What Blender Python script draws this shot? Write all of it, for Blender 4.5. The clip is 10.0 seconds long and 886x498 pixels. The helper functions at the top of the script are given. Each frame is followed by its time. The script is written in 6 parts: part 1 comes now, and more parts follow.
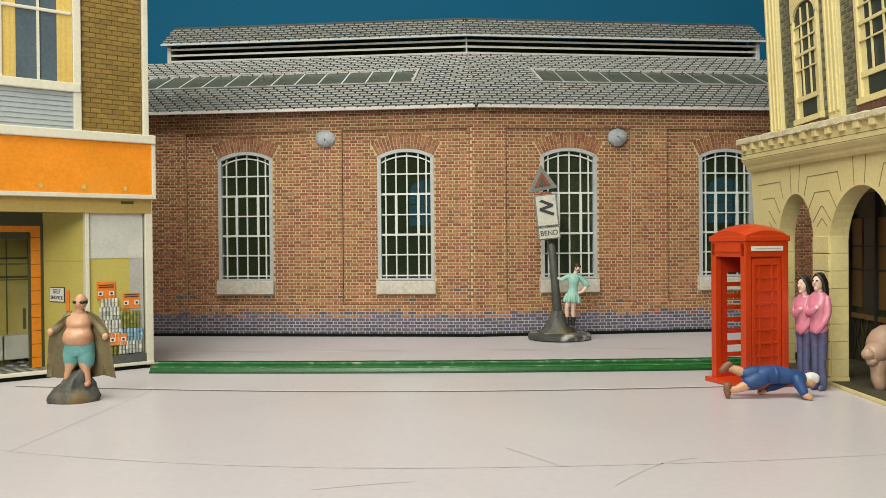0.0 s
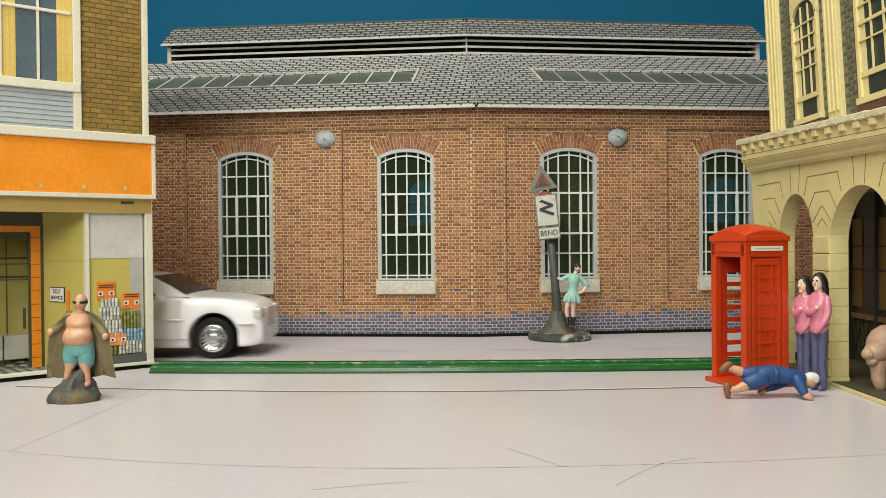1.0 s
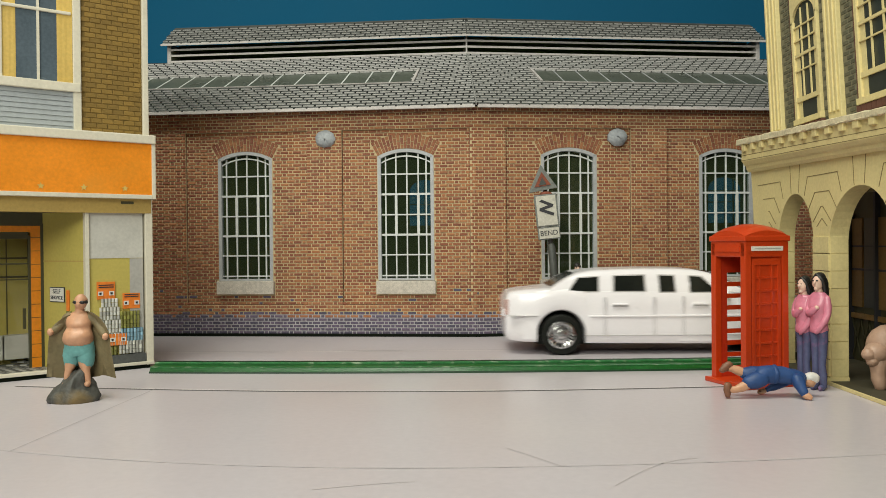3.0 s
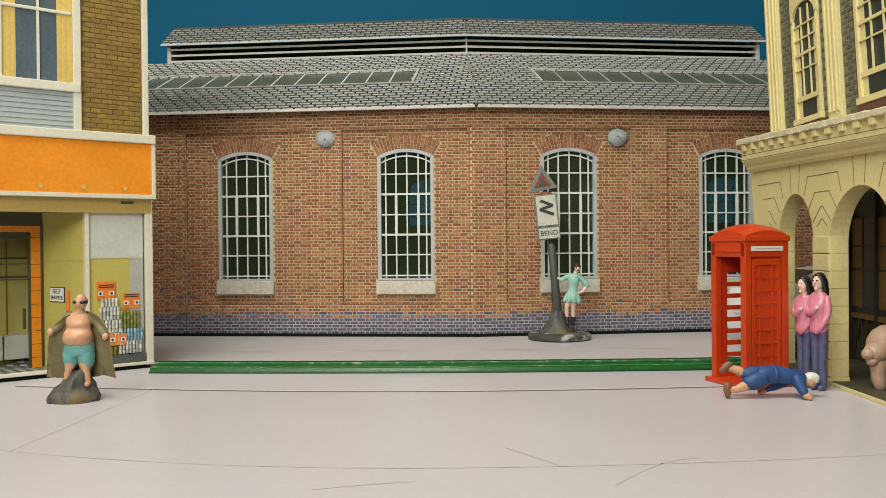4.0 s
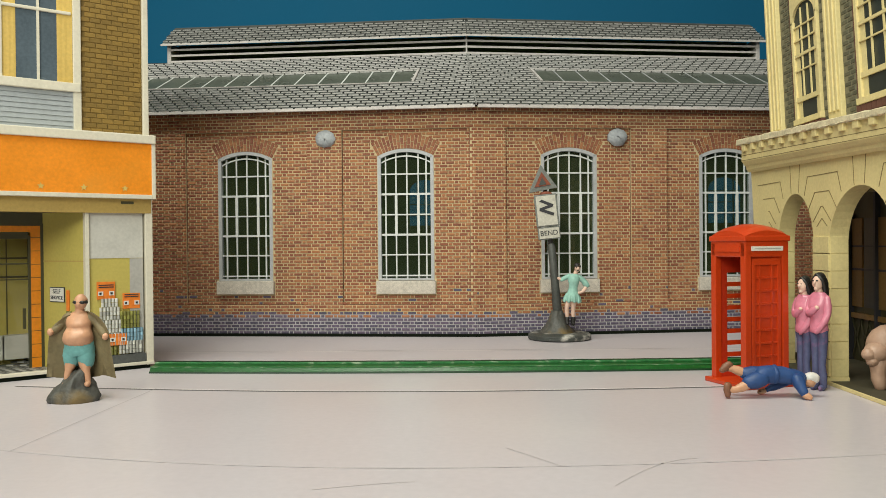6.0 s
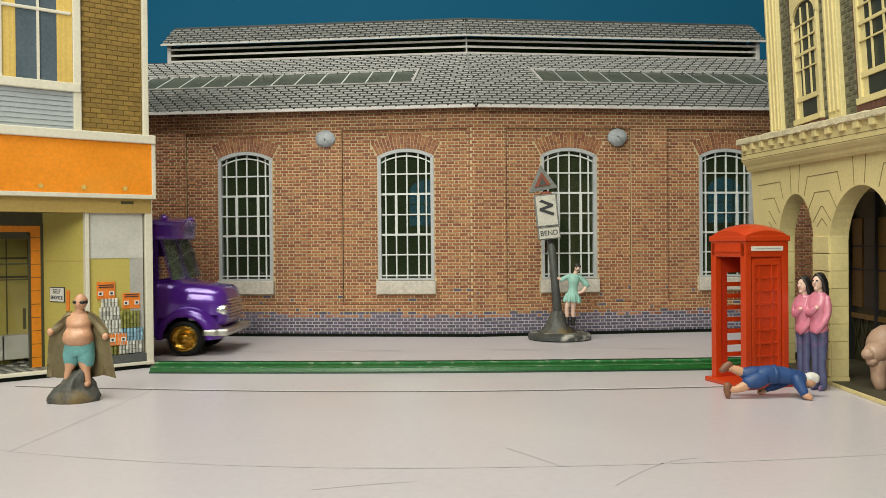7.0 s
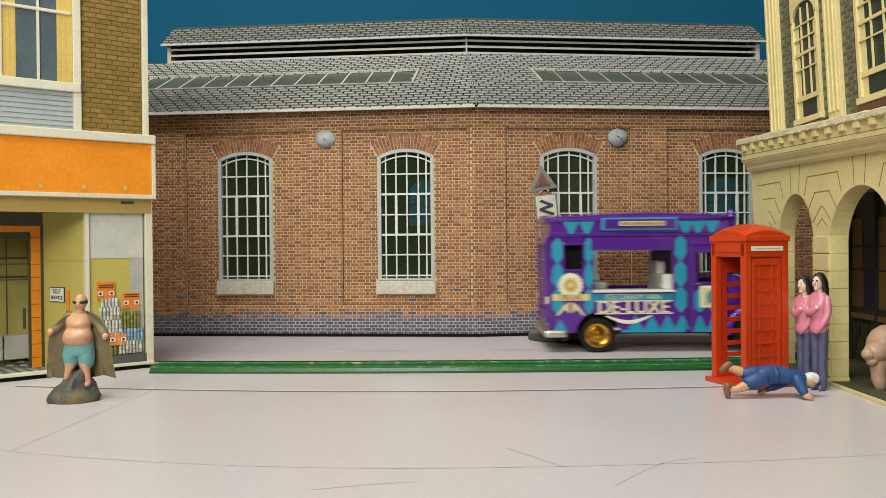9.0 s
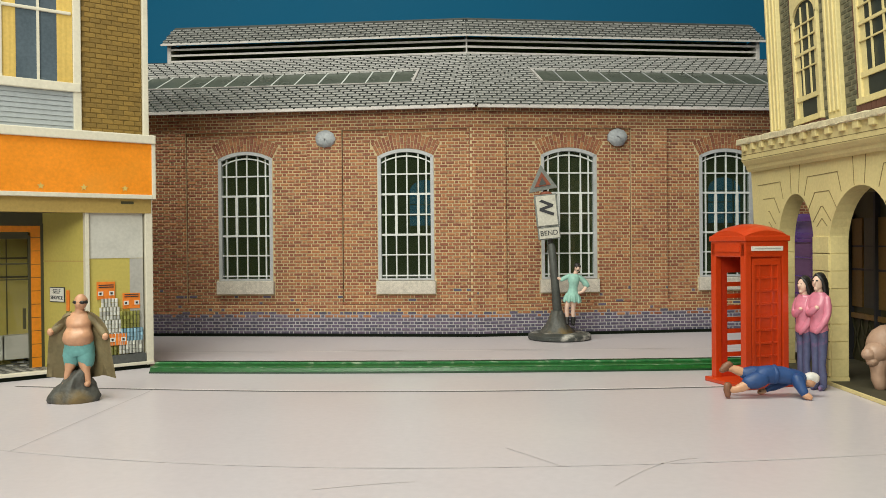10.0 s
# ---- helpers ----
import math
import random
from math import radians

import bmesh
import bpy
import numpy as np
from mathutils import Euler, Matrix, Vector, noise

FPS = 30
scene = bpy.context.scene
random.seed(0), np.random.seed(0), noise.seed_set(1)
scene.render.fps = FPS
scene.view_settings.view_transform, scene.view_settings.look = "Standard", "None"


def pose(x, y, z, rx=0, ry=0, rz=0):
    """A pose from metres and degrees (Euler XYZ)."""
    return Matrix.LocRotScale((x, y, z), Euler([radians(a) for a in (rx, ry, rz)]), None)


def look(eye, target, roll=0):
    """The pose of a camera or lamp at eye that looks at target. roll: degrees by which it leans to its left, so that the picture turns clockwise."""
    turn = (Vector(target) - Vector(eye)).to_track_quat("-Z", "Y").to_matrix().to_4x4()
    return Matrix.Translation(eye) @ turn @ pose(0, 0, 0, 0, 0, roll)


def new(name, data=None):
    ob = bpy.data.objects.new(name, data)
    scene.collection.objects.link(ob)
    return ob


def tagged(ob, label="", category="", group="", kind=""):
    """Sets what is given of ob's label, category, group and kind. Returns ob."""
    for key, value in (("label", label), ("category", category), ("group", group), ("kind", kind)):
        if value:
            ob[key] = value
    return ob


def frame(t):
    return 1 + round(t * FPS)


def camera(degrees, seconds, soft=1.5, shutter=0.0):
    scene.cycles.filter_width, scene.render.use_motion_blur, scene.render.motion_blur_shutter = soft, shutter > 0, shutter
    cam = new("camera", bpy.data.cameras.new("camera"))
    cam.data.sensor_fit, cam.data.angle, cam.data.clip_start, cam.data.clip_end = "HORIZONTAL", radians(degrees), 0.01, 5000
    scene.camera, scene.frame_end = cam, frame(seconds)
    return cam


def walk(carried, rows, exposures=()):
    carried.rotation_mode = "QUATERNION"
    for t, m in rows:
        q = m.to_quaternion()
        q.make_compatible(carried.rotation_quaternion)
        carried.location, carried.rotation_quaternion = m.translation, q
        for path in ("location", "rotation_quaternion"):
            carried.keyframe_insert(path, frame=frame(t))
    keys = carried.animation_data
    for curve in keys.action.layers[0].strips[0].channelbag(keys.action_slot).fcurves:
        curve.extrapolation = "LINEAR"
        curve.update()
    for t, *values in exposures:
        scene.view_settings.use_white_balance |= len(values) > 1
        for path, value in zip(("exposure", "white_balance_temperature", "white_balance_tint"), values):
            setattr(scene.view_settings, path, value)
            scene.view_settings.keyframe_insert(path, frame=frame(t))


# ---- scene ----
# A table-top model street: lengths below are in centimetres, turned to metres by S.
S = 0.01


def P(x, y, z, rx=0, ry=0, rz=0):
    return pose(x * S, y * S, z * S, rx, ry, rz)


cam = camera(58.5, 10.0, soft=0.66, shutter=0.5)
EYE = look((0, 0, 4.8 * S), (0, 100 * S, 4.014 * S), -0.5)
walk(cam, [(0.0, EYE), (10.0, EYE)], exposures=[(0.0, 0.0), (1.6, 0.0), (2.0, -0.16), (2.5, -0.28), (2.7, -0.3), (3.8, -0.12), (4.2, -0.1), (7.0, -0.1), (8.0, -0.07), (10.0, -0.05)])

# ---- light: a large soft room lamp over the table, and the room's dim fill ----
world = bpy.data.worlds.new("room_light")
scene.world = world
world.use_nodes = True
world.node_tree.nodes["Background"].inputs[0].default_value = (0.95, 1.0, 0.92, 1)
world.node_tree.nodes["Background"].inputs[1].default_value = 0.46


def area_lamp(name, eye, target, w, h, power, colour):
    d = bpy.data.lights.new(name, "AREA")
    d.shape, d.size, d.size_y, d.energy, d.color = "RECTANGLE", w * S, h * S, power, colour
    ob = new(name, d)
    ob.matrix_world = look([v * S for v in eye], [v * S for v in target])
    return ob


area_lamp("ceiling_lamp", (-13, 10, 60), (0, 34, 4), 42, 28, 4.25, (0.99, 0.995, 0.875))
area_lamp("front_lamp", (-19, -31, 33), (2, 34, 5), 36, 24, 3.1, (0.985, 0.995, 0.865))


# ---- materials ----
def mat(name, colour, rough=0.6, metal=0.0, spread=0.12, scale=60.0, bump=0.15, grain=900.0, spec=0.5,
        island=0.0, obj=0.0, coat=0.0, stain=None, hue=0.0):
    """A surface with blotches (scale per metre), fine grain, and changes from piece to piece."""
    m = bpy.data.materials.new(name)
    m.use_nodes = True
    nt = m.node_tree
    N, K = nt.nodes, nt.links
    b = N["Principled BSDF"]
    b.inputs["Roughness"].default_value, b.inputs["Metallic"].default_value = rough, metal
    b.inputs["Specular IOR Level"].default_value = spec
    b.inputs["Coat Weight"].default_value = coat
    b.inputs["Coat Roughness"].default_value = 0.12
    co = N.new("ShaderNodeTexCoord").outputs["Object"]
    big, fine = N.new("ShaderNodeTexNoise"), N.new("ShaderNodeTexNoise")
    for n, s, d in ((big, scale, 4), (fine, grain, 3)):
        n.inputs["Scale"].default_value, n.inputs["Detail"].default_value = s, d
        K.new(co, n.inputs["Vector"])
    add = N.new("ShaderNodeMath")
    add.operation = "ADD"
    K.new(big.outputs[0], add.inputs[0]), K.new(fine.outputs[0], add.inputs[1])
    fac = add.outputs[0]
    lo, hi = 1 - spread, 1 + spread
    rng = N.new("ShaderNodeMapRange")
    rng.inputs["From Min"].default_value, rng.inputs["From Max"].default_value = 0.6, 1.4
    rng.inputs["To Min"].default_value, rng.inputs["To Max"].default_value = lo, hi
    K.new(fac, rng.inputs["Value"])
    val = rng.outputs[0]
    rnd = None
    if island or obj:
        src = N.new("ShaderNodeNewGeometry").outputs["Random Per Island"] if island else N.new("ShaderNodeObjectInfo").outputs["Random"]
        amount = island or obj
        r2 = N.new("ShaderNodeMapRange")
        r2.inputs["To Min"].default_value, r2.inputs["To Max"].default_value = 1 - amount, 1 + amount
        K.new(src, r2.inputs["Value"])
        mul = N.new("ShaderNodeMath")
        mul.operation = "MULTIPLY"
        K.new(val, mul.inputs[0]), K.new(r2.outputs[0], mul.inputs[1])
        val, rnd = mul.outputs[0], src
    hsv = N.new("ShaderNodeHueSaturation")
    hsv.inputs["Color"].default_value = (*colour, 1)
    K.new(val, hsv.inputs["Value"])
    if rnd and hue:
        h = N.new("ShaderNodeMapRange")
        h.inputs["To Min"].default_value, h.inputs["To Max"].default_value = 0.5 - hue, 0.5 + hue
        K.new(rnd, h.inputs["Value"])
        K.new(h.outputs[0], hsv.inputs["Hue"])
    out = hsv.outputs[0]
    if stain:
        st = N.new("ShaderNodeTexNoise")
        st.inputs["Scale"].default_value, st.inputs["Detail"].default_value = stain[1], 6
        K.new(co, st.inputs["Vector"])
        ramp = N.new("ShaderNodeMapRange")
        ramp.inputs["From Min"].default_value, ramp.inputs["From Max"].default_value = stain[2], stain[2] + 0.18
        ramp.inputs["To Max"].default_value = stain[3]
        K.new(st.outputs[0], ramp.inputs["Value"])
        mx = N.new("ShaderNodeMix")
        mx.data_type = "RGBA"
        mx.inputs["B"].default_value = (*stain[0], 1)
        K.new(ramp.outputs[0], mx.inputs["Factor"]), K.new(out, mx.inputs["A"])
        out = mx.outputs["Result"]
    K.new(out, b.inputs["Base Color"])
    rr = N.new("ShaderNodeMapRange")
    rr.inputs["From Min"].default_value, rr.inputs["From Max"].default_value = 0.3, 0.7
    rr.inputs["To Min"].default_value, rr.inputs["To Max"].default_value = max(0.02, rough * 0.85), min(1, rough * 1.15)
    K.new(big.outputs[0], rr.inputs["Value"])
    K.new(rr.outputs[0], b.inputs["Roughness"])
    if bump:
        bp = N.new("ShaderNodeBump")
        bp.inputs["Strength"].default_value, bp.inputs["Distance"].default_value = bump, 0.0004
        K.new(fac, bp.inputs["Height"])
        K.new(bp.outputs[0], b.inputs["Normal"])
    return m


def glass(name, tint=(0.8, 0.85, 0.85), gloss=0.04, haze=0.0):
    """A thin pane: clear, with a mirror gloss that grows towards the edge of sight."""
    m = bpy.data.materials.new(name)
    m.use_nodes = True
    N, K = m.node_tree.nodes, m.node_tree.links
    N.remove(N["Principled BSDF"])
    tr, gl, fr, mx = (N.new("ShaderNode" + k) for k in ("BsdfTransparent", "BsdfGlossy", "Fresnel", "MixShader"))
    tr.inputs[0].default_value, gl.inputs["Roughness"].default_value = (*tint, 1), gloss
    fr.inputs[0].default_value = 1.45
    K.new(fr.outputs[0], mx.inputs[0]), K.new(tr.outputs[0], mx.inputs[1]), K.new(gl.outputs[0], mx.inputs[2])
    out = mx.outputs[0]
    if haze:
        # green diffuse mixed in as painted haze, lifting the dark panes like reflections
        haze_shader, mx2 = N.new("ShaderNodeBsdfDiffuse"), N.new("ShaderNodeMixShader")
        haze_shader.inputs[0].default_value, mx2.inputs[0].default_value = (0.28, 0.38, 0.18, 1), haze
        K.new(out, mx2.inputs[1]), K.new(haze_shader.outputs[0], mx2.inputs[2])
        out = mx2.outputs[0]
    K.new(out, N["Material Output"].inputs[0])
    return m


M_TABLE = mat("grey_board", (0.515, 0.475, 0.503), 0.33, spread=0.06, scale=9, bump=0.05, grain=500, stain=((0.62, 0.59, 0.57), 7, 0.52, 0.35))
M_LINE = mat("board_joint", (0.13, 0.12, 0.12), 0.8, spec=0.15)
# near-black that stands for the shadow gaps under hall and shop
M_GAP = mat("black_gap_shadow", (0.006, 0.009, 0.005), 0.9, spec=0.1)
M_LIP = mat("pale_board_lip", (0.66, 0.62, 0.62), 0.5)
M_FAINT = mat("faint_board_joint", (0.465, 0.427, 0.442), 0.6)
M_SKY = mat("blue_backdrop", (0.009, 0.14, 0.275), 0.8, spread=0.05, scale=5, bump=0.0, spec=0.2)
M_ROOM = mat("room_paint", (0.62, 0.6, 0.57), 0.8, spread=0.04, scale=3, bump=0)
M_RAIL = mat("green_rail_paint", (0.005, 0.088, 0.012), 0.34, spread=0.35, scale=120, bump=0.3, spec=0.35, coat=0.25, stain=((0.06, 0.2, 0.08), 420, 0.64, 0.6))
M_RAILDARK = mat("dark_green_rail_paint", (0.003, 0.03, 0.008), 0.5, spread=0.35, scale=160, bump=0.4, spec=0.25, stain=((0.10, 0.22, 0.12), 500, 0.66, 0.7))
M_MORTAR = mat("cream_mortar", (0.53, 0.415, 0.24), 0.85, spread=0.15, scale=90)
M_MORTARB = mat("pale_mortar", (0.42, 0.40, 0.42), 0.85, spread=0.12, scale=90)
M_BRICK = mat("red_brown_brick", (0.298, 0.113, 0.054), 0.8, spread=0.2, scale=45, island=0.27, hue=0.011, stain=((0.24, 0.10, 0.055), 25, 0.55, 0.5))
M_BRICKO = mat("red_brown_brick_piece", (0.298, 0.113, 0.054), 0.8, spread=0.2, scale=45, obj=0.27, hue=0.011)
M_BRICKORANGE = mat("orange_brick", (0.34, 0.14, 0.07), 0.8, spread=0.2, scale=60, island=0.2, hue=0.01)
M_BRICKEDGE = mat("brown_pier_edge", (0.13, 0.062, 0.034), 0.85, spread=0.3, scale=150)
M_BLUE = mat("blue_grey_brick", (0.105, 0.086, 0.13), 0.75, spread=0.2, scale=60, island=0.22, hue=0.04)
M_SLATE = mat("grey_slate", (0.078, 0.082, 0.076), 0.75, spread=0.3, scale=110, island=0.25, bump=0.4, spec=0.15)
M_SLATEO = mat("grey_slate_piece", (0.078, 0.082, 0.076), 0.75, spread=0.3, scale=110, obj=0.25, bump=0.4, spec=0.15)
M_SLATEDARK = mat("slate_bed", (0.022, 0.024, 0.020), 0.8)
M_EDGE = mat("pale_roof_edge", (0.5, 0.47, 0.45), 0.7, spread=0.25, scale=140, bump=0.4)
M_DARK = mat("dark_inside", (0.30, 0.36, 0.17), 0.85)
M_SEAM = mat("grey_seam_strip", (0.27, 0.27, 0.255), 0.7, spread=0.4, scale=200, bump=0.4)
# lower slate edges coloured pale, as if catching the light
M_SLATELIT = mat("light_catching_slate_edge", (0.70, 0.69, 0.675), 0.6, spread=0.3, scale=200, bump=0.4)
M_LOUVRE = mat("dark_green_louvre_inside", (0.075, 0.125, 0.022), 0.8, spread=0.3, scale=120)
M_SKYPANE = mat("grey_skylight_card", (0.085, 0.10, 0.08), 0.3, spread=0.35, scale=60)
M_WFRAME = mat("grey_white_window_paint", (0.42, 0.43, 0.44), 0.55, spread=0.15, scale=120)
M_WBAR = mat("white_window_paint", (0.62, 0.64, 0.62), 0.5, spread=0.1, scale=120)
M_STONE = mat("pale_granite", (0.55, 0.50, 0.43), 0.8, spread=0.3, scale=500, grain=2600, bump=0.5)
M_ZINC = mat("grey_disc_paint", (0.33, 0.35, 0.37), 0.6, spread=0.25, scale=260, bump=0.6)
M_RAILGLINT = mat("chipped_rail_highlight", (0.03, 0.16, 0.05), 0.4, spread=0.4, scale=300, bump=0.4, stain=((0.42, 0.5, 0.36), 260, 0.56, 0.8))
M_GLASS = glass("window_glass", (0.75, 0.8, 0.78), haze=0.035)
M_SCREEN = glass("van_screen_plastic", (0.9, 0.86, 0.8), haze=0.16)
M_CLEAR = glass("clear_glass", (0.96, 0.96, 0.94))


# ---- mesh helpers ----
def box(bm, x0, x1, y0, y1, z0, z1, bevel=0.0, mi=0):
    x0, x1, y0, y1, z0, z1 = min(x0, x1), max(x0, x1), min(y0, y1), max(y0, y1), min(z0, z1), max(z0, z1)
    v = [bm.verts.new(c) for c in ((x0, y0, z0), (x1, y0, z0), (x1, y1, z0), (x0, y1, z0), (x0, y0, z1), (x1, y0, z1), (x1, y1, z1), (x0, y1, z1))]
    fs = [bm.faces.new([v[i] for i in q]) for q in ((3, 2, 1, 0), (4, 5, 6, 7), (0, 1, 5, 4), (1, 2, 6, 5), (2, 3, 7, 6), (3, 0, 4, 7))]
    for f in fs:
        f.material_index = mi
    if bevel:
        out = bmesh.ops.bevel(bm, geom=list({e for f in fs for e in f.edges}), offset=bevel, segments=2, affect="EDGES", profile=0.6)
        for f in out["faces"]:
            f.material_index = mi
    return v


def prism(bm, pts, d0, d1, plane="xz", bevel=0.0, mi=0):
    """A solid from an outline; plane: the two axes of the outline, d0..d1 along the third."""
    def at(a, b, d):
        return {"xz": (a, d, b), "yz": (d, a, b), "xy": (a, b, d)}[plane]
    lo, hi = [bm.verts.new(at(a, b, d0)) for a, b in pts], [bm.verts.new(at(a, b, d1)) for a, b in pts]
    n = len(pts)
    fs = [bm.faces.new(lo), bm.faces.new(hi[::-1])] + [bm.faces.new((lo[i], lo[i - 1], hi[i - 1], hi[i])) for i in range(n)]
    for f in fs:
        f.material_index = mi
    bmesh.ops.recalc_face_normals(bm, faces=fs)
    if bevel:
        es = [e for e in fs[0].edges] + [e for e in fs[1].edges]
        bmesh.ops.bevel(bm, geom=es, offset=bevel, segments=2, affect="EDGES", profile=0.6)
    return fs


def loft(bm, rings, n=14, mi=0, caps=True):
    """A closed skin over elliptic rings: (centre, rx, ry, axis) with axis the ring's normal; a ring may give its squareness."""
    loops = []
    for ring in rings:
        c, rx, ry, ax = ring[:4]
        sq = ring[4] if len(ring) > 4 else 1.0
        ax = Vector(ax).normalized()
        side = Vector((1, 0, 0)) if abs(ax.x) < 0.9 else Vector((0, 1, 0))
        a = (side - ax * side.dot(ax)).normalized()
        b = ax.cross(a)
        lp = []
        for i in range(n):
            t = 2 * math.pi * i / n
            ca, sa = math.cos(t), math.sin(t)
            ca, sa = math.copysign(abs(ca) ** sq, ca), math.copysign(abs(sa) ** sq, sa)
            lp.append(bm.verts.new(Vector(c) + a * rx * ca + b * ry * sa))
        loops.append(lp)
    fs = []
    for p, q in zip(loops, loops[1:]):
        for i in range(n):
            fs.append(bm.faces.new((p[i - 1], p[i], q[i], q[i - 1])))
    if caps:
        fs.append(bm.faces.new(loops[0][::-1]))
        fs.append(bm.faces.new(loops[-1]))
    for f in fs:
        f.material_index = mi
    bmesh.ops.recalc_face_normals(bm, faces=fs)
    return fs


def limb(bm, pts, radii, mi=0, n=10, flat=1.0):
    """A limb through points with its radii, rounded at both ends."""
    pts = [Vector(p) for p in pts]
    rings = []
    for i, (p, r) in enumerate(zip(pts, radii)):
        ax = (pts[min(i + 1, len(pts) - 1)] - pts[max(i - 1, 0)]).normalized()
        if i == 0:
            rings.append((p - ax * r * 0.8, r * 0.5, r * 0.5 * flat, ax))
        rings.append((p, r, r * flat, ax))
        if i == len(pts) - 1:
            rings.append((p + ax * r * 0.8, r * 0.5, r * 0.5 * flat, ax))
    return loft(bm, rings, n, mi)


def ball(bm, c, rx, ry, rz, mi=0, n=14, m=8, turn=None):
    out = bmesh.ops.create_uvsphere(bm, u_segments=n, v_segments=m, radius=1)
    mm = Matrix.Translation(c) @ (turn or Matrix()) @ Matrix.Diagonal((rx, ry, rz, 1))
    bmesh.ops.transform(bm, matrix=mm, verts=out["verts"])
    for f in {f for v in out["verts"] for f in v.link_faces}:
        f.material_index = mi


def disc(bm, c, r, d0, d1, axis="y", n=28, mi=0, bevel=0.0, r1=None):
    """A round plate or cone along an axis from d0 to d1."""
    k = {"x": 0, "y": 1, "z": 2}[axis]
    ax = Vector([1 if i == k else 0 for i in range(3)])
    c = Vector(c)
    r1 = r if r1 is None else r1
    b = min(bevel, abs(d1 - d0) / 2.2)
    s = math.copysign(b, d1 - d0)
    rings = [(c + ax * d0, r - b, r - b, ax), (c + ax * (d0 + s), r, r, ax), (c + ax * (d1 - s), r1, r1, ax), (c + ax * d1, r1 - b, r1 - b, ax)] if b else [(c + ax * d0, r, r, ax), (c + ax * d1, r1, r1, ax)]
    return loft(bm, rings, n, mi)


def lathe(bm, prof, c=(0, 0, 0), axis="y", n=32, mi=0):
    """A turned shape: (along, radius) pairs about an axis."""
    ax = Vector({"x": (1, 0, 0), "y": (0, 1, 0), "z": (0, 0, 1)}[axis])
    return loft(bm, [(Vector(c) + ax * a, max(r, 0.001), max(r, 0.001), ax) for a, r in prof], n, mi)


def mesh_of(name, bm, mats, smooth=False, angle=40):
    bm.transform(Matrix.Scale(S, 4))
    me = bpy.data.meshes.new(name)
    if smooth:
        lim = radians(angle)
        for f in bm.faces:
            f.smooth = True
        for e in bm.edges:
            e.smooth = not (len(e.link_faces) == 2 and e.calc_face_angle(0) > lim)
    bm.to_mesh(me)
    bm.free()
    for m in (mats if isinstance(mats, (list, tuple)) else [mats]):
        me.materials.append(m)
    return me


def part(name, bm, mats, parent=None, label="", at=None, smooth=False, angle=40):
    ob = new(name, mesh_of(name, bm, mats, smooth, angle))
    if parent:
        ob.parent = parent
    if at is not None:
        ob.matrix_basis = at
    if label:
        ob["label"] = label
    return ob


def thing(name, m, label, category, group="", kind=""):
    return_ob = new(name)
    return_ob.empty_display_size = 0.01
    return_ob.matrix_basis = m
    return tagged(return_ob, label, category, group, kind)


def solid(name, bm, mats, m, label, category="", group="", kind="", smooth=False, angle=40):
    return tagged(part(name, bm, mats, None, "", m, smooth, angle), label, category, group, kind)


def boxes(name, cells, mats, parent=None, at=None, label=""):
    """Many small blocks as one mesh: (x0, x1, y0, y1, z0, z1, slot); the y1 face is left open."""
    co, fa, mi = [], [], []
    for x0, x1, y0, y1, z0, z1, k in cells:
        b = len(co)
        e = min(0.018, (x1 - x0) * 0.2, (z1 - z0) * 0.2)
        co += [(x0, y1, z0), (x1, y1, z0), (x1, y1, z1), (x0, y1, z1), (x0 + e, y0, z0 + e), (x1 - e, y0, z0 + e), (x1 - e, y0, z1 - e), (x0 + e, y0, z1 - e)]
        fa += [(b + 4, b + 5, b + 6, b + 7), (b, b + 1, b + 5, b + 4), (b + 1, b + 2, b + 6, b + 5), (b + 2, b + 3, b + 7, b + 6), (b + 3, b, b + 4, b + 7)]
        mi += [k] * 5
    me = bpy.data.meshes.new(name)
    me.from_pydata([(x * S, y * S, z * S) for x, y, z in co], [], fa)
    me.polygons.foreach_set("material_index", mi)
    for m in mats:
        me.materials.append(m)
    ob = new(name, me)
    if parent:
        ob.parent = parent
    if at is not None:
        ob.matrix_basis = at
    if label:
        ob["label"] = label
    return ob


M_SCRATCH = mat("faint_scratch", (0.475, 0.435, 0.445), 0.4)


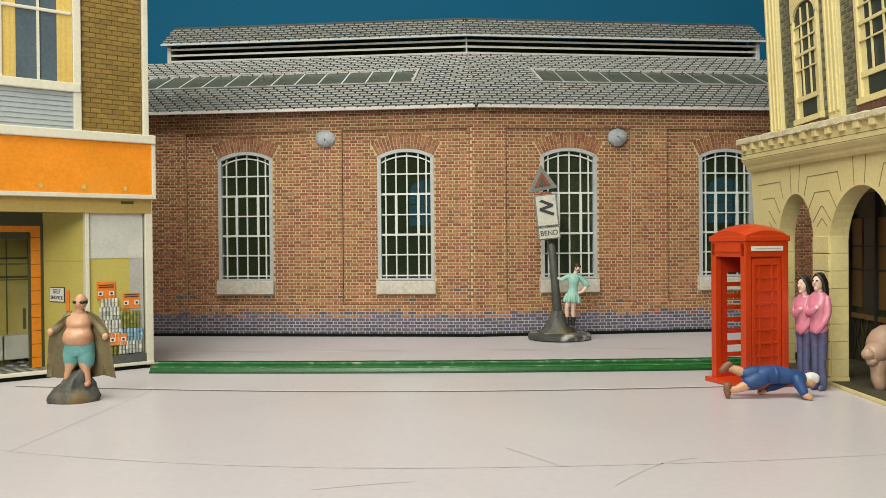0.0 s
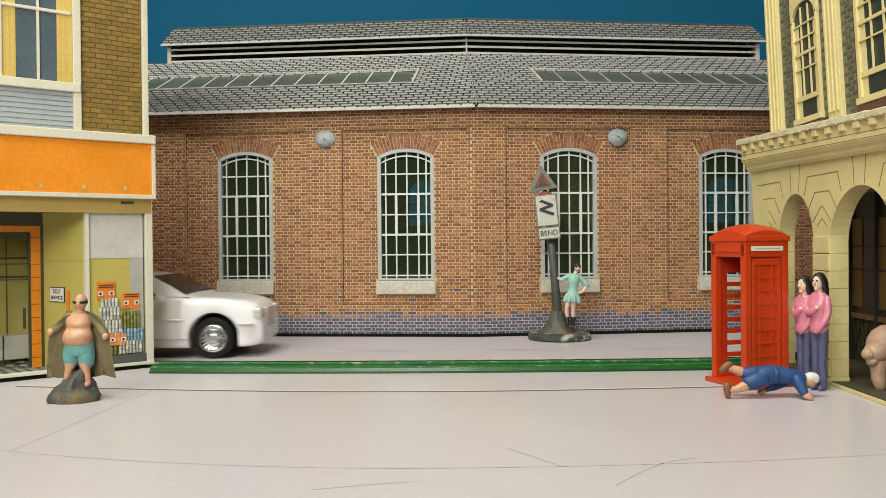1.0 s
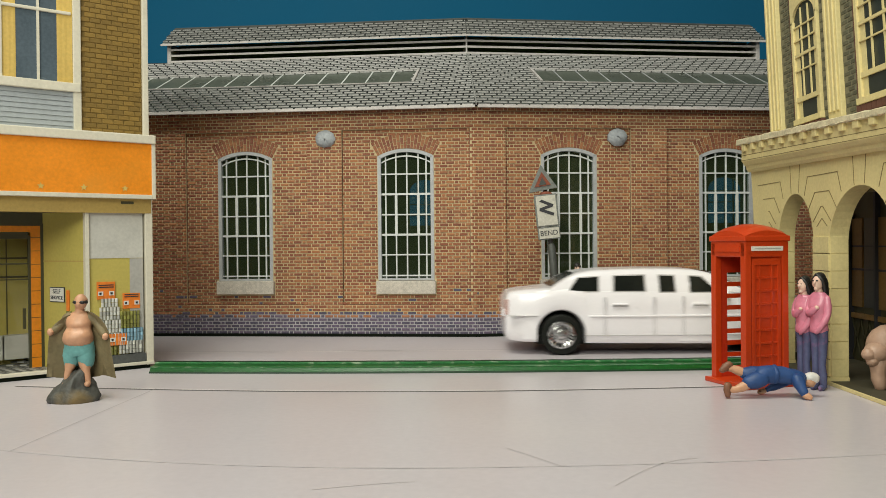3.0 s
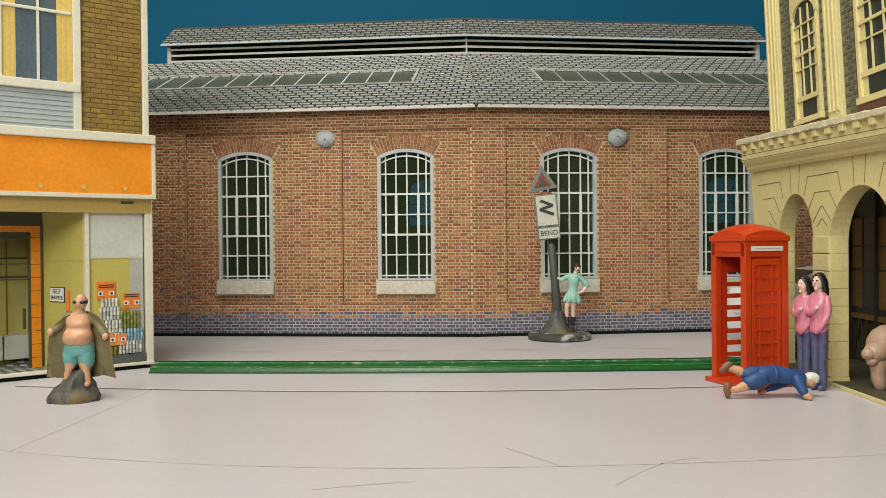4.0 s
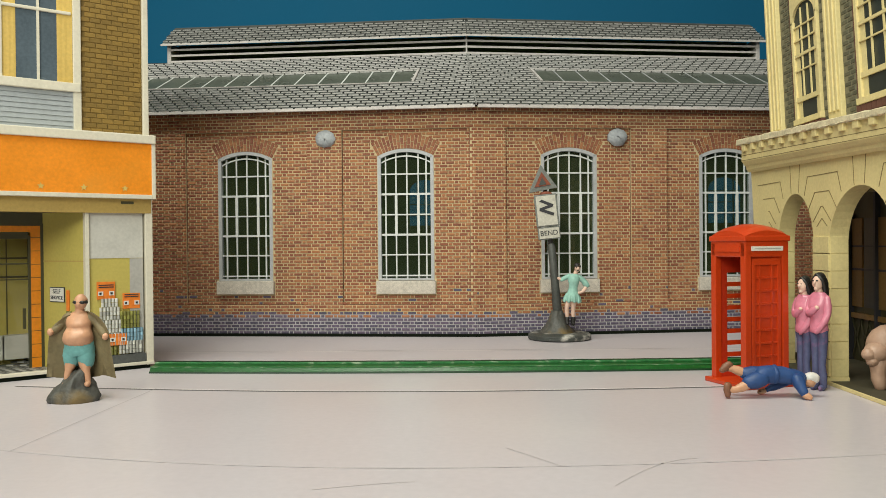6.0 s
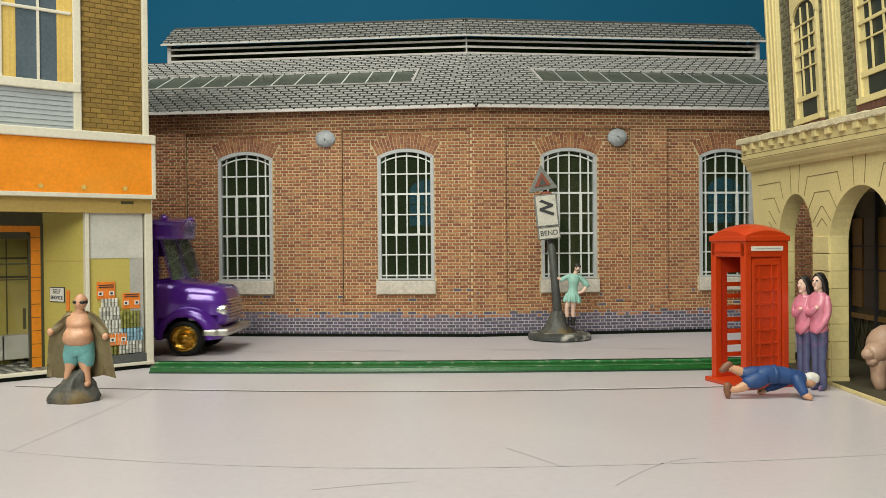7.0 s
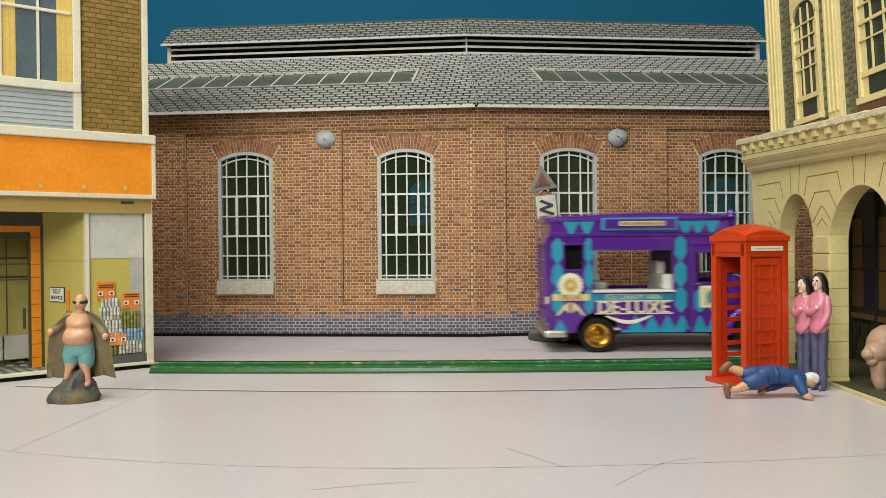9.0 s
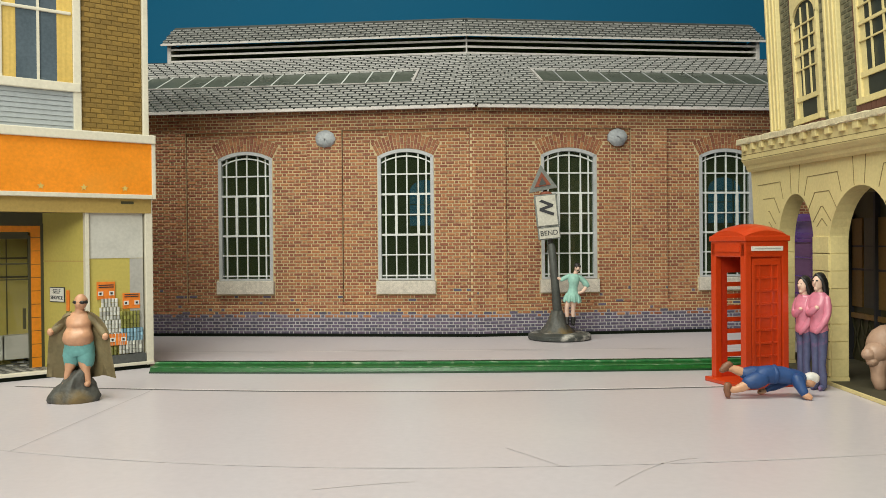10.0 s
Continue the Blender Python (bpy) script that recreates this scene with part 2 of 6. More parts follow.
# ---- table, backdrop, room ----
def build_setting():
    bm = bmesh.new()
    box(bm, -90, 90, -60, 84, -2.4, 0, 0.15)
    solid("table_top", bm, M_TABLE, P(0, 0, 0), "pale mauve-grey painted board table top with fine joints", "table", kind="structure")
    # joints and scratches of the board, a hair proud of it
    def strip(name, pts, w, label):
        bm = bmesh.new()
        a, b = [], []
        for i, (x, y) in enumerate(pts):
            (x0, y0), (x1, y1) = pts[max(i - 1, 0)], pts[min(i + 1, len(pts) - 1)]
            ln = math.hypot(x1 - x0, y1 - y0)
            nx, ny = -(y1 - y0) / ln * w / 2, (x1 - x0) / ln * w / 2
            a.append(bm.verts.new((x - nx, y - ny, 0.006)))
            b.append(bm.verts.new((x + nx, y + ny, 0.006)))
        for i in range(len(pts) - 1):
            bm.faces.new((a[i], a[i + 1], b[i + 1], b[i]))
        for f in bm.faces:
            f.normal_update()
        solid(name, bm, M_SCRATCH if name == "scratch" else M_LIP if name == "board_lip" else (M_LINE if w > 0.06 else M_FAINT), P(0, 0, 0), label, "joint", kind="structure")
    strip("board_joint", [(-14.7 + i, 27.1 - 0.045 * i - 1.0 * math.sin(i / 25 * math.pi)) for i in range(0, 25)], 0.15, "thin dark joint between the grey boards")
    strip("board_lip", [(-14.7 + i, 27.22 - 0.045 * i - 1.0 * math.sin(i / 25 * math.pi)) for i in range(0, 25)], 0.1, "pale lip beside the joint of the grey boards")
    strip("board_joint", [(-12 + i, 16.82 + (0.0162 if i < 12 else 0.0079) * (i - 12) ** 2) for i in range(0, 25)], 0.055, "thin dark joint between the grey boards")
    strip("board_lip", [(-34 + 2.0 * i, 35.45 - 0.02 * i) for i in range(0, 34)], 0.12, "pale lip beside the joint of the grey boards")
    strip("board_joint", [(-34 + 2.0 * i, 35.7 - 0.02 * i) for i in range(0, 34)], 0.055, "thin dark joint between the grey boards")
    strip("board_joint", [(-10.2 + 0.055 * i, 18.5 + 0.8 * i) for i in range(0, 11)], 0.04, "faint slanting joint between the grey boards")
    strip("scratch", [(1.45 + 0.11 * i, 18.4 - 0.16 * i) for i in range(0, 11)], 0.03, "faint curved scratch in the grey board")
    strip("scratch", [(3.35 + 0.22 * i, 15.5 + 1.9 * math.sin(i * 0.15)) for i in range(0, 11)], 0.03, "faint curved scratch in the grey board")
    strip("scratch", [(-2.6 + 0.2 * i, 15.4 + 0.5 * math.sin(i * 0.12)) for i in range(0, 11)], 0.03, "faint curved scratch in the grey board")
    bm = bmesh.new()
    box(bm, -110, 110, 82, 83, -20, 38)
    solid("backdrop", bm, M_SKY, P(0, 0, 0), "plain deep blue painted backdrop board", "backdrop", kind="structure")
    for nm, dims in (("floor", (-200, 200, -220, 200, -78, -75)), ("ceiling", (-200, 200, -220, 200, 165, 168)), ("wall_north", (-200, 200, 197, 200, -75, 165)),
                     ("wall_south", (-200, 200, -220, -217, -75, 165)), ("wall_west", (-200, -197, -217, 197, -75, 165)), ("wall_east", (197, 200, -217, 197, -75, 165))):
        bm = bmesh.new()
        box(bm, *dims)
        solid(nm, bm, M_ROOM, P(0, 0, 0), "plain off-white room " + nm.split("_")[0], nm.split("_")[0], kind="structure")
    for x in (-85, 85):
        for y in (-55, 79):
            bm = bmesh.new()
            box(bm, x - 3, x + 3, y - 3, y + 3, -75, -2.4, 0.2)
            solid("table_leg", bm, M_ROOM, P(0, 0, 0), "plain square table leg under the board", "table leg", kind="structure")
    # green kerb strip along the street: a base with two raised fillets
    rail = thing("green_rail", P(0, 30.45, 0.004, 0, 0, -0.6), "glossy green painted kerb strip lying along the street", "kerb")
    for nm, prof, m in (("rail_base", [(-0.98, 0), (0.0, 0), (0.0, 0.06), (-0.93, 0.06)], M_RAILDARK),
                        ("rail_fillet", [(-0.9, 0.05), (-0.05, 0.05), (-0.05, 0.25), (-0.1, 0.28), (-0.8, 0.2)], M_RAIL),
                        ("rail_lip", [(-0.3, 0.22), (0.04, 0.22), (0.04, 0.3), (0.0, 0.33), (-0.26, 0.31)], M_RAILDARK),
                        # pale strips painted as highlight streaks on the gloss, with chipped flecks
                        ("rail_worn_edge", [(-0.82, 0.195), (-0.76, 0.2), (-0.76, 0.225), (-0.82, 0.215)], M_RAILGLINT),
                        ("rail_worn_edge", [(-0.33, 0.255), (-0.28, 0.26), (-0.28, 0.325), (-0.33, 0.3)], M_RAILGLINT)):
        bm = bmesh.new()
        rings = []
        for i in range(49):
            x = -11.05 + i * 23.6 / 48
            bow = 0.4 * (1 - ((x - 0.6) / 11.9) ** 2)
            rings.append([bm.verts.new((x, y - bow, z + 0.006 * math.sin(i * 2.7) * (z > 0.1))) for y, z in prof])
        for p, q in zip(rings, rings[1:]):
            for k in range(len(prof)):
                n = (k + 1) % len(prof)
                bm.faces.new((p[k], q[k], q[n], p[n]))
        bm.faces.new(rings[0])
        bm.faces.new(rings[-1][::-1])
        bmesh.ops.recalc_face_normals(bm, faces=bm.faces[:])
        part(nm, bm, m, rail, "", None, True)


build_setting()

# ---- the brick hall ----
SEAM, HALF = (1.73, 40.56), 6.0
TILT = radians(25)
EAVE, RISE = 11.75, 12.1
CH = 0.168
PB, PT = 0.105 + 9 * CH, 0.105 + 63 * CH


def up_slope(t, lift=0.0, base=(-0.65, EAVE)):
    tilt = base[2] if len(base) > 2 else TILT
    return base[0] + t * math.cos(tilt) - lift * math.sin(tilt), base[1] + t * math.sin(tilt) + lift * math.cos(tilt)


def build_hall():
    hall = thing("brick_hall", P(*SEAM, 0), "long red-brown brick hall with grey slate roof and arched windows", "building")
    rng = random.Random(3)
    for side, yaw, length, wins, panels, discs in (
            (-1, -5.4, 26.0, [(-12.17, 1.46), (-3.65, 1.46)], [(-15.35, -8.8), (-6.96, -0.3)], [-7.8]),
            (1, 6.6, 24.0, [(4.87, 1.48), (13.45, 1.5), (21.6, 1.5)], [(1.52, 8.17), (10.12, 17.2), (19, 25)], [7.42])):
        at = P(0, 0, 0, 0, 0, yaw)
        u0, u1 = (-length, 0.018) if side < 0 else (-0.018, length)
        wall = wall_half(hall, at, u0, u1, wins, panels, rng, side)
        for c, hw in wins:
            hall_window(hall, at, c, hw)
        for d in discs:
            bm = bmesh.new()
            lathe(bm, [(0.02, 0.5), (-0.1, 0.53), (-0.2, 0.47), (-0.26, 0.3), (-0.28, 0.02)], axis="y", n=20)
            for v in bm.verts:
                v.co += Vector((rng.uniform(-0.04, 0.04), 0, rng.uniform(-0.05, 0.05)))
                v.co.z *= 0.85
            part("wall_disc", bm, M_ZINC, hall, "round grey plaster-like tie plate", at @ P(d, -0.12, 10.22), True)
        roof_half(hall, at, u0, u1, side, rng)
    # rear wall with two open windows, and the ends
    bm = bmesh.new()
    for x0, x1 in ((-28, -4.4), (-1.9, 19.6), (22.4, 26)):
        box(bm, x0, x1, 23.0, 23.6, 0, 11.5)
    for x0, x1 in ((-4.4, -1.9), (19.6, 22.4)):
        box(bm, x0, x1, 23.0, 23.6, 0, 6.2)
        c, hw = (x0 + x1) / 2, (x1 - x0) / 2
        arcpts = [(c - hw * math.cos(math.pi * i / 12), 8.9 + 1.0 * math.sin(math.pi * i / 12)) for i in range(13)]
        prism(bm, arcpts + [(x1, 11.5), (x0, 11.5)], 23.0, 23.6, "xz")
    box(bm, -26.6, -26.1, 2.6, 23.6, 0, 11.5)
    box(bm, 24.4, 24.9, 2.8, 23.6, 0, 11.5)
    box(bm, -26, 24.4, 4, 23, 0.01, 0.1)
    part("rear_wall", bm, M_DARK, hall, "dark unpainted inside and rear wall")
    for x0, x1 in ((-4.4, -1.9), (19.6, 22.4)):
        win = new("rear_window")
        win.parent = hall
        for i in range(1, 4):
            bm = bmesh.new()
            u = x0 + (x1 - x0) * i / 4
            box(bm, u - 0.04, u + 0.04, 23.2, 23.3, 6.2, 9.8)
            part("glazing_bar", bm, M_WFRAME, win)
        for z in (7.0, 7.9, 8.8):
            bm = bmesh.new()
            box(bm, x0, x1, 23.19, 23.29, z - 0.04, z + 0.04)
            part("glazing_bar", bm, M_WFRAME, win)
    bm = bmesh.new()
    prism(bm, [(14.6, 17.6), (14.6, 17.4), (16.0, 16.0), (16.0, 16.2)], -17, 17, "yz")
    prism(bm, [(14, 16.6), (14, 16.4), (27.5, 11.4), (27.5, 11.6)], -26, 24, "yz")
    part("rear_roof", bm, M_SLATEDARK, hall)
    return hall


def level(u, z, panels):
    """How far the face stands out: piers, top band and plinth are proud of the panels."""
    if z < PB or z > PT:
        return -0.16
    for a, b in panels:
        if a < u < b:
            return 0.0
    return -0.16


def wall_half(hall, at, u0, u1, wins, panels, rng, side):
    def arch(c, hw, u):
        """Top of the opening at u."""
        r = hw * hw / (2 * 0.38) + 0.19
        d = u - c
        return 9.3 + 0.38 - r + math.sqrt(max(r * r - d * d, 0))
    # the wall body, cut by the windows
    bm = bmesh.new()
    edges = sorted([u0, u1] + [v for c, hw in wins for v in (c - hw, c + hw) if u0 < v < u1])
    for a, b in zip(edges, edges[1:]):
        w = next(((c, hw) for c, hw in wins if c - hw - 0.01 < (a + b) / 2 < c + hw + 0.01), None)
        if w is None:
            box(bm, a, b, 0, 0.5, 0.0, EAVE)
        else:
            box(bm, a, b, 0, 0.5, 0.0, 2.86)
            k = 10
            top = [(a + (b - a) * i / k, arch(*w, min(max(a + (b - a) * i / k, w[0] - w[1]), w[0] + w[1]))) for i in range(k + 1)]
            prism(bm, top + [(b, EAVE), (a, EAVE)], 0, 0.5, "xz")
    # proud piers and bands
    proud = []
    for a, b in zip([u0] + [p[1] for p in panels], [p[0] for p in panels] + [u1]):
        if b - a > 0.05:
            proud.append(("pier", (max(a, u0), min(b, u1), -0.16, 0.0, PB, PT)))
    proud += [("base_band", (u0, u1, -0.16, 0, 0.1, PB)), ("top_band", (u0, u1, -0.16, 0, PT, EAVE))]
    for nm, dims in proud:
        b2 = bmesh.new()
        box(b2, *dims)
        part(nm, b2, M_MORTAR, hall, "", at)
    bmesh.ops.remove_doubles(bm, verts=bm.verts[:], dist=0.001)
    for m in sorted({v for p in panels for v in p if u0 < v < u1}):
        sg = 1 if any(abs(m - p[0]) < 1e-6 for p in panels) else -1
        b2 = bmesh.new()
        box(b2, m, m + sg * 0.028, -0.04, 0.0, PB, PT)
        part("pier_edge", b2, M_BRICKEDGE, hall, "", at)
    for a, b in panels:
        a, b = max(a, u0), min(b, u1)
        # ledge at the panel's foot, its dark brown also standing for its shadow
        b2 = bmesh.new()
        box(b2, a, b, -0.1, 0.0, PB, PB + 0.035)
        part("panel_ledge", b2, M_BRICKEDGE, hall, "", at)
        # crumbled mortar lumps on the ledge's ends
        for c in (a + 0.1, (a + b) / 2 + 1.2, b - 0.15):
            if u0 < c < u1:
                b2 = bmesh.new()
                ball(b2, (c, -0.12, PB + 0.05), 0.13, 0.07, 0.09, 0, 8, 5)
                part("mortar_lump", b2, M_BRICKO, hall, "", at, True)
    wall = part("wall", bm, M_MORTAR, hall, "red-brown brickwork with pale joints and proud piers", at)
    # shadow line at the foot of the wall, put in as a black strip
    bm = bmesh.new()
    box(bm, u0, u1, -0.42, 0.4, 0.0, 0.13)
    part("plinth", bm, M_GAP, hall, "black strip for the shadow gap under the wall", at)
    # bricks
    cells, pieces = [], []
    n = int((EAVE - 0.1) / CH)
    g = 0.038
    for row in range(n):
        z0 = 0.12 + row * CH
        z1 = z0 + CH - g
        zc = (z0 + z1) / 2
        cuts = []
        for c, hw in wins:
            lo, hi = c - hw, c + hw
            if 2.9 < zc < 10.35:
                if zc < 9.3:
                    cuts.append((lo - 0.03, hi + 0.03))
                else:
                    r = hw * hw / (2 * 0.38) + 0.19
                    zz = zc - (9.68 - r)
                    if zz < r + 0.78:
                        wide = min(math.sqrt((r + 0.78) ** 2 - zz * zz), zz * math.tan(math.asin(hw / (r + 0.02))) + 0.05)
                        cuts.append((c - wide, c + wide))
            if 2.1 < zc < 2.9:
                cuts.append((lo - 0.12, hi + 0.12))
        marks = sorted({v for p in panels for v in p if u0 < v < u1})
        u = u0 - (0 if row % 2 else 0.335)
        count = 0
        while u < u1:
            # stretchers and headers by turns
            count += 1
            w = 0.455 if count % 2 else 0.215
            a, b = max(u, u0) , min(u + w - g, u1)
            u += w
            spans = [(a, b)]
            for lo, hi in cuts:
                spans = [s for x, y in spans for s in ((x, min(y, lo)), (max(x, hi), y)) if s[1] - s[0] > 0.06]
            if PB < zc < PT:
                for m in marks:
                    spans = [s for x, y in spans for s in (((x, m - 0.004), (m + 0.004, y)) if x < m < y else ((x, y),)) if s[1] - s[0] > 0.06]
            for x, y in spans:
                if y - x < 0.06:
                    continue
                f = level((x + y) / 2, zc, panels)
                k = 2 if zc < 0.9 else (rng.choice((0, 1, 2, 2)) if zc < 1.2 else rng.choice((0, 1, 1, 2)) if zc < 1.36 else (1 if rng.random() < (0.45 if zc < 2.0 else 0.06) else (2 if zc < 2.4 and rng.random() < 0.07 else 0)))
                j = rng.uniform(-0.008, 0.008)
                cell = (x, y, f - 0.03 + j, f + 0.005, z0, z1, k)
                # single pieces in the stretch of wall beside the seam
                if side > 0 and 0.0 < x < 1.5 and k == 0 and 1.6 < zc and len(pieces) < 290 and y - x > 0.2:
                    pieces.append(cell)
                else:
                    cells.append(cell)
    stuff = boxes("brickwork", cells, (M_BRICK, M_BRICKORANGE, M_BLUE), wall)
    stuff["kind"] = "stuff"
    # blue base joints are pale
    bm = bmesh.new()
    box(bm, u0, u1, -0.164, -0.15, 0.11, 1.13)
    part("base_joint", bm, M_MORTARB, wall, "pale grey joints of the blue brick base")
    # radial arch bricks
    for c, hw in wins:
        if not u0 < c < u1:
            continue
        r = hw * hw / (2 * 0.38) + 0.19
        zc = 9.3 + 0.38 - r
        half = math.asin(hw / (r + 0.02))
        k = 19
        for i in range(k):
            t = -half + (i + 0.5) * 2 * half / k
            # each course of the arch: a whole brick, or two half bricks by turns
            for lo, hi in (((0.02, 0.36), (0.4, 0.76)) if i % 2 else ((0.02, 0.2), (0.24, 0.56), (0.6, 0.76))):
                bm = bmesh.new()
                w0, w1 = 2 * half / k * (r + lo) * 0.39, 2 * half / k * (r + hi) * 0.39
                prism(bm, [(-w0, r + lo), (w0, r + lo), (w1, r + hi), (-w1, r + hi)], -0.035, 0.03, "xz")
                part("arch_brick", bm, M_BRICKO, wall, "", P(c, 0, zc, 0, math.degrees(t), 0))
    shapes = {}
    for x, y, f, bk, z0, z1, k in pieces:
        key = (round(y - x, 2), round(bk - f, 2))
        if key not in shapes:
            ob = boxes("brick", [(-(y - x) / 2, (y - x) / 2, -0.03, 0.005, 0, z1 - z0, 0)], (M_BRICKO,), wall)
            shapes[key] = ob.data
        else:
            ob = new("brick", shapes[key])
            ob.parent = wall
        ob.matrix_basis = P((x + y) / 2, bk - 0.005, z0)
    return wall


def hall_window(hall, at, c, hw):
    win = new("window")
    win.parent, win.matrix_basis = hall, at @ P(c, 0, 0)
    r = hw * hw / (2 * 0.38) + 0.19

    def top(d, drop=0.0):
        rr = r - drop
        return 9.68 - r + math.sqrt(rr * rr - d * d)
    k = 12
    arc = [(-hw + 2 * hw * i / k, top(-hw + 2 * hw * i / k)) for i in range(k + 1)]
    # the surround
    f = 0.17
    h2 = hw - f
    inner = [(-h2 + 2 * h2 * i / k, top(-h2 + 2 * h2 * i / k, f)) for i in range(k + 1)]
    bm = bmesh.new()
    box(bm, -hw, -h2, -0.03, 0.3, 2.88, 9.29)
    box(bm, h2, hw, -0.03, 0.3, 2.88, 9.29)
    box(bm, -h2, h2, -0.03, 0.3, 2.88, 2.98)
    for i in range(k):
        (a, za), (b, zb) = arc[i], arc[i + 1]
        (c1, zc), (d1, zd) = inner[i], inner[i + 1]
        prism(bm, [(a, za), (b, zb), (d1, zd), (c1, zc)], -0.03, 0.3, "xz")
    part("window_frame", bm, M_WFRAME, win, "grey-white painted arched frame")
    b = 0.035
    wide = 2 * h2
    for fr in (0.09, 0.3, 0.52, 0.75, 0.91):
        u = -h2 + wide * fr
        bm = bmesh.new()
        box(bm, u - b, u + b, 0.1, 0.2, 2.98, top(u, f))
        part("glazing_bar", bm, M_WBAR, win)
    for i, z in enumerate((3.12, 4.2, 5.24, 6.28, 7.34, 8.38)):
        bm = bmesh.new()
        t = b * (1.5 if i in (2, 4) else 1.0)
        box(bm, -h2, h2, 0.08, 0.19, z - t, z + t)
        part("glazing_bar", bm, M_WBAR, win)
    for fr in (0.3, 0.75):
        u = -h2 + wide * fr
        plain_bar = bmesh.new()
        box(plain_bar, u - b * 1.9, u + b * 1.9, 0.085, 0.195, 5.24, 7.34)
        part("casement_bar", plain_bar, M_WBAR, win)
    bm = bmesh.new()
    arc2 = [(-h2 + wide * i / k, top(-h2 + wide * i / k, f + 0.2)) for i in range(k + 1)]
    for (a, za), (d, zd) in zip(arc2, arc2[1:]):
        prism(bm, [(a, za - b), (d, zd - b), (d, zd + b), (a, za + b)], 0.08, 0.19, "xz")
    part("glazing_bar", bm, M_WBAR, win)
    bm = bmesh.new()
    prism(bm, [(-h2, 2.98)] + [(h2, 2.98)] + inner[::-1], 0.14, 0.15, "xz")
    pane = part("pane", bm, M_GLASS, win, "dark reflecting glass")
    pane.visible_shadow = False
    bm = bmesh.new()
    box(bm, -hw - 0.08, hw + 0.08, -0.24, 0.2, 2.18, 2.86, 0.03)
    part("window_sill", bm, M_STONE, win, "speckled pale stone sill")
    return win


def roof_half(hall, at, u0, u1, side, rng):
    k = math.tan(radians(HALF))

    def limit(v):
        """Where the two halves meet, at the depth v."""
        return (u0, -v * k) if side < 0 else (v * k, u1)
    roof = new("roof")
    roof.parent, roof.matrix_basis = hall, at
    sky = (4.9, 8.0)
    su = (u0, -3.72) if side < 0 else (4.4, u1)
    turn = Matrix.Rotation(TILT, 4, "X")

    def slates(t0, t1, base, a0, a1, holes, pieces_to, name):
        cells, singles = [], []
        step, w = (0.36 if len(base) > 2 else 0.5), 0.66
        rows = int(round((t1 - t0) / step))
        for i in range(rows):
            t = t0 + i * step
            v = up_slope(t, 0, base)[0]
            lo, hi = limit(v)
            lo, hi = max(lo, a0), min(hi, a1)
            u = math.floor(lo / w) * w - (w / 2 if i % 2 else 0)
            while u < hi:
                a, b = max(u, lo), min(u + w - 0.05, hi)
                u += w
                if b - a < 0.08 or any(x0 < (a + b) / 2 < x1 and y0 - 0.3 < t < y1 - 0.2 for x0, x1, y0, y1 in holes):
                    continue
                j = rng.uniform(-0.025, 0.025)
                cells.append((a, b, t + j, t + step * 1.25, j))
        # each slate lies on the one below: thick at its lower edge
        near = [c for c in cells if pieces_to and c[2] < 2.0 and abs(c[0]) < 20][:150]
        chosen = set(near)
        co, fa = [], []

        def slate(a, b, t, s, lift):
            out = []
            for tt, h0, h1 in ((t, 0.02, 0.105), (s, 0.0, 0.02)):
                cut = 0.022 if tt == t else -0.02
                for h in (h0, h1):
                    v, z = up_slope(tt, h + lift * 0.1, base)
                    out += [(a + cut, v, z), (b - cut, v, z)]
            return out
        faces = ((2, 3, 7, 6), (0, 1, 3, 2), (0, 2, 6, 4), (1, 5, 7, 3))
        for c in cells:
            if c in chosen:
                continue
            n = len(co)
            co += slate(*c)
            fa += [tuple(n + i for i in q) for q in faces]
        me = bpy.data.meshes.new(name)
        me.from_pydata([(x * S, y * S, z * S) for x, y, z in co], [], fa)
        # dark faces give the shadow line of each row, pale edges its lit rim
        me.materials.append(M_SLATE)
        me.materials.append(M_SLATELIT)
        me.polygons.foreach_set("material_index", [1 if i % 4 == 1 else 0 for i in range(len(fa))])
        ob = new(name, me)
        ob.parent = roof
        ob["kind"] = "stuff"
        shared = {}
        for a, b, t, s, j in near:
            wd = round(b - a, 2)
            if wd not in shared:
                pts = slate(-wd / 2, wd / 2, 0, s - t, 0)
                me = bpy.data.meshes.new("slate")
                v0, z0 = up_slope(0, 0, base)
                me.from_pydata([(x * S, (y - v0) * S, (z - z0) * S) for x, y, z in pts], [], faces)
                me.materials.append(M_SLATEO)
                me.materials.append(M_SLATELIT)
                me.polygons[1].material_index = 1
                shared[wd] = me
            ob = new("slate", shared[wd])
            v, z = up_slope(t, j * 0.1, base)
            ob.parent, ob.matrix_basis = roof, P((a + b) / 2, v, z)
    hole = (su[0], su[1], *sky)
    slates(-0.2, RISE + 0.1, (-0.65, EAVE), u0, u1, [hole], True, "slate")
    # the bed under the slates
    bm = bmesh.new()

    def bed(t0, t1, a0, a1, base, thick=0.05):
        pts = []
        for lift in (-0.02 - thick, -0.02):
            for t in (t0, t1):
                v, z = up_slope(t, lift, base)
                lo, hi = limit(v)
                pts.append((v, z, max(lo, a0), min(hi, a1)))
        vs = []
        for v, z, lo, hi in pts:
            vs += [bm.verts.new((lo, v, z)), bm.verts.new((hi, v, z))]
        for q in ((0, 1, 3, 2), (4, 5, 7, 6), (0, 1, 5, 4), (2, 3, 7, 6), (0, 2, 6, 4), (1, 3, 7, 5)):
            bm.faces.new([vs[i] for i in q])
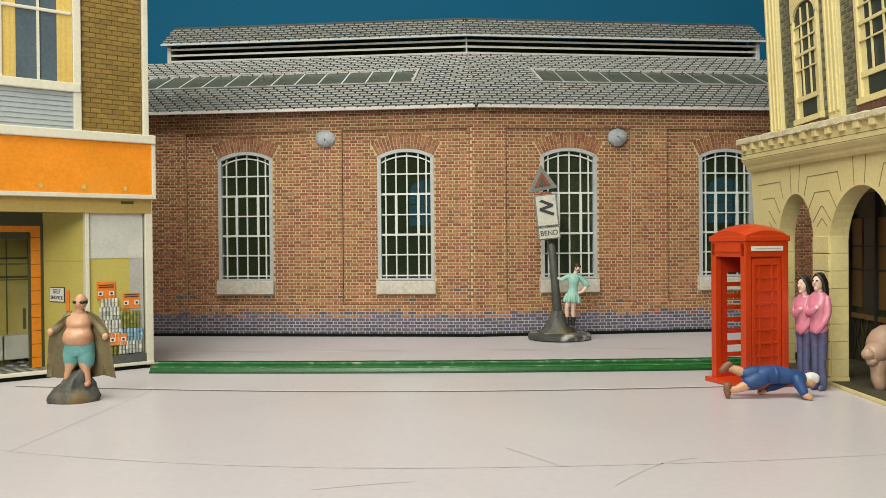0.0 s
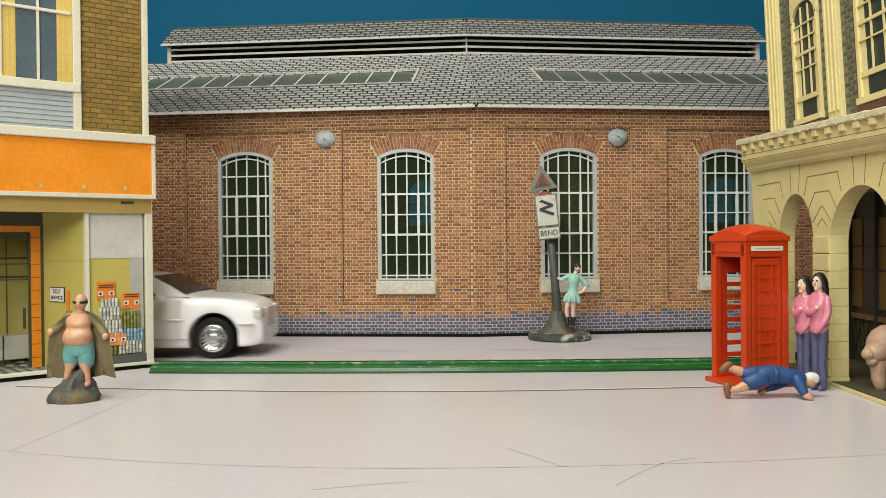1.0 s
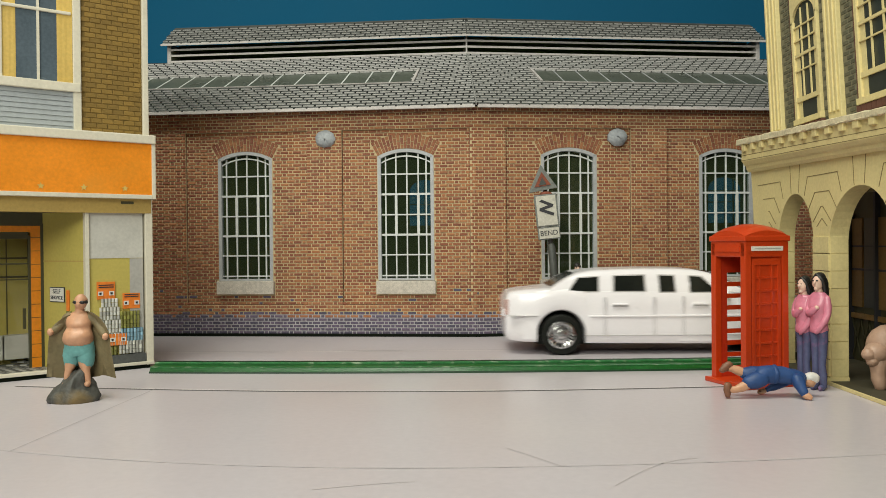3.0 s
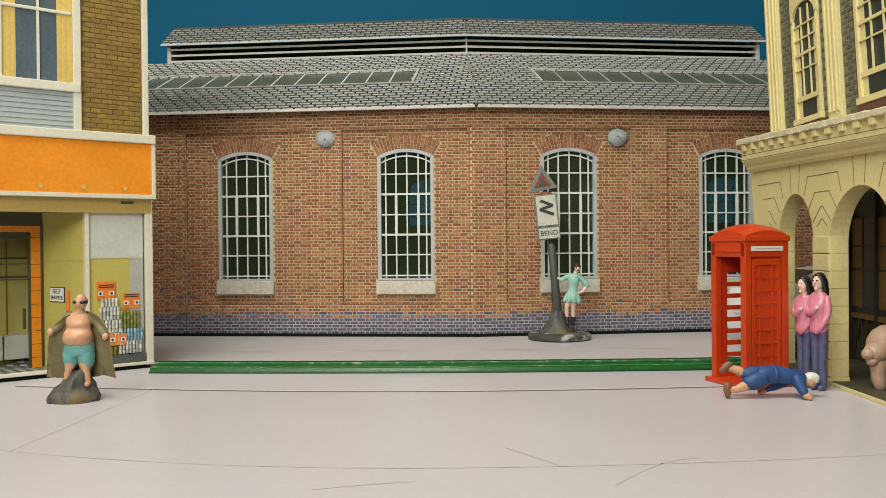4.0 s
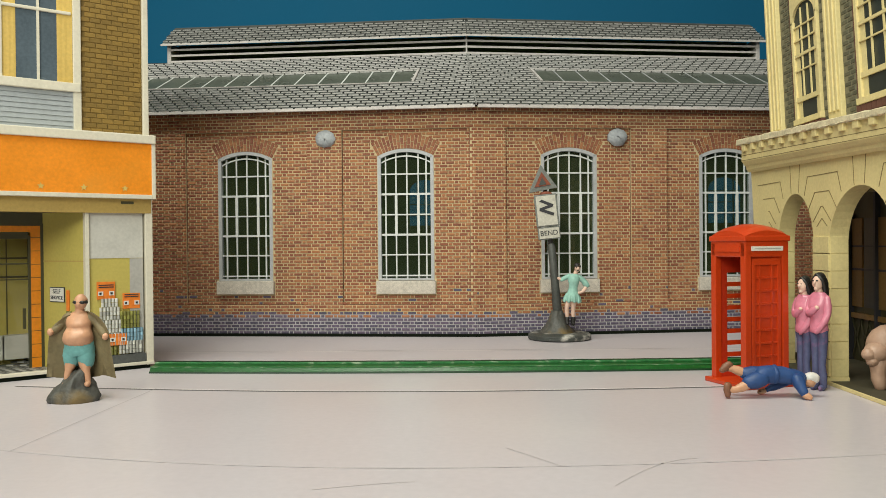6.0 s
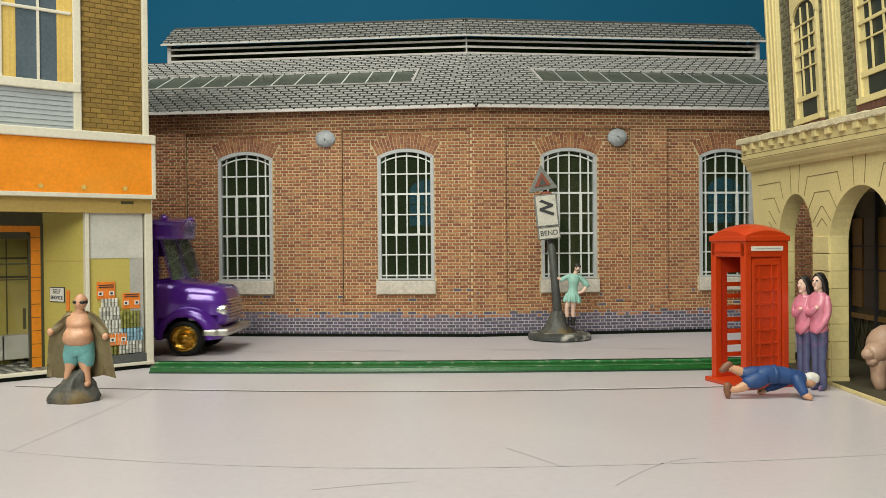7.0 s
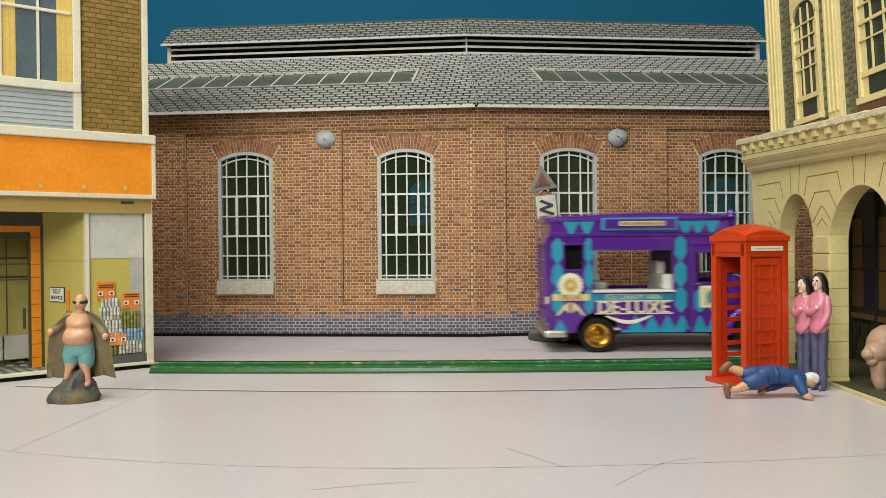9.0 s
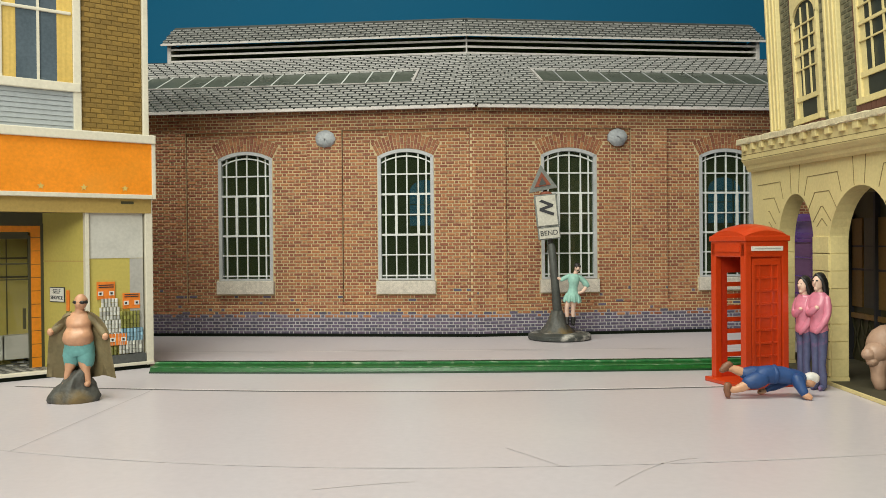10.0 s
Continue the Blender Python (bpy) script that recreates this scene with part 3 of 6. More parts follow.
    for t0, t1, a0, a1 in ((0.2, sky[0], u0, u1), (sky[1], RISE + 0.3, u0, u1), (sky[0], sky[1], *((su[1], 0) if side < 0 else (0, su[0])))):
        bed(t0, t1, a0, a1, (-0.65, EAVE))
    bmesh.ops.recalc_face_normals(bm, faces=bm.faces[:])
    part("roof_bed", bm, M_SLATEDARK, roof)
    bm = bmesh.new()
    v, z = up_slope(-0.26, 0.0)
    box(bm, u0, u1, v, v + 0.16, z - 0.05, z + 0.075)
    part("eave_strip", bm, M_EDGE, roof, "thin pale strip along the eave")
    # skylight band
    light = new("skylight")
    light.parent, light.matrix_basis = hall, at
    a, b = su
    v0, z0 = up_slope(0, 0.0)

    def plate(a0, a1, t0, t1, h0, h1):
        bm = bmesh.new()
        box(bm, a0, a1, t0, t1, h0, h1)
        bm.transform(Matrix.Translation((0, v0, z0)) @ turn)
        return bm
    part("skylight_frame", plate(a, b, sky[0] - 0.04, sky[0] + 0.04, -0.1, 0.08), M_EDGE, light)
    part("skylight_frame", plate(a, b, sky[1] - 0.05, sky[1] + 0.1, -0.1, 0.1), M_EDGE, light, "pale grey frame bar")
    end = b if side < 0 else a
    part("skylight_frame", plate(end - 0.07, end + 0.07, sky[0], sky[1], -0.1, 0.14), M_EDGE, light)
    pane = part("pane", plate(a, b, sky[0], sky[1], -0.03, 0.0), M_SKYPANE, light, "grey-green skylight band")
    for i in range(1, 16):
        u = end + (-1 if side < 0 else 1) * 1.38 * i
        if a < u < b:
            part("glazing_bar", plate(u - (0.045 if side < 0 else 0.03), u + (0.045 if side < 0 else 0.03), sky[0], sky[1], -0.02, 0.03), M_WBAR if side < 0 else M_WFRAME, light)
    if side > 0:
        # pale strip over the seam of the two roof halves
        bm = bmesh.new()
        vs = []
        for t in (-0.15, RISE):
            for lift in (0.02, 0.15):
                v, z = up_slope(t, lift)
                vs += [bm.verts.new((v * k - 0.035, v, z)), bm.verts.new((v * k + 0.03, v, z))]
        for q in ((0, 1, 3, 2), (4, 6, 7, 5), (2, 3, 7, 6), (0, 2, 6, 4), (1, 5, 7, 3), (0, 4, 5, 1)):
            bm.faces.new([vs[i] for i in q])
        bmesh.ops.recalc_face_normals(bm, faces=bm.faces[:])
        part("seam_strip", bm, M_SEAM, roof, "thin pale strip over the roof seam")
    # raised louvre with its own small roof
    vr, zr = up_slope(RISE, 0)
    lo, hi = (-20.8, -vr * k + 0.07) if side < 0 else (vr * k - 0.07, 20.7)
    top = new("ridge_louvre")
    top.parent, top.matrix_basis = hall, at
    bm = bmesh.new()
    box(bm, lo, hi, vr + 1.2, vr + 1.3, zr - 0.4, zr + 1.5)
    part("back_board", bm, M_LOUVRE, top, "dark green inside of the louvre")
    for i, (z, th) in enumerate(((zr + 0.02, 0.06), (zr + 0.42, 0.06), (zr + 0.8, 0.06))):
        bm = bmesh.new()
        prism(bm, [(vr - 0.2, z), (vr - 0.2, z + th * 2), (vr + 1.1, z + 0.32), (vr + 1.1, z + 0.22)], lo, hi, "yz")
        slat = part("slat", bm, M_LOUVRE, top, "dark green louvre slat")
        bm = bmesh.new()
        box(bm, lo, hi, vr - 0.24, vr - 0.197, z - 0.005, z + th * 2 + 0.005)
        part("slat_edge", bm, M_EDGE, slat, "pale slat edge")
    ends = lo if side < 0 else hi
    bm = bmesh.new()
    box(bm, ends - 0.12, ends + 0.12, vr - 0.3, vr + 1.4, zr - 0.3, zr + 1.35, 0.03)
    part("end_board", bm, M_EDGE, top, "pale end board")
    if side > 0:
        bm = bmesh.new()
        box(bm, lo + 0.0, lo + 0.09, vr - 0.27, vr + 1.1, zr, zr + 1.2, 0.02)
        part("middle_post", bm, M_EDGE, top, "thin pale middle post")
    base2 = (vr - 0.6, zr + 1.12, radians(38))
    slates(0.0, 2.6, base2, lo - (0.4 if side < 0 else 0), hi + (0.4 if side > 0 else 0), [], False, "slate")
    bm = bmesh.new()
    bed(0, 2.6, lo - 0.4 if side < 0 else lo, hi + 0.4 if side > 0 else hi, base2)
    bmesh.ops.recalc_face_normals(bm, faces=bm.faces[:])
    part("roof_bed", bm, M_SLATEDARK, top)
    bm = bmesh.new()
    v, z = up_slope(0, 0.0, base2)
    box(bm, lo - (0.4 if side < 0 else 0), hi + (0.4 if side > 0 else 0), v - 0.08, v, z - 0.07, z + 0.04)
    part("eave_edge", bm, M_EDGE, top)
    bm = bmesh.new()
    v, z = up_slope(2.6, 0.02, base2)
    box(bm, lo - (0.3 if side < 0 else 0), hi + (0.3 if side > 0 else 0), v - 0.05, v + 0.15, z - 0.08, z + 0.04, 0.02)
    part("ridge_strip", bm, M_SLATE, top, "dark ridge strip")


build_hall()


# ---- materials of the shops, vehicles and figures ----
M_TRIM = mat("cream_white_trim", (0.66, 0.62, 0.50), 0.6, spread=0.1, scale=80, stain=((0.4, 0.33, 0.22), 60, 0.6, 0.5))
M_ORANGE = mat("orange_fascia_print", (0.80, 0.26, 0.008), 0.5, spread=0.16, scale=45, bump=0.1, stain=((0.72, 0.33, 0.04), 30, 0.55, 0.6))
M_OCHRE = mat("ochre_brick", (0.235, 0.145, 0.028), 0.75, spread=0.2, scale=120, island=0.16)
M_OCHREJ = mat("ochre_joint", (0.175, 0.112, 0.026), 0.85)
M_SIDING = mat("blue_grey_boarding", (0.34, 0.37, 0.385), 0.65, spread=0.1, scale=90)
M_CURTAIN = mat("yellow_curtain", (0.62, 0.43, 0.11), 0.7, spread=0.15, scale=70)
M_BLUEGLASS = mat("blue_grey_print_glass", (0.095, 0.125, 0.15), 0.25, spread=0.2, scale=60, bump=0.05)
M_YELLOW = mat("pale_yellow_board", (0.48, 0.40, 0.095), 0.65, spread=0.1, scale=50, bump=0.1)
M_WHITEB = mat("off_white_board", (0.54, 0.53, 0.48), 0.7, spread=0.12, scale=160)
M_GREYB = mat("grey_board_edge", (0.40, 0.39, 0.36), 0.7, spread=0.12, scale=120)
M_KICK = mat("dark_grey_kick_paint", (0.085, 0.09, 0.085), 0.6, spread=0.3, scale=120)
M_TAN = mat("tan_soffit", (0.42, 0.29, 0.08), 0.65, spread=0.15, scale=70)
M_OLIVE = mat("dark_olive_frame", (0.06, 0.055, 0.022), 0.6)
M_POSTER = mat("orange_poster", (0.75, 0.20, 0.02), 0.55, spread=0.15, scale=200)
M_TIN = mat("pale_tin", (0.50, 0.50, 0.45), 0.45, island=0.35, scale=300)
M_TINB = mat("blue_tin", (0.22, 0.38, 0.48), 0.45, island=0.35, scale=300)
M_TING = mat("olive_tin", (0.22, 0.22, 0.05), 0.45, island=0.35, scale=300)
M_INK = mat("dark_print", (0.03, 0.03, 0.035), 0.6)
M_TILE = mat("dark_floor_tile", (0.06, 0.06, 0.052), 0.6, spread=0.3, scale=160)
M_CREAM = mat("cream_cast_stone", (0.63, 0.53, 0.25), 0.55, spread=0.12, scale=60, bump=0.2, stain=((0.42, 0.33, 0.15), 50, 0.58, 0.5))
M_CREAMTOP = mat("chipped_cornice_top", (0.62, 0.55, 0.36), 0.75, spread=0.25, scale=200, bump=0.6)
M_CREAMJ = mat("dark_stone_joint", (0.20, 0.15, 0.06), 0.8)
M_GREYBRICK = mat("grey_brick", (0.092, 0.088, 0.05), 0.8, spread=0.25, scale=120, island=0.2)
M_GREYBRICKJ = mat("grey_brick_joint", (0.17, 0.155, 0.09), 0.85)
M_REDSILL = mat("dark_red_brick_sill", (0.12, 0.05, 0.03), 0.8, island=0.2)
M_DARKGLASS = mat("dark_window_print", (0.026, 0.032, 0.024), 0.4, spread=0.3, scale=90, bump=0.05)
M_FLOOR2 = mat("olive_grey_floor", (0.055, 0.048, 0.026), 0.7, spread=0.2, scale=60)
M_BROWN = mat("brown_wood_panel", (0.22, 0.125, 0.03), 0.55, spread=0.25, scale=90)
M_TELRED = mat("red_phone_box_plastic", (0.52, 0.045, 0.006), 0.36, spread=0.1, scale=70, bump=0.15, coat=0.25)
M_TELDARK = mat("red_phone_box_inside", (0.45, 0.03, 0.006), 0.5, spread=0.1, scale=70)
M_LABEL = mat("white_print", (0.7, 0.68, 0.62), 0.55, spread=0.1, scale=200)

# ---- the orange-fronted shop ----
def text_mesh(name, body, size, m, parent, at, depth=0.01, label=""):
    """Raised letters in the built-in font, standing in the xz plane."""
    c = bpy.data.curves.new(name, "FONT")
    c.body, c.size, c.extrude, c.align_x, c.align_y = body, size * S, depth * S, "CENTER", "CENTER"
    tmp = bpy.data.objects.new(name, c)
    me = bpy.data.meshes.new_from_object(tmp)
    bpy.data.objects.remove(tmp)
    bpy.data.curves.remove(c)
    me.materials.clear()
    me.materials.append(m)
    ob = new(name, me)
    ob.parent, ob.matrix_basis = parent, at @ pose(0, 0, 0, 90, 0, 0)
    if label:
        ob["label"] = label
    return ob


def plain(name, dims, m, parent, label="", bevel=0.0, at=None):
    bm = bmesh.new()
    box(bm, *dims, bevel)
    return part(name, bm, m, parent, label, at)


def star(bm, c, z, r, y0, y1):
    prism(bm, [(c + (r if i % 2 == 0 else r * 0.45) * math.sin(i * math.pi / 5), z + (r if i % 2 == 0 else r * 0.45) * math.cos(i * math.pi / 5)) for i in range(10)], y0, y1, "xz")


def build_shop():
    shop = thing("corner_shop", P(-11.49, 31.15, 0, 0, 0, 37.2), "corner shop with orange fascia, ochre brick and open entrance", "shop")
    U = -15.0
    # upper wall
    plain("upper_wall", (U, -0.02, 0.25, 0.8, 6.4, 17.5), M_OCHREJ, shop, "ochre brick upper wall")
    upper = shop.children[-1]
    cells = []
    rng = random.Random(5)
    for row in range(44):
        z0 = 9.1 + row * 0.19
        u = -2.5 + (0.2 if row % 2 else 0.0)
        while u < -0.25:
            a, b = max(u, -2.45), min(u + 0.38, -0.25)
            if b - a > 0.05:
                cells.append((a, b, 0.225 + rng.uniform(-0.004, 0.004), 0.252, z0, z0 + 0.17, 0))
            u += 0.4
    near = cells[:290]
    boxes("brickwork", cells[290:], (M_OCHRE,), upper)["kind"] = "stuff"
    shared = {}
    mo = mat("ochre_brick_piece", (0.235, 0.145, 0.028), 0.75, spread=0.2, scale=120, obj=0.16)
    for a, b, y0, y1, z0, z1, k in near:
        w = round(b - a, 2)
        ob = boxes("brick", [(-w / 2, w / 2, 0, 0.025, 0, 0.17, 0)], (mo,), upper) if w not in shared else new("brick", shared[w])
        shared.setdefault(w, ob.data)
        ob.parent, ob.matrix_basis = upper, P((a + b) / 2, y0, z0)
    plain("corner_trim", (-0.22, 0.0, 0.1, 0.8, 8.95, 17.5), M_TRIM, shop, "cream-white corner strip", 0.03)
    plain("corner_post", (-0.24, 0.04, -0.08, 0.5, 0.12, 6.6), M_TRIM, shop, "cream-white corner post", 0.03)
    plain("cornice", (U, 0.1, -0.42, 0.3, 8.74, 9.08), M_TRIM, shop, "cream-white cornice board", 0.04)
    fas = plain("fascia", (U, -0.02, -0.3, 0.3, 6.75, 8.74), M_ORANGE, shop, "blank bright orange fascia board")
    plain("fascia_edge", (-0.04, 0.1, -0.36, 0.3, 6.6, 8.74), M_TRIM, fas, "", 0.02)
    plain("fascia_edge", (U, -0.04, -0.36, 0.3, 6.6, 6.76), M_TRIM, fas, "", 0.02)
    for u in (-5.45, -3.97, -2.52, -1.05):
        bm = bmesh.new()
        star(bm, u, 6.98, 0.13, -0.32, -0.3)
        part("star", bm, M_CURTAIN, fas, "small pale printed star")
    plain("soffit_band", (U, -0.02, -0.1, 0.4, 6.05, 6.6), M_TAN, shop, "tan band under the fascia")
    plain("vent", (-1.15, -0.68, -0.12, -0.1, 6.4, 6.5), M_OLIVE, shop, "dark slot vent")
    # upper window with curtains, boarding below
    win = new("window")
    win.parent = shop
    for u0, u1, z0, z1, nm in ((-2.74, -2.46, 9.08, 17.5, "jamb"), (U, -2.5, 10.55, 10.88, "window_sill"), (U, -2.8, 13.4, 13.52, "transom"), (-5.5, -5.08, 10.88, 17.5, "jamb")):
        plain(nm, (u0, u1, 0.06 if nm == "window_sill" else 0.12, 0.26, z0, z1), M_TRIM, win, "", 0.03)
    plain("mullion", (-3.96, -3.87, 0.14, 0.26, 10.88, 17.5), M_TRIM, win)
    plain("pane", (-5.08, -2.74, 0.2, 0.245, 10.88, 17.5), M_BLUEGLASS, win, "blue-grey glass")
    for a, b in ((-5.08, -4.64), (-3.28, -2.75)):
        bm = bmesh.new()
        k = 6
        pts = [(a + (b - a) * i / k, 0.19 - 0.006 * (i % 2)) for i in range(k + 1)]
        prism(bm, pts + [(b, 0.2), (a, 0.2)], 10.88, 17.5, "xy")
        part("curtain", bm, M_CURTAIN, win, "drawn-back yellow curtain")
    for i in range(8):
        bm = bmesh.new()
        z = 9.08 + i * 0.185
        prism(bm, [(0.17, z), (0.25, z), (0.25, z + 0.18), (0.2, z + 0.18)], U, -2.74, "yz")
        part("board", bm, M_SIDING, shop)
    # display panel beside the entrance
    plain("display_panel", (-2.33, -0.3, 0.1, 0.5, 0.0, 4.32), M_YELLOW, shop, "yellow display board with posters and stacked tins")
    disp = shop.children[-1]
    plain("upper_panel", (-2.33, -0.3, 0.08, 0.5, 4.32, 6.06), M_WHITEB, disp, "speckled off-white board")
    plain("side_panel", (-0.8, -0.3, 0.07, 0.12, 0.45, 4.3), M_GREYB, disp)
    plain("kick_board", (-2.33, -0.26, -0.09, 0.12, 0.14, 0.6), M_KICK, disp, "grey kick board")
    plain("edge_strip", (-2.42, -2.28, 0.0, 0.5, 0.1, 6.06), M_TRIM, disp, "", 0.02)
    for u0, u1, z0, z1 in ((-2.02, -1.36, 2.76, 3.42), (-1.08, -0.44, 2.36, 2.95), (-1.62, -0.98, 0.98, 1.42)):
        f = -0.1 if z1 < 2 else 0.0
        p = plain("poster", (u0, u1, 0.05 + f, 0.1, z0, z1), M_POSTER, disp, "orange price poster with unreadable print")
        c = (u0 + u1) / 2
        for du in (-0.2, 0.2):
            plain("print_mark", (c + du - 0.09, c + du + 0.09, 0.03 + f, 0.05 + f, z0 + 0.14, z0 + 0.3), M_LABEL, p)
            plain("print_mark", (c + du - 0.05, c + du + 0.03, 0.02 + f, 0.03 + f, z0 + 0.18, z0 + 0.26), M_INK, p)
        for dz in (0.44, 0.52):
            if z0 + dz + 0.04 < z1:
                plain("print_bar", (u0 + 0.06, u1 - 0.06, 0.035, 0.05, z0 + dz, z0 + dz + 0.035), M_INK, p)

    def tins(name, u0, z0, cols, rows, taper, m, label):
        bm = bmesh.new()
        for r in range(rows):
            k = cols - int(r * taper)
            for i in range(k):
                c = u0 + (i + (cols - k) / 2) * 0.125
                disc(bm, (c, 0.0, z0 + r * 0.165), 0.055, 0.0, 0.15, "z", 8)
        ob = part(name, bm, m, disp, label)
        ob["kind"] = "stuff"
    tins("tin", -2.02, 0.98, 8, 11, 0.35, M_TIN, "pyramid of small pale tins")
    tins("tin", -1.15, 1.62, 6, 4, 0.0, M_TING, "stack of small olive tins")
    tins("tin", -1.15, 1.12, 7, 3, 0.0, M_TINB, "stack of small blue tins")
    tins("tin", -1.2, 0.64, 7, 3, 0.0, M_TIN, "stack of small pale tins")
    tins("tin", -2.02, 0.62, 6, 2, 0.0, M_TING, "stack of small olive tins")
    # splayed return wall and the door front, set back
    def local(x, y):
        a = radians(-37.2)
        x, y = x + 11.49, y - 31.15
        return x * math.cos(a) - y * math.sin(a), x * math.sin(a) + y * math.cos(a)
    a, b = local(-13.4, 29.85), local(-15.75, 31.1)
    bm = bmesh.new()
    prism(bm, [a, b, (b[0] + 0.1, b[1] + 0.25), (a[0] + 0.25, a[1] + 0.2)], 0.0, 6.1, "xy")
    ret = part("return_wall", bm, M_YELLOW, shop, "yellow splayed entrance wall")
    ang = math.degrees(math.atan2(a[1] - b[1], a[0] - b[0]))
    # local frame of the return: x runs from its inner edge outwards
    rf = P(b[0], b[1], 0, 0, 0, ang)
    ln = math.hypot(a[0] - b[0], a[1] - b[1])
    sgn = plain("wall_sign", (0.5, 1.3, -0.05, 0.0, 2.66, 3.18), M_LABEL, ret, "small white sign with dark lettering", 0.0, rf)
    plain("sign_edge", (0.47, 1.33, -0.04, 0.01, 2.63, 3.21), M_INK, ret, "", 0.0, rf)
    text_mesh("lettering", "SELF", 0.24, M_INK, ret, rf @ P(0.9, -0.056, 3.04))
    text_mesh("lettering", "SERVICE", 0.2, M_INK, ret, rf @ P(0.9, -0.056, 2.8))
    plain("bottle", (1.45, 1.6, -0.06, 0.0, 2.3, 3.1), M_POSTER, ret, "printed orange bottle", 0.02, rf)
    plain("print_block", (1.42, 1.7, -0.04, 0.0, 1.8, 2.3), M_TING, ret, "", 0.0, rf)
    plain("panel_joint", (0.05, ln - 0.05, -0.012, 0.01, 4.2, 4.24), M_TAN, ret, "", 0.0, rf)
    d = b[1]
    door = new("door_front")
    door.parent, door.matrix_basis = shop, P(b[0], d, 0)
    for dims, m, nm in (((-0.08, 0.12, -0.06, 0.2, 0, 5.7), M_OLIVE, "door_post"), ((-0.42, -0.08, -0.04, 0.2, 0, 5.6), M_ORANGE, "door_surround"), ((-9, -0.42, -0.04, 0.2, 5.36, 5.6), M_ORANGE, "door_surround"),
                        ((-0.5, -0.42, -0.02, 0.2, 0, 5.2), M_OLIVE, "door_frame"), ((-9, -0.5, -0.02, 0.2, 5.1, 5.36), M_OLIVE, "door_frame"), ((-9, -0.5, 0.0, 0.1, 4.1, 4.16), M_OLIVE, "glazing_bar"),
                        ((-9, -0.5, 0.0, 0.1, 3.5, 3.54), M_OLIVE, "glazing_bar"), ((-0.72, -0.62, -0.1, 0.0, 1.6, 2.4), M_OLIVE, "door_handle"), ((-9, 0.1, -0.03, 0.2, 5.6, 6.1), M_OLIVE, "door_head"), ((-1.95, -1.89, 0, 0.1, 1.4, 4.9), M_OLIVE, "glazing_bar")):
        plain(nm, dims, m, door)
    for i in range(10):
        plain("tile_joint", (-0.43, -0.075, -0.045, 0.0, 0.45 + i * 0.52, 0.47 + i * 0.52), M_OLIVE, door)
    pn = plain("pane", (-9, -0.5, 0.04, 0.06, 0.1, 5.1), M_CLEAR, door, "clear shop glass")
    pn.visible_shadow = False
    # inside: back wall along the street behind, counters, chequered floor that rises to the back
    inv = (P(-11.49, 31.15, 0, 0, 0, 37.2)).inverted()
    def flat(name, pts, z0, z1, m, label=""):
        bm = bmesh.new()
        prism(bm, pts, z0, z1, "xy")
        return part(name, bm, m, shop, label, inv)
    back = flat("rear_wall", [(-12.7, 33.05), (-12.7, 33.25), (-31, 33.25), (-31, 33.05)], 0, 17.5, M_YELLOW, "yellow inner wall")
    flat("side_wall", [(-11.9, 31.35), (-12.55, 33.25), (-12.7, 33.25), (-12.05, 31.3)], 0, 17.5, M_YELLOW)
    flat("roof", [(-12.0, 31.4), (-12.7, 33.05), (-30.6, 33.05), (-23.0, 22.8)], 17.2, 17.5, M_OLIVE)
    flat("soffit", [(-12.1, 31.6), (-12.8, 33.04), (-30.6, 33.04), (-23.0, 23.2)], 6.1, 6.3, M_OLIVE)
    # printed inner wall behind the door, with its counters
    card = plain("inner_wall", (-9, -0.15, 1.25, 1.35, 0, 5.7), M_YELLOW, door, "yellow inner wall with dark panel lines")
    for u in (-1.1, -2.9, -4.7):
        plain("panel_line", (u, u + 0.04, 1.235, 1.26, 1.2, 5.6), M_OLIVE, card)
    for z in (3.55, 4.3):
        plain("panel_line", (-9, -0.2, 1.235, 1.26, z, z + 0.07), M_OLIVE, card)
    for i in range(6):
        u = -1.25 - i * 1.06
        plain("counter", (u, u + 1.0, 0.75, 1.24, 0.35, 1.3), M_WHITEB, door, "white shop counter", 0.03)
    black, white = bmesh.new(), bmesh.new()
    for i in range(44):
        for j in range(30):
            x, y = -15.4 - i * 0.27, 24.0 + j * 0.3
            inside = -(x + 11.49) * 0.6046 + (y - 31.15) * 0.7965
            z = 0.07 + 0.3 * max(0, y - 31)
            if inside > 0.25:
                box((black, white)[(i + j) % 2], x, x + 0.26, y, y + 0.29, z - 0.06, z)
    for target, m, lab in ((black, M_TILE, "black floor tiles"), (white, M_GREYB, "white floor tiles")):
        if len(target.verts):
            part("floor_tile", target, m, shop, lab, inv)["kind"] = "stuff"
    plain("base_strip", (U, 0.04, -0.14, 0.1, 0.15, 0.27), M_TRIM, shop, "cream base strip", 0.02)
    # the dark shadow below the base strip, built as a black block
    plain("step", (U, -0.1, -0.06, 0.5, 0.0, 0.15), M_GAP, shop, "black strip for the shadow under the shop")


build_shop()


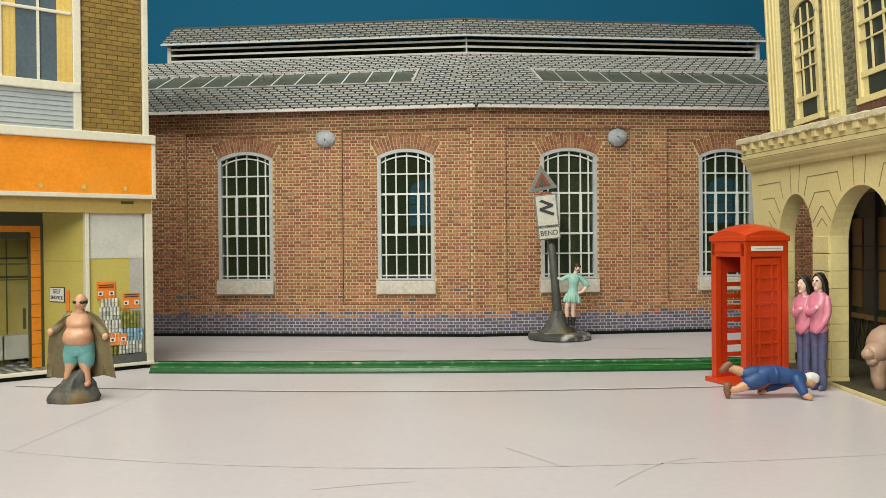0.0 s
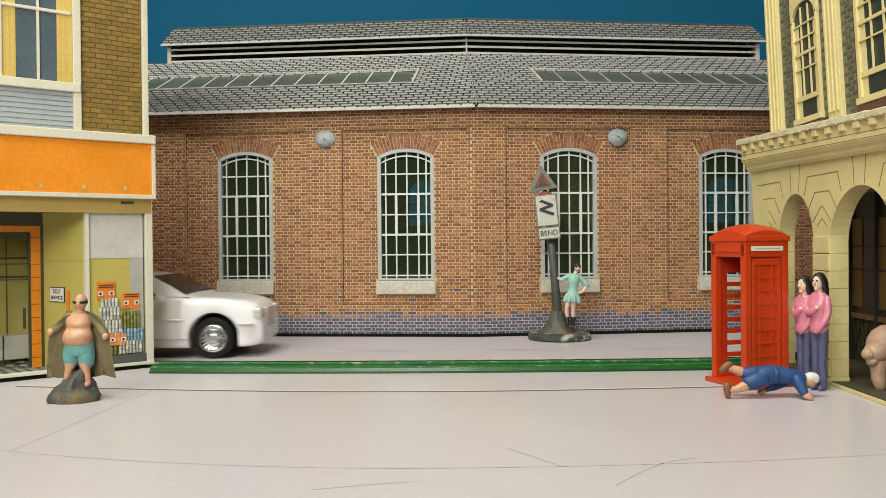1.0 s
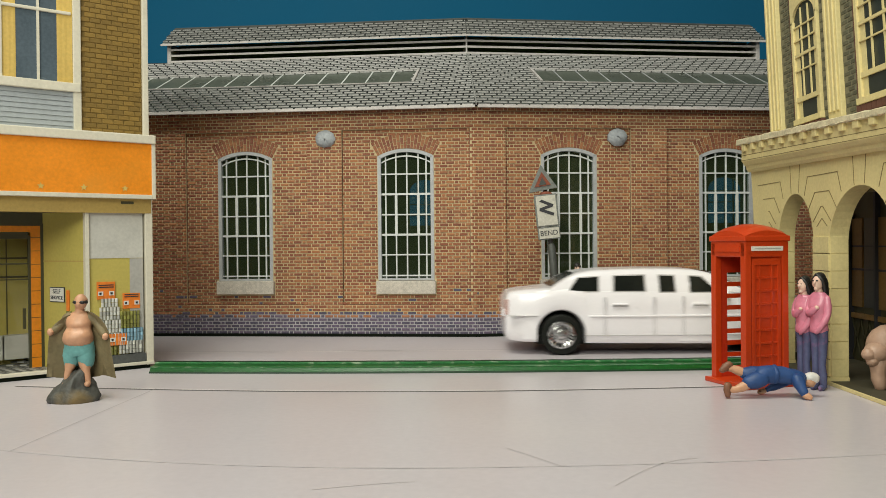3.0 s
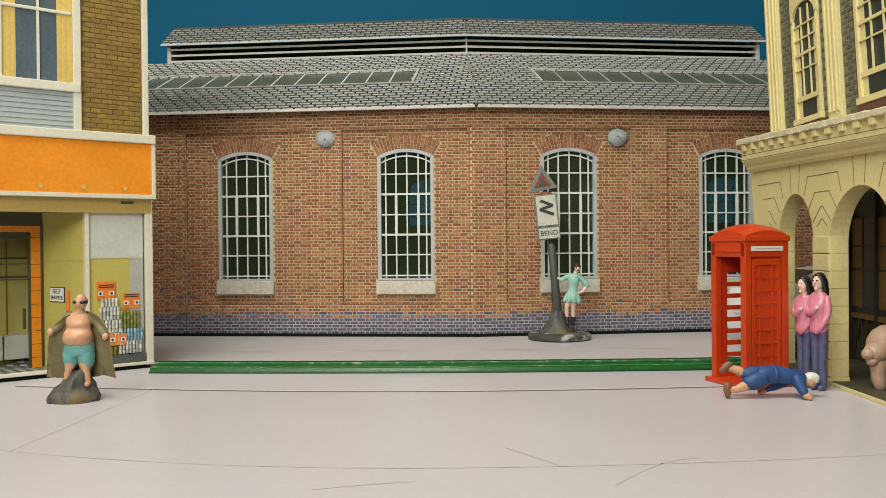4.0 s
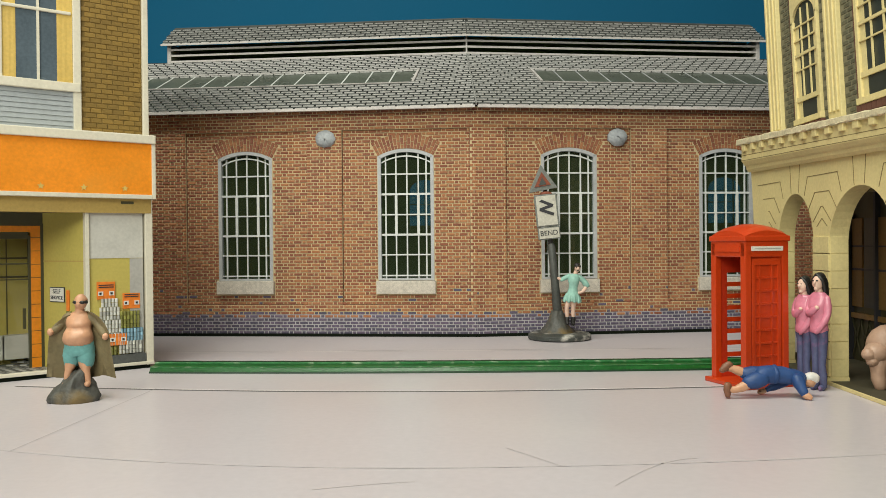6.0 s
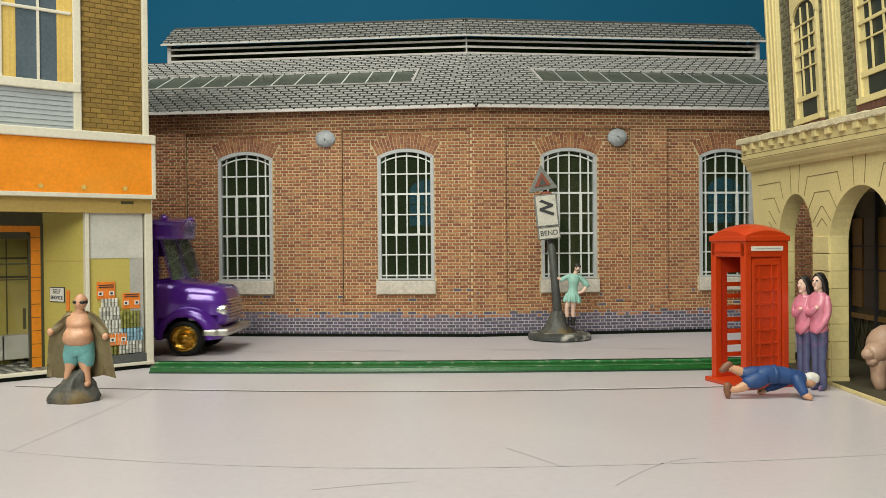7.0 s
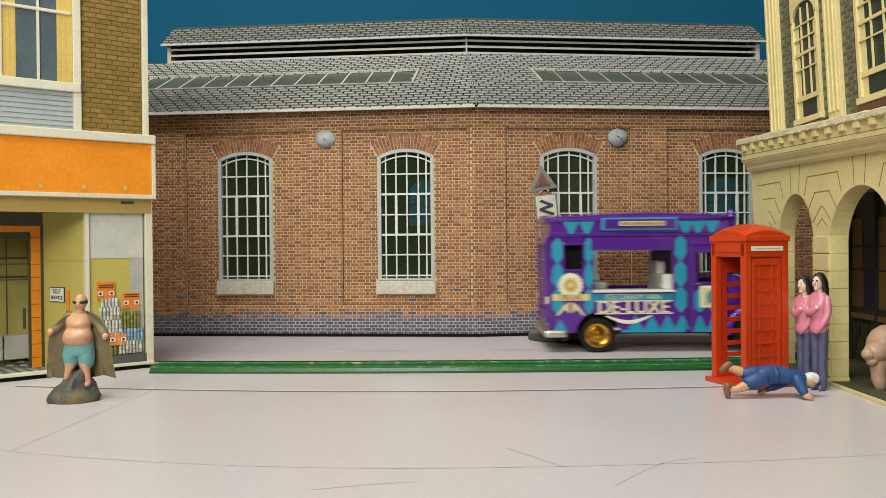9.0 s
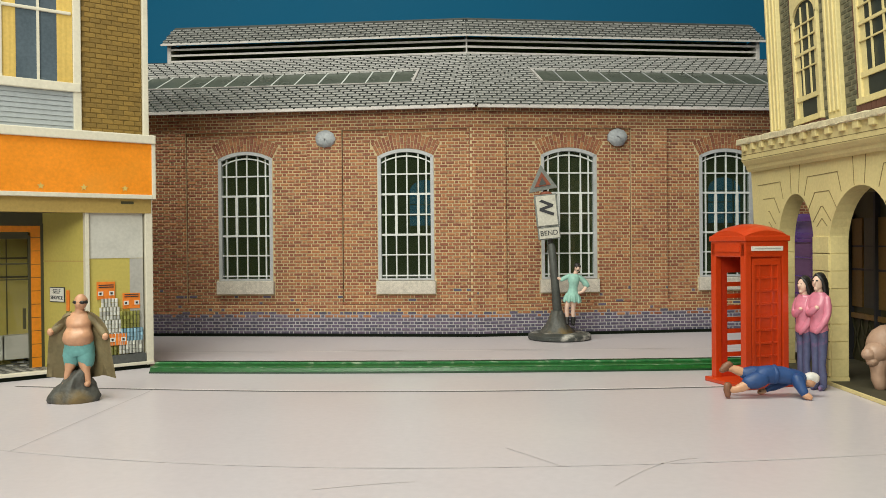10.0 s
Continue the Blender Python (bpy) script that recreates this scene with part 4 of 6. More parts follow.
# ---- the cream arcade ----
def build_arcade():
    arc = thing("arcade_house", P(12.8, 33, 0, 0, 0, -90), "cream stone arcade house with dentil cornice and grey brick above", "building")
    SPR, T, RISE2 = 4.75, 0.62, 1.72
    arches = ((4.25, 1.42), (8.7, 1.88), (13.6, 1.88))
    centres = [c for c, half in arches]
    end = 17.0
    bm = bmesh.new()
    edges = [0.95] + [v for c, half in arches for v in (c - half, c + half)] + [end]
    for i in range(0, len(edges), 2):
        box(bm, edges[i], edges[i + 1], 0, T, 0, SPR)
    for i, (c, half) in enumerate(arches):
        a = 0.55 if i == 0 else (centres[i - 1] + c) / 2
        b = end if i == 2 else (c + centres[i + 1]) / 2
        k = 20
        pts = [(c - half * math.cos(math.pi * j / k), SPR + RISE2 * math.sin(math.pi * j / k) ** 1.12) for j in range(k + 1)]
        prism(bm, [(a, SPR)] + pts + [(b, SPR), (b, 7.7), (a - (0.4 if i == 0 else 0), 7.85)], 0, T, "xz")
    bmesh.ops.remove_doubles(bm, verts=bm.verts[:], dist=0.001)
    wall = part("arcade_wall", bm, M_CREAM, arc, "cream cast arcade wall with joints")
    # moulded joints: stepped shapes between the arches, and the key stones over them
    def joint(u0, z0, u1, z1):
        ln, an = math.hypot(u1 - u0, z1 - z0), math.atan2(z1 - z0, u1 - u0)
        bm = bmesh.new()
        box(bm, -0.01, ln + 0.01, -0.012, 0.01, -0.012, 0.012)
        part("joint", bm, M_CREAMJ, wall, "", P(u0, 0, z0, 0, -math.degrees(an), 0))
    for m in (6.3, 11.1, 1.96):
        for half, z, out, low in ((1.05, 7.0, 1.3, 6.35), (0.5, 6.42, 0.98, 5.85), (0.06, 5.92, 0.62, 5.42), (0.03, 5.5, 0.36, 5.25)):
            joint(max(m - half, 0.7), z, m + half, z)
            joint(m + half, z, m + out, low)
            if m > 2:
                joint(m - out, low, m - half, z)
    for c in centres:
        for s in (-1, 1):
            joint(c + s * 0.3, 6.5, c + s * 0.42, 7.72)
    for i in range(0, len(edges), 2):
        a, b = edges[i], edges[i + 1]
        for j in range(8):
            z = 0.25 + j * 0.585
            plain("joint", (a + 0.01, b - 0.01, -0.03, 0.01, z - 0.03, z), M_CREAMJ, wall)
            plain("pier_stone", (a + 0.02, b - 0.02, -0.045, 0.01, z, z + 0.55), M_CREAM, wall, "", 0.012)
            if i < 6:
                plain("jamb_stone", (b - 0.01, b + 0.025, 0.03, T - 0.03, z, z + 0.55), M_CREAM, wall, "", 0.008)
            if i > 0:
                plain("jamb_stone", (a - 0.025, a + 0.01, 0.03, T - 0.03, z, z + 0.55), M_CREAM, wall, "", 0.008)
        plain("pier_base", (a - 0.03, b + 0.03, -0.1, T + 0.02, 0, 0.22), M_CREAM, wall, "", 0.02)
    # cornice
    # the old casting sags towards the street end
    def sag(bm):
        bmesh.ops.subdivide_edges(bm, edges=[e for e in bm.edges if e.calc_length() > 5], cuts=16)
        for v in bm.verts:
            k = (v.co.z - 7.78) / 1.04
            v.co.z += (-0.17 - 0.025 * v.co.x) * (1 - k) + (0.22 - 0.046 * v.co.x) * k
        return bm

    def sagged(name, dims, m, parent, label="", bevel=0.0):
        bm = bmesh.new()
        box(bm, *dims, bevel)
        return part(name, sag(bm), m, parent, label)
    cor = sagged("cornice", (0.15, end, -0.38, T, 8.1, 8.6), M_CREAM, arc, "cream moulded cornice with dentil blocks")
    bm = bmesh.new()
    prism(bm, [(-0.12, 7.78), (-0.2, 7.86), (-0.22, 7.95), (-0.3, 8.0), (-0.38, 8.1), (T, 8.1), (T, 7.78)], 0.2, end, "yz", 0.01)
    part("cornice_moulding", sag(bm), M_CREAM, cor)
    bm = bmesh.new()
    box(bm, -0.05, end, -0.54, T, 8.6, 8.77, 0.03)
    rng = random.Random(9)
    bmesh.ops.subdivide_edges(bm, edges=[e for e in bm.edges if e.calc_length() > 5], cuts=60)
    for v in bm.verts:
        v.co.z += rng.uniform(-0.014, 0.014)
        v.co.y += rng.uniform(-0.014, 0.014)
    part("cornice_top", sag(bm), M_CREAMTOP, cor, "chipped pale cornice top")
    # shade of two grooves, drawn as thin dark strips on the flat face
    for z in (8.12, 8.27):
        sagged("cornice_groove", (0.16, end, -0.385, -0.37, z, z + 0.02), M_CREAMJ, cor)
    for i in range(18):
        u = 0.45 + i * 0.88
        sagged("dentil", (u, u + 0.3, -0.5, -0.3, 8.4, 8.61), M_CREAM, cor, "", 0.02)
    # upper storey, whose uprights lean a little with the warped casting
    LEAN = 0.11

    def leaning(name, u0, u1, v0, v1, z0, z1, m, parent, label="", bevel=0.0):
        bm = bmesh.new()
        box(bm, u0, u1, v0, v1, z0, z1, bevel)
        for v in bm.verts:
            v.co.x -= (v.co.z - 8.8) * LEAN
        return part(name, bm, m, parent, label)
    up = leaning("upper_wall", 2.2, end, 0.1, 0.7, 8.2, 17.5, M_GREYBRICKJ, arc, "dark grey brick upper wall")
    wins = ((4.4, 6.35), (8.75, 11.1), (13.2, 15.6))
    pils = ((2.0, 3.3), (6.9, 7.75), (11.6, 12.6))
    cells = []
    for row in range(54):
        z0 = 8.3 + row * 0.168
        u = 2.2 + (0.2 if row % 2 else 0)
        while u < 16.8:
            a, b = u, u + 0.36
            u += 0.4
            if any(w0 - 0.02 < b and a < w1 + 0.02 for w0, w1 in wins + pils):
                continue
            d = (z0 + 0.07 - 8.8) * LEAN
            cells.append((a - d, b - d, 0.085 + rng.uniform(-0.006, 0.006), 0.11, z0, z0 + 0.14, 0))
    boxes("brickwork", cells, (M_GREYBRICK,), up)["kind"] = "stuff"
    for a, b in ((2.3, 3.3), (6.9, 7.75), (11.6, 12.6)):
        pil = leaning("pilaster", a, b, -0.06, 0.12, 8.3, 17.5, M_CREAM, arc, "cream fluted pilaster", 0.03)
        for k in range(3):
            u = a + (b - a) * (0.2 + 0.3 * k)
            leaning("flute", u - 0.07, u + 0.07, -0.12, -0.05, 8.95, 17.4, M_CREAM, pil, "", 0.03)
    for a, b in wins:
        win = new("window")
        win.parent = arc
        for u0, u1, z0, z1, v0 in ((a, a + 0.17, 8.95, 12.7, -0.02), (b - 0.13, b, 8.95, 12.7, -0.02), (a - 0.04, b + 0.04, 8.9, 9.1, -0.08), (a, b, 13.25, 14.2, -0.02)):
            leaning("window_frame", u0, u1, v0, 0.1, z0, z1, M_CREAM, win, "", 0.015)
        leaning("outer_frame", a - 0.07, a, -0.01, 0.1, 8.95, 14.2, M_REDSILL, win)
        # arched head of the sash
        k = 8
        h, c = (b - a) / 2 - 0.12, (a + b) / 2
        bm = bmesh.new()
        head = [(c - h * math.cos(math.pi * i / k), 12.65 + 0.62 * math.sin(math.pi * i / k)) for i in range(k + 1)]
        prism(bm, [(a, 12.6)] + head + [(b, 12.6), (b, 13.3), (a, 13.3)], -0.02, 0.1, "xz")
        for v in bm.verts:
            v.co.x -= (v.co.z - 8.8) * LEAN
        part("window_head", bm, M_CREAM, win, "cream arched window head")
        leaning("pane", a + 0.1, b - 0.1, 0.07, 0.09, 9.0, 13.5, M_DARKGLASS, win, "dark glass")
        for u0, u1 in ((a + 0.17, a + 0.46), (b - 0.4, b - 0.13)):
            leaning("curtain", u0, u1, 0.055, 0.07, 9.1, 12.5, M_CREAM, win, "pale curtain")
        for z, t in ((9.8, 0.085), (10.85, 0.025), (11.4, 0.05), (11.95, 0.025), (12.45, 0.025)):
            leaning("glazing_bar", a + 0.12, b - 0.1, 0.0, 0.06, z - t, z + t, M_CREAM, win)
        for k in (1, 2):
            u = a + 0.17 + (b - a - 0.3) * k / 3
            leaning("glazing_bar", u - 0.028, u + 0.028, 0.01, 0.06, 9.8, 13.1, M_CREAM, win)
        for k in range(9):
            u = a - 0.1 + (b - a + 0.2) * k / 9
            leaning("sill_brick", u, u + (b - a + 0.2) / 9 - 0.03, -0.05, 0.1, 8.66, 8.89, M_REDSILL, win, "dark red brick on end")
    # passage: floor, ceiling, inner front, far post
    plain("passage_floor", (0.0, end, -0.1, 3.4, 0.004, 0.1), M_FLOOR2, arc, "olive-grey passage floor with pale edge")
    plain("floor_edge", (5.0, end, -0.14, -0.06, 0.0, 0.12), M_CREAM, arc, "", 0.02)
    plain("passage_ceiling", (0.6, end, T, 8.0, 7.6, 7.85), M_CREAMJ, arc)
    # added board whose dark colour stands for the shade in the arch tops
    plain("passage_beam", (0.7, end, T + 0.03, T + 0.25, 6.3, 7.6), M_OLIVE, arc, "added dark board for the shaded soffit behind the arches")
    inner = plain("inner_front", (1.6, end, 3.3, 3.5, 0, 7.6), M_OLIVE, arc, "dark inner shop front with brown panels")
    for i in range(8):
        u = 2.0 + i * 1.9
        plain("panel", (u, u + 0.75, 3.22, 3.3, 2.2, 5.6), M_BROWN, inner, "brown glazed door panel")
        plain("panel", (u + 0.85, u + 1.7, 3.24, 3.3, 2.2, 5.6), M_DARKGLASS, inner)
        plain("rail", (u, u + 1.75, 3.2, 3.28, 3.6, 3.68), M_INK, inner)
        plain("rail", (u, u + 1.75, 3.2, 3.28, 4.5, 4.56), M_INK, inner)
        plain("rail", (u, u + 1.75, 3.18, 3.28, 1.75, 1.95), M_BROWN, inner)
        for k in range(3):
            bm = bmesh.new()
            for s in (-1, 1):
                m0 = len(bm.verts)
                box(bm, -0.03, 0.03, -0.02, 0.02, -0.85, 0.85)
                bm.verts.ensure_lookup_table()
                bmesh.ops.rotate(bm, verts=bm.verts[m0:], cent=(0, 0, 0), matrix=Matrix.Rotation(s * 0.4, 3, "Y"))
            part("lattice", bm, M_OLIVE, inner, "", P(u + 0.3 + k * 0.58, 3.25, 0.95))
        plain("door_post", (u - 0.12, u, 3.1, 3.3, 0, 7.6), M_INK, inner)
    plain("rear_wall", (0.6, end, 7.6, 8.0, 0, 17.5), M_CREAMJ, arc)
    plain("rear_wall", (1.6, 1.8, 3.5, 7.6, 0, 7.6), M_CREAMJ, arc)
    plain("upper_side_wall", (2.3, 2.6, 0.7, 7.6, 7.85, 16.5), M_GREYBRICK, arc)
    plain("roof", (1.6, end, 0.7, 8.0, 17.2, 17.5), M_OLIVE, arc)


build_arcade()


# ---- the phone box ----
def build_phone_box():
    tel = thing("telephone_box", P(10.23, 26.46, 0, 0, 0, 18.6), "glossy red plastic telephone box with domed top", "telephone box")
    w = 0.86
    plain("plinth", (-1.02, 1.02, -1.02, 1.02, 0, 0.16), M_TELRED, tel, "", 0.04)
    shell = new("shell")
    shell.parent = tel
    # four corner posts
    for sx in (-1, 1):
        for sy in (-1, 1):
            plain("corner_post", (sx * w, sx * (w - 0.24), sy * w, sy * (w - 0.24), 0.14, 4.72), M_TELRED, shell, "", 0.025)
    # front face, closed, with relief panes
    plain("front_panel", (-w + 0.2, w - 0.2, -w + 0.085, -w + 0.2, 0.14, 4.7), M_TELRED, shell)
    plain("front_frame", (-0.56, 0.56, -w + 0.02, -w + 0.12, 3.98, 4.2), M_TELRED, shell, "", 0.02)
    plain("front_frame", (-0.56, 0.56, -w + 0.02, -w + 0.12, 0.14, 0.6), M_TELRED, shell, "", 0.02)
    for sx in (-1, 1):
        plain("front_frame", (sx * 0.44, sx * 0.58, -w + 0.02, -w + 0.12, 0.6, 4.0), M_TELRED, shell, "", 0.02)
    for k in (-0.25, 0.25):
        plain("glazing_bar", (k - 0.035, k + 0.035, -w + 0.045, -w + 0.12, 0.6, 4.0), M_TELRED, shell, "", 0.01)
    for k in range(1, 8):
        z = 0.6 + 3.4 * k / 8
        plain("glazing_bar", (-0.46, 0.46, -w + 0.045, -w + 0.12, z - 0.035, z + 0.035), M_TELRED, shell, "", 0.01)
    # side at +x, closed; rear with open panes; the side at -x stands open
    plain("side_panel", (w - 0.2, w - 0.1, -w + 0.2, w - 0.2, 0.14, 4.7), M_TELDARK, shell)
    for x0, x1 in ((-w + 0.2, -0.36), (0.36, w - 0.2)):
        plain("rear_stile", (x0, x1, w - 0.2, w - 0.08, 0.14, 4.7), M_TELDARK, shell)
    plain("rear_rail", (-0.36, 0.36, w - 0.2, w - 0.08, 3.7, 4.7), M_TELDARK, shell)
    plain("rear_rail", (-0.36, 0.36, w - 0.2, w - 0.08, 0.14, 0.5), M_TELDARK, shell)
    for k in range(1, 8):
        z = 0.5 + 3.2 * k / 8
        plain("glazing_bar", (-0.36, 0.36, w - 0.18, w - 0.1, z - 0.075, z + 0.075), M_TELRED, shell)
    # head with name strips, domed roof
    head = plain("head", (-w, w, -w, w, 4.25, 4.78), M_TELRED, tel, "", 0.04)
    plain("name_strip", (-0.62, 0.62, -w - 0.03, -w + 0.01, 4.45, 4.6), M_LABEL, head, "white name strip with worn plain print")
    plain("print_bar", (-0.52, 0.52, -w - 0.034, -w - 0.028, 4.51, 4.54), M_GREYB, head)
    plain("name_strip", (-w - 0.03, -w + 0.01, -0.62, 0.62, 4.42, 4.6), M_TELRED, head)
    plain("roof_edge", (-w - 0.045, w + 0.045, -w - 0.045, w + 0.045, 4.76, 4.94), M_TELRED, tel, "", 0.03)
    bm = bmesh.new()
    n = 12
    g = [[None] * (n + 1) for _ in range(n + 1)]
    for i in range(n + 1):
        for j in range(n + 1):
            x, y = -1 + 2 * i / n, -1 + 2 * j / n
            # segmental gable on each side, running into a dome
            h = 0.36 * (1 - 0.5 * (x * x + y * y)) + 0.05 * (1 - max(abs(x), abs(y)) ** 6)
            g[i][j] = bm.verts.new((x * 0.875, y * 0.875, 4.93 + h))
    for i in range(n):
        for j in range(n):
            bm.faces.new((g[i][j], g[i + 1][j], g[i + 1][j + 1], g[i][j + 1]))
    rim = [g[i][0] for i in range(n + 1)] + [g[n][j] for j in range(1, n + 1)] + [g[i][n] for i in range(n - 1, -1, -1)] + [g[0][j] for j in range(n - 1, 0, -1)]
    low = [bm.verts.new((v.co.x, v.co.y, 4.9)) for v in rim]
    for i in range(len(rim)):
        bm.faces.new((rim[i - 1], low[i - 1], low[i], rim[i]))
    bmesh.ops.recalc_face_normals(bm, faces=bm.faces[:])
    part("domed_roof", bm, M_TELRED, tel, "", None, True, 50)


build_phone_box()


M_WHITECAR = mat("white_car_paint", (0.88, 0.85, 0.88), 0.3, spread=0.03, scale=40, bump=0.02, coat=0.6)
M_CARGLASS = mat("dark_car_glass", (0.012, 0.014, 0.012), 0.14, spread=0.3, scale=60, bump=0.02, spec=0.35)
M_LENS = mat("pale_lens", (0.5, 0.5, 0.48), 0.25, spread=0.15, scale=300, bump=0.05, coat=0.4)
M_TAIL = mat("pale_pink_lens", (0.55, 0.36, 0.33), 0.3, spread=0.1, scale=200, bump=0.05)
M_TYRE = mat("black_rubber", (0.008, 0.009, 0.007), 0.6, spec=0.22, spread=0.2, scale=200, bump=0.2)
M_CHROME = mat("bright_chrome", (0.66, 0.66, 0.66), 0.2, 1.0, spread=0.08, scale=100, bump=0.02)
M_LILAC = mat("dull_lilac_print", (0.16, 0.075, 0.20), 0.45, spread=0.25, scale=160, bump=0.05)
M_BUMPER = mat("dull_chrome", (0.60, 0.58, 0.52), 0.38, 1.0, spread=0.15, scale=100, bump=0.05)
M_SEAMLINE = mat("grey_panel_gap", (0.50, 0.48, 0.48), 0.6)
M_UNDER = mat("black_underbody", (0.008, 0.009, 0.008), 0.8, spec=0.15)
M_PURPLE = mat("purple_metal_paint", (0.10, 0.02, 0.30), 0.2, 0.25, spread=0.06, scale=60, bump=0.02, coat=0.7)
M_TEAL = mat("teal_print", (0.012, 0.25, 0.40), 0.4, spread=0.08, scale=90, bump=0.03, coat=0.3)
M_GOLDP = mat("cream_gold_print", (0.60, 0.50, 0.24), 0.45, spread=0.12, scale=200, bump=0.03)
M_CREAMP = mat("cream_print", (0.70, 0.66, 0.50), 0.45, spread=0.08, scale=200, bump=0.03)
M_BRASS = mat("brass_gold_rim", (0.62, 0.36, 0.06), 0.22, 1.0, spread=0.12, scale=120, bump=0.03)
M_VANIN = mat("van_white_fitting", (0.66, 0.65, 0.62), 0.5, spread=0.06, scale=60)
M_SKIN = mat("painted_skin", (0.56, 0.30, 0.175), 0.5, spread=0.12, scale=220, bump=0.15, coat=0.15)
M_FACE = mat("pale_painted_skin", (0.68, 0.47, 0.37), 0.5, spread=0.12, scale=260, bump=0.15)
M_PINKSKIN = mat("pink_painted_skin", (0.44, 0.28, 0.195), 0.5, spread=0.1, scale=120, bump=0.1)
M_COAT = mat("olive_brown_coat_paint", (0.19, 0.15, 0.075), 0.6, spread=0.2, scale=160, bump=0.3)
M_SHORTS = mat("turquoise_paint", (0.14, 0.36, 0.35), 0.55, spread=0.15, scale=220)
M_ROCK = mat("grey_brown_rock_paint", (0.075, 0.075, 0.066), 0.6, spread=0.4, scale=160, bump=0.5, stain=((0.19, 0.12, 0.03), 75, 0.5, 0.85))
M_MINT = mat("mint_green_dress_paint", (0.26, 0.47, 0.40), 0.55, spread=0.18, scale=260)
M_BLACKP = mat("black_paint", (0.014, 0.013, 0.012), 0.4, spread=0.3, scale=300, bump=0.3)
M_PINK = mat("pink_top_paint", (0.60, 0.20, 0.28), 0.38, spread=0.15, scale=240, coat=0.3)
M_JEANS = mat("blue_jeans_paint", (0.075, 0.085, 0.17), 0.55, spread=0.25, scale=240, stain=((0.36, 0.1, 0.24), 160, 0.56, 0.75))
M_NAVY = mat("blue_clothes_paint", (0.018, 0.06, 0.19), 0.55, spread=0.2, scale=200)
M_WHITEP = mat("white_cap_paint", (0.66, 0.64, 0.6), 0.5, spread=0.12, scale=260)
M_SHOE = mat("brown_shoe_paint", (0.20, 0.085, 0.045), 0.5, spread=0.25, scale=300)
M_POLE = mat("dark_grey_pole_paint", (0.062, 0.066, 0.06), 0.5, spread=0.35, scale=130, bump=0.4)
M_PLATE = mat("worn_cream_plate", (0.52, 0.50, 0.43), 0.6, spread=0.2, scale=200, bump=0.3, stain=((0.2, 0.19, 0.16), 150, 0.6, 0.7))
M_PLATEGREY = mat("worn_grey_plate_edge", (0.17, 0.18, 0.165), 0.6, spread=0.3, scale=220, bump=0.4)
M_BASE = mat("chipped_dark_base", (0.05, 0.055, 0.05), 0.5, spread=0.4, scale=130, bump=0.5, stain=((0.5, 0.48, 0.43), 210, 0.53, 0.95))
M_RUST = mat("rust_red_paint", (0.22, 0.055, 0.025), 0.65, spread=0.35, scale=220, bump=0.3)


# ---- white limousine: x forward from the rear axle, the near flank at y = 0 ----
def lerp(table, x):
    for (a, va), (b, vb) in zip(table, table[1:]):
        if x <= b:
            return va + (vb - va) * max(0.0, (x - a) / (b - a))
    return table[-1][1]


def sweep(bm, sections, mi=0, cap=True):
    loops = [[bm.verts.new(p) for p in s] for s in sections]
    n = len(loops[0])
    fs = [bm.faces.new((p[i - 1], p[i], q[i], q[i - 1])) for p, q in zip(loops, loops[1:]) for i in range(n)]
    if cap:
        fs += [bm.faces.new(loops[0]), bm.faces.new(loops[-1][::-1])]
    for f in fs:
        f.material_index = mi
    bmesh.ops.recalc_face_normals(bm, faces=fs)


def add_wheel(car, x, y, r, rim_r, rim, near, slots=20):
    w = new("wheel")
    w.parent, w.matrix_basis = car, P(x, y, r)
    s = 1 if near else -1
    bm = bmesh.new()
    lathe(bm, [(0.30 * s, r * 0.72), (0.30 * s, r * 0.9), (0.24 * s, r), (-0.22 * s, r), (-0.3 * s, r * 0.93), (-0.31 * s, rim_r * 1.06), (-0.2 * s, rim_r * 1.0), (-0.1 * s, rim_r * 0.9)], axis="y", n=40)
    part("tyre", bm, M_TYRE, w, "black rubber tyre", None, True, 30)
    bm = bmesh.new()
    lathe(bm, [(-0.12 * s, rim_r * 0.98), (-0.29 * s, rim_r * 0.99), (-0.3 * s, rim_r * 0.9), (-0.2 * s, rim_r * 0.84), (-0.17 * s, rim_r * 0.66), (-0.24 * s, rim_r * 0.6), (-0.25 * s, rim_r * 0.42), (-0.22 * s, rim_r * 0.38), (-0.31 * s, rim_r * 0.3), (-0.33 * s, rim_r * 0.16), (-0.33 * s, 0.001)], axis="y", n=36)
    rim_part = part("rim", bm, rim, w, "", None, True, 35)
    # dark slots round the hub
    for i in range(slots):
        bm = bmesh.new()
        box(bm, -rim_r * 0.035, rim_r * 0.035, -0.205 * s, -0.16 * s, rim_r * 0.64, rim_r * 0.86)
        part("rim_slot", bm, M_UNDER, rim_part, "", pose(0, 0, 0, 0, 360 * i / slots, 0))
    return w


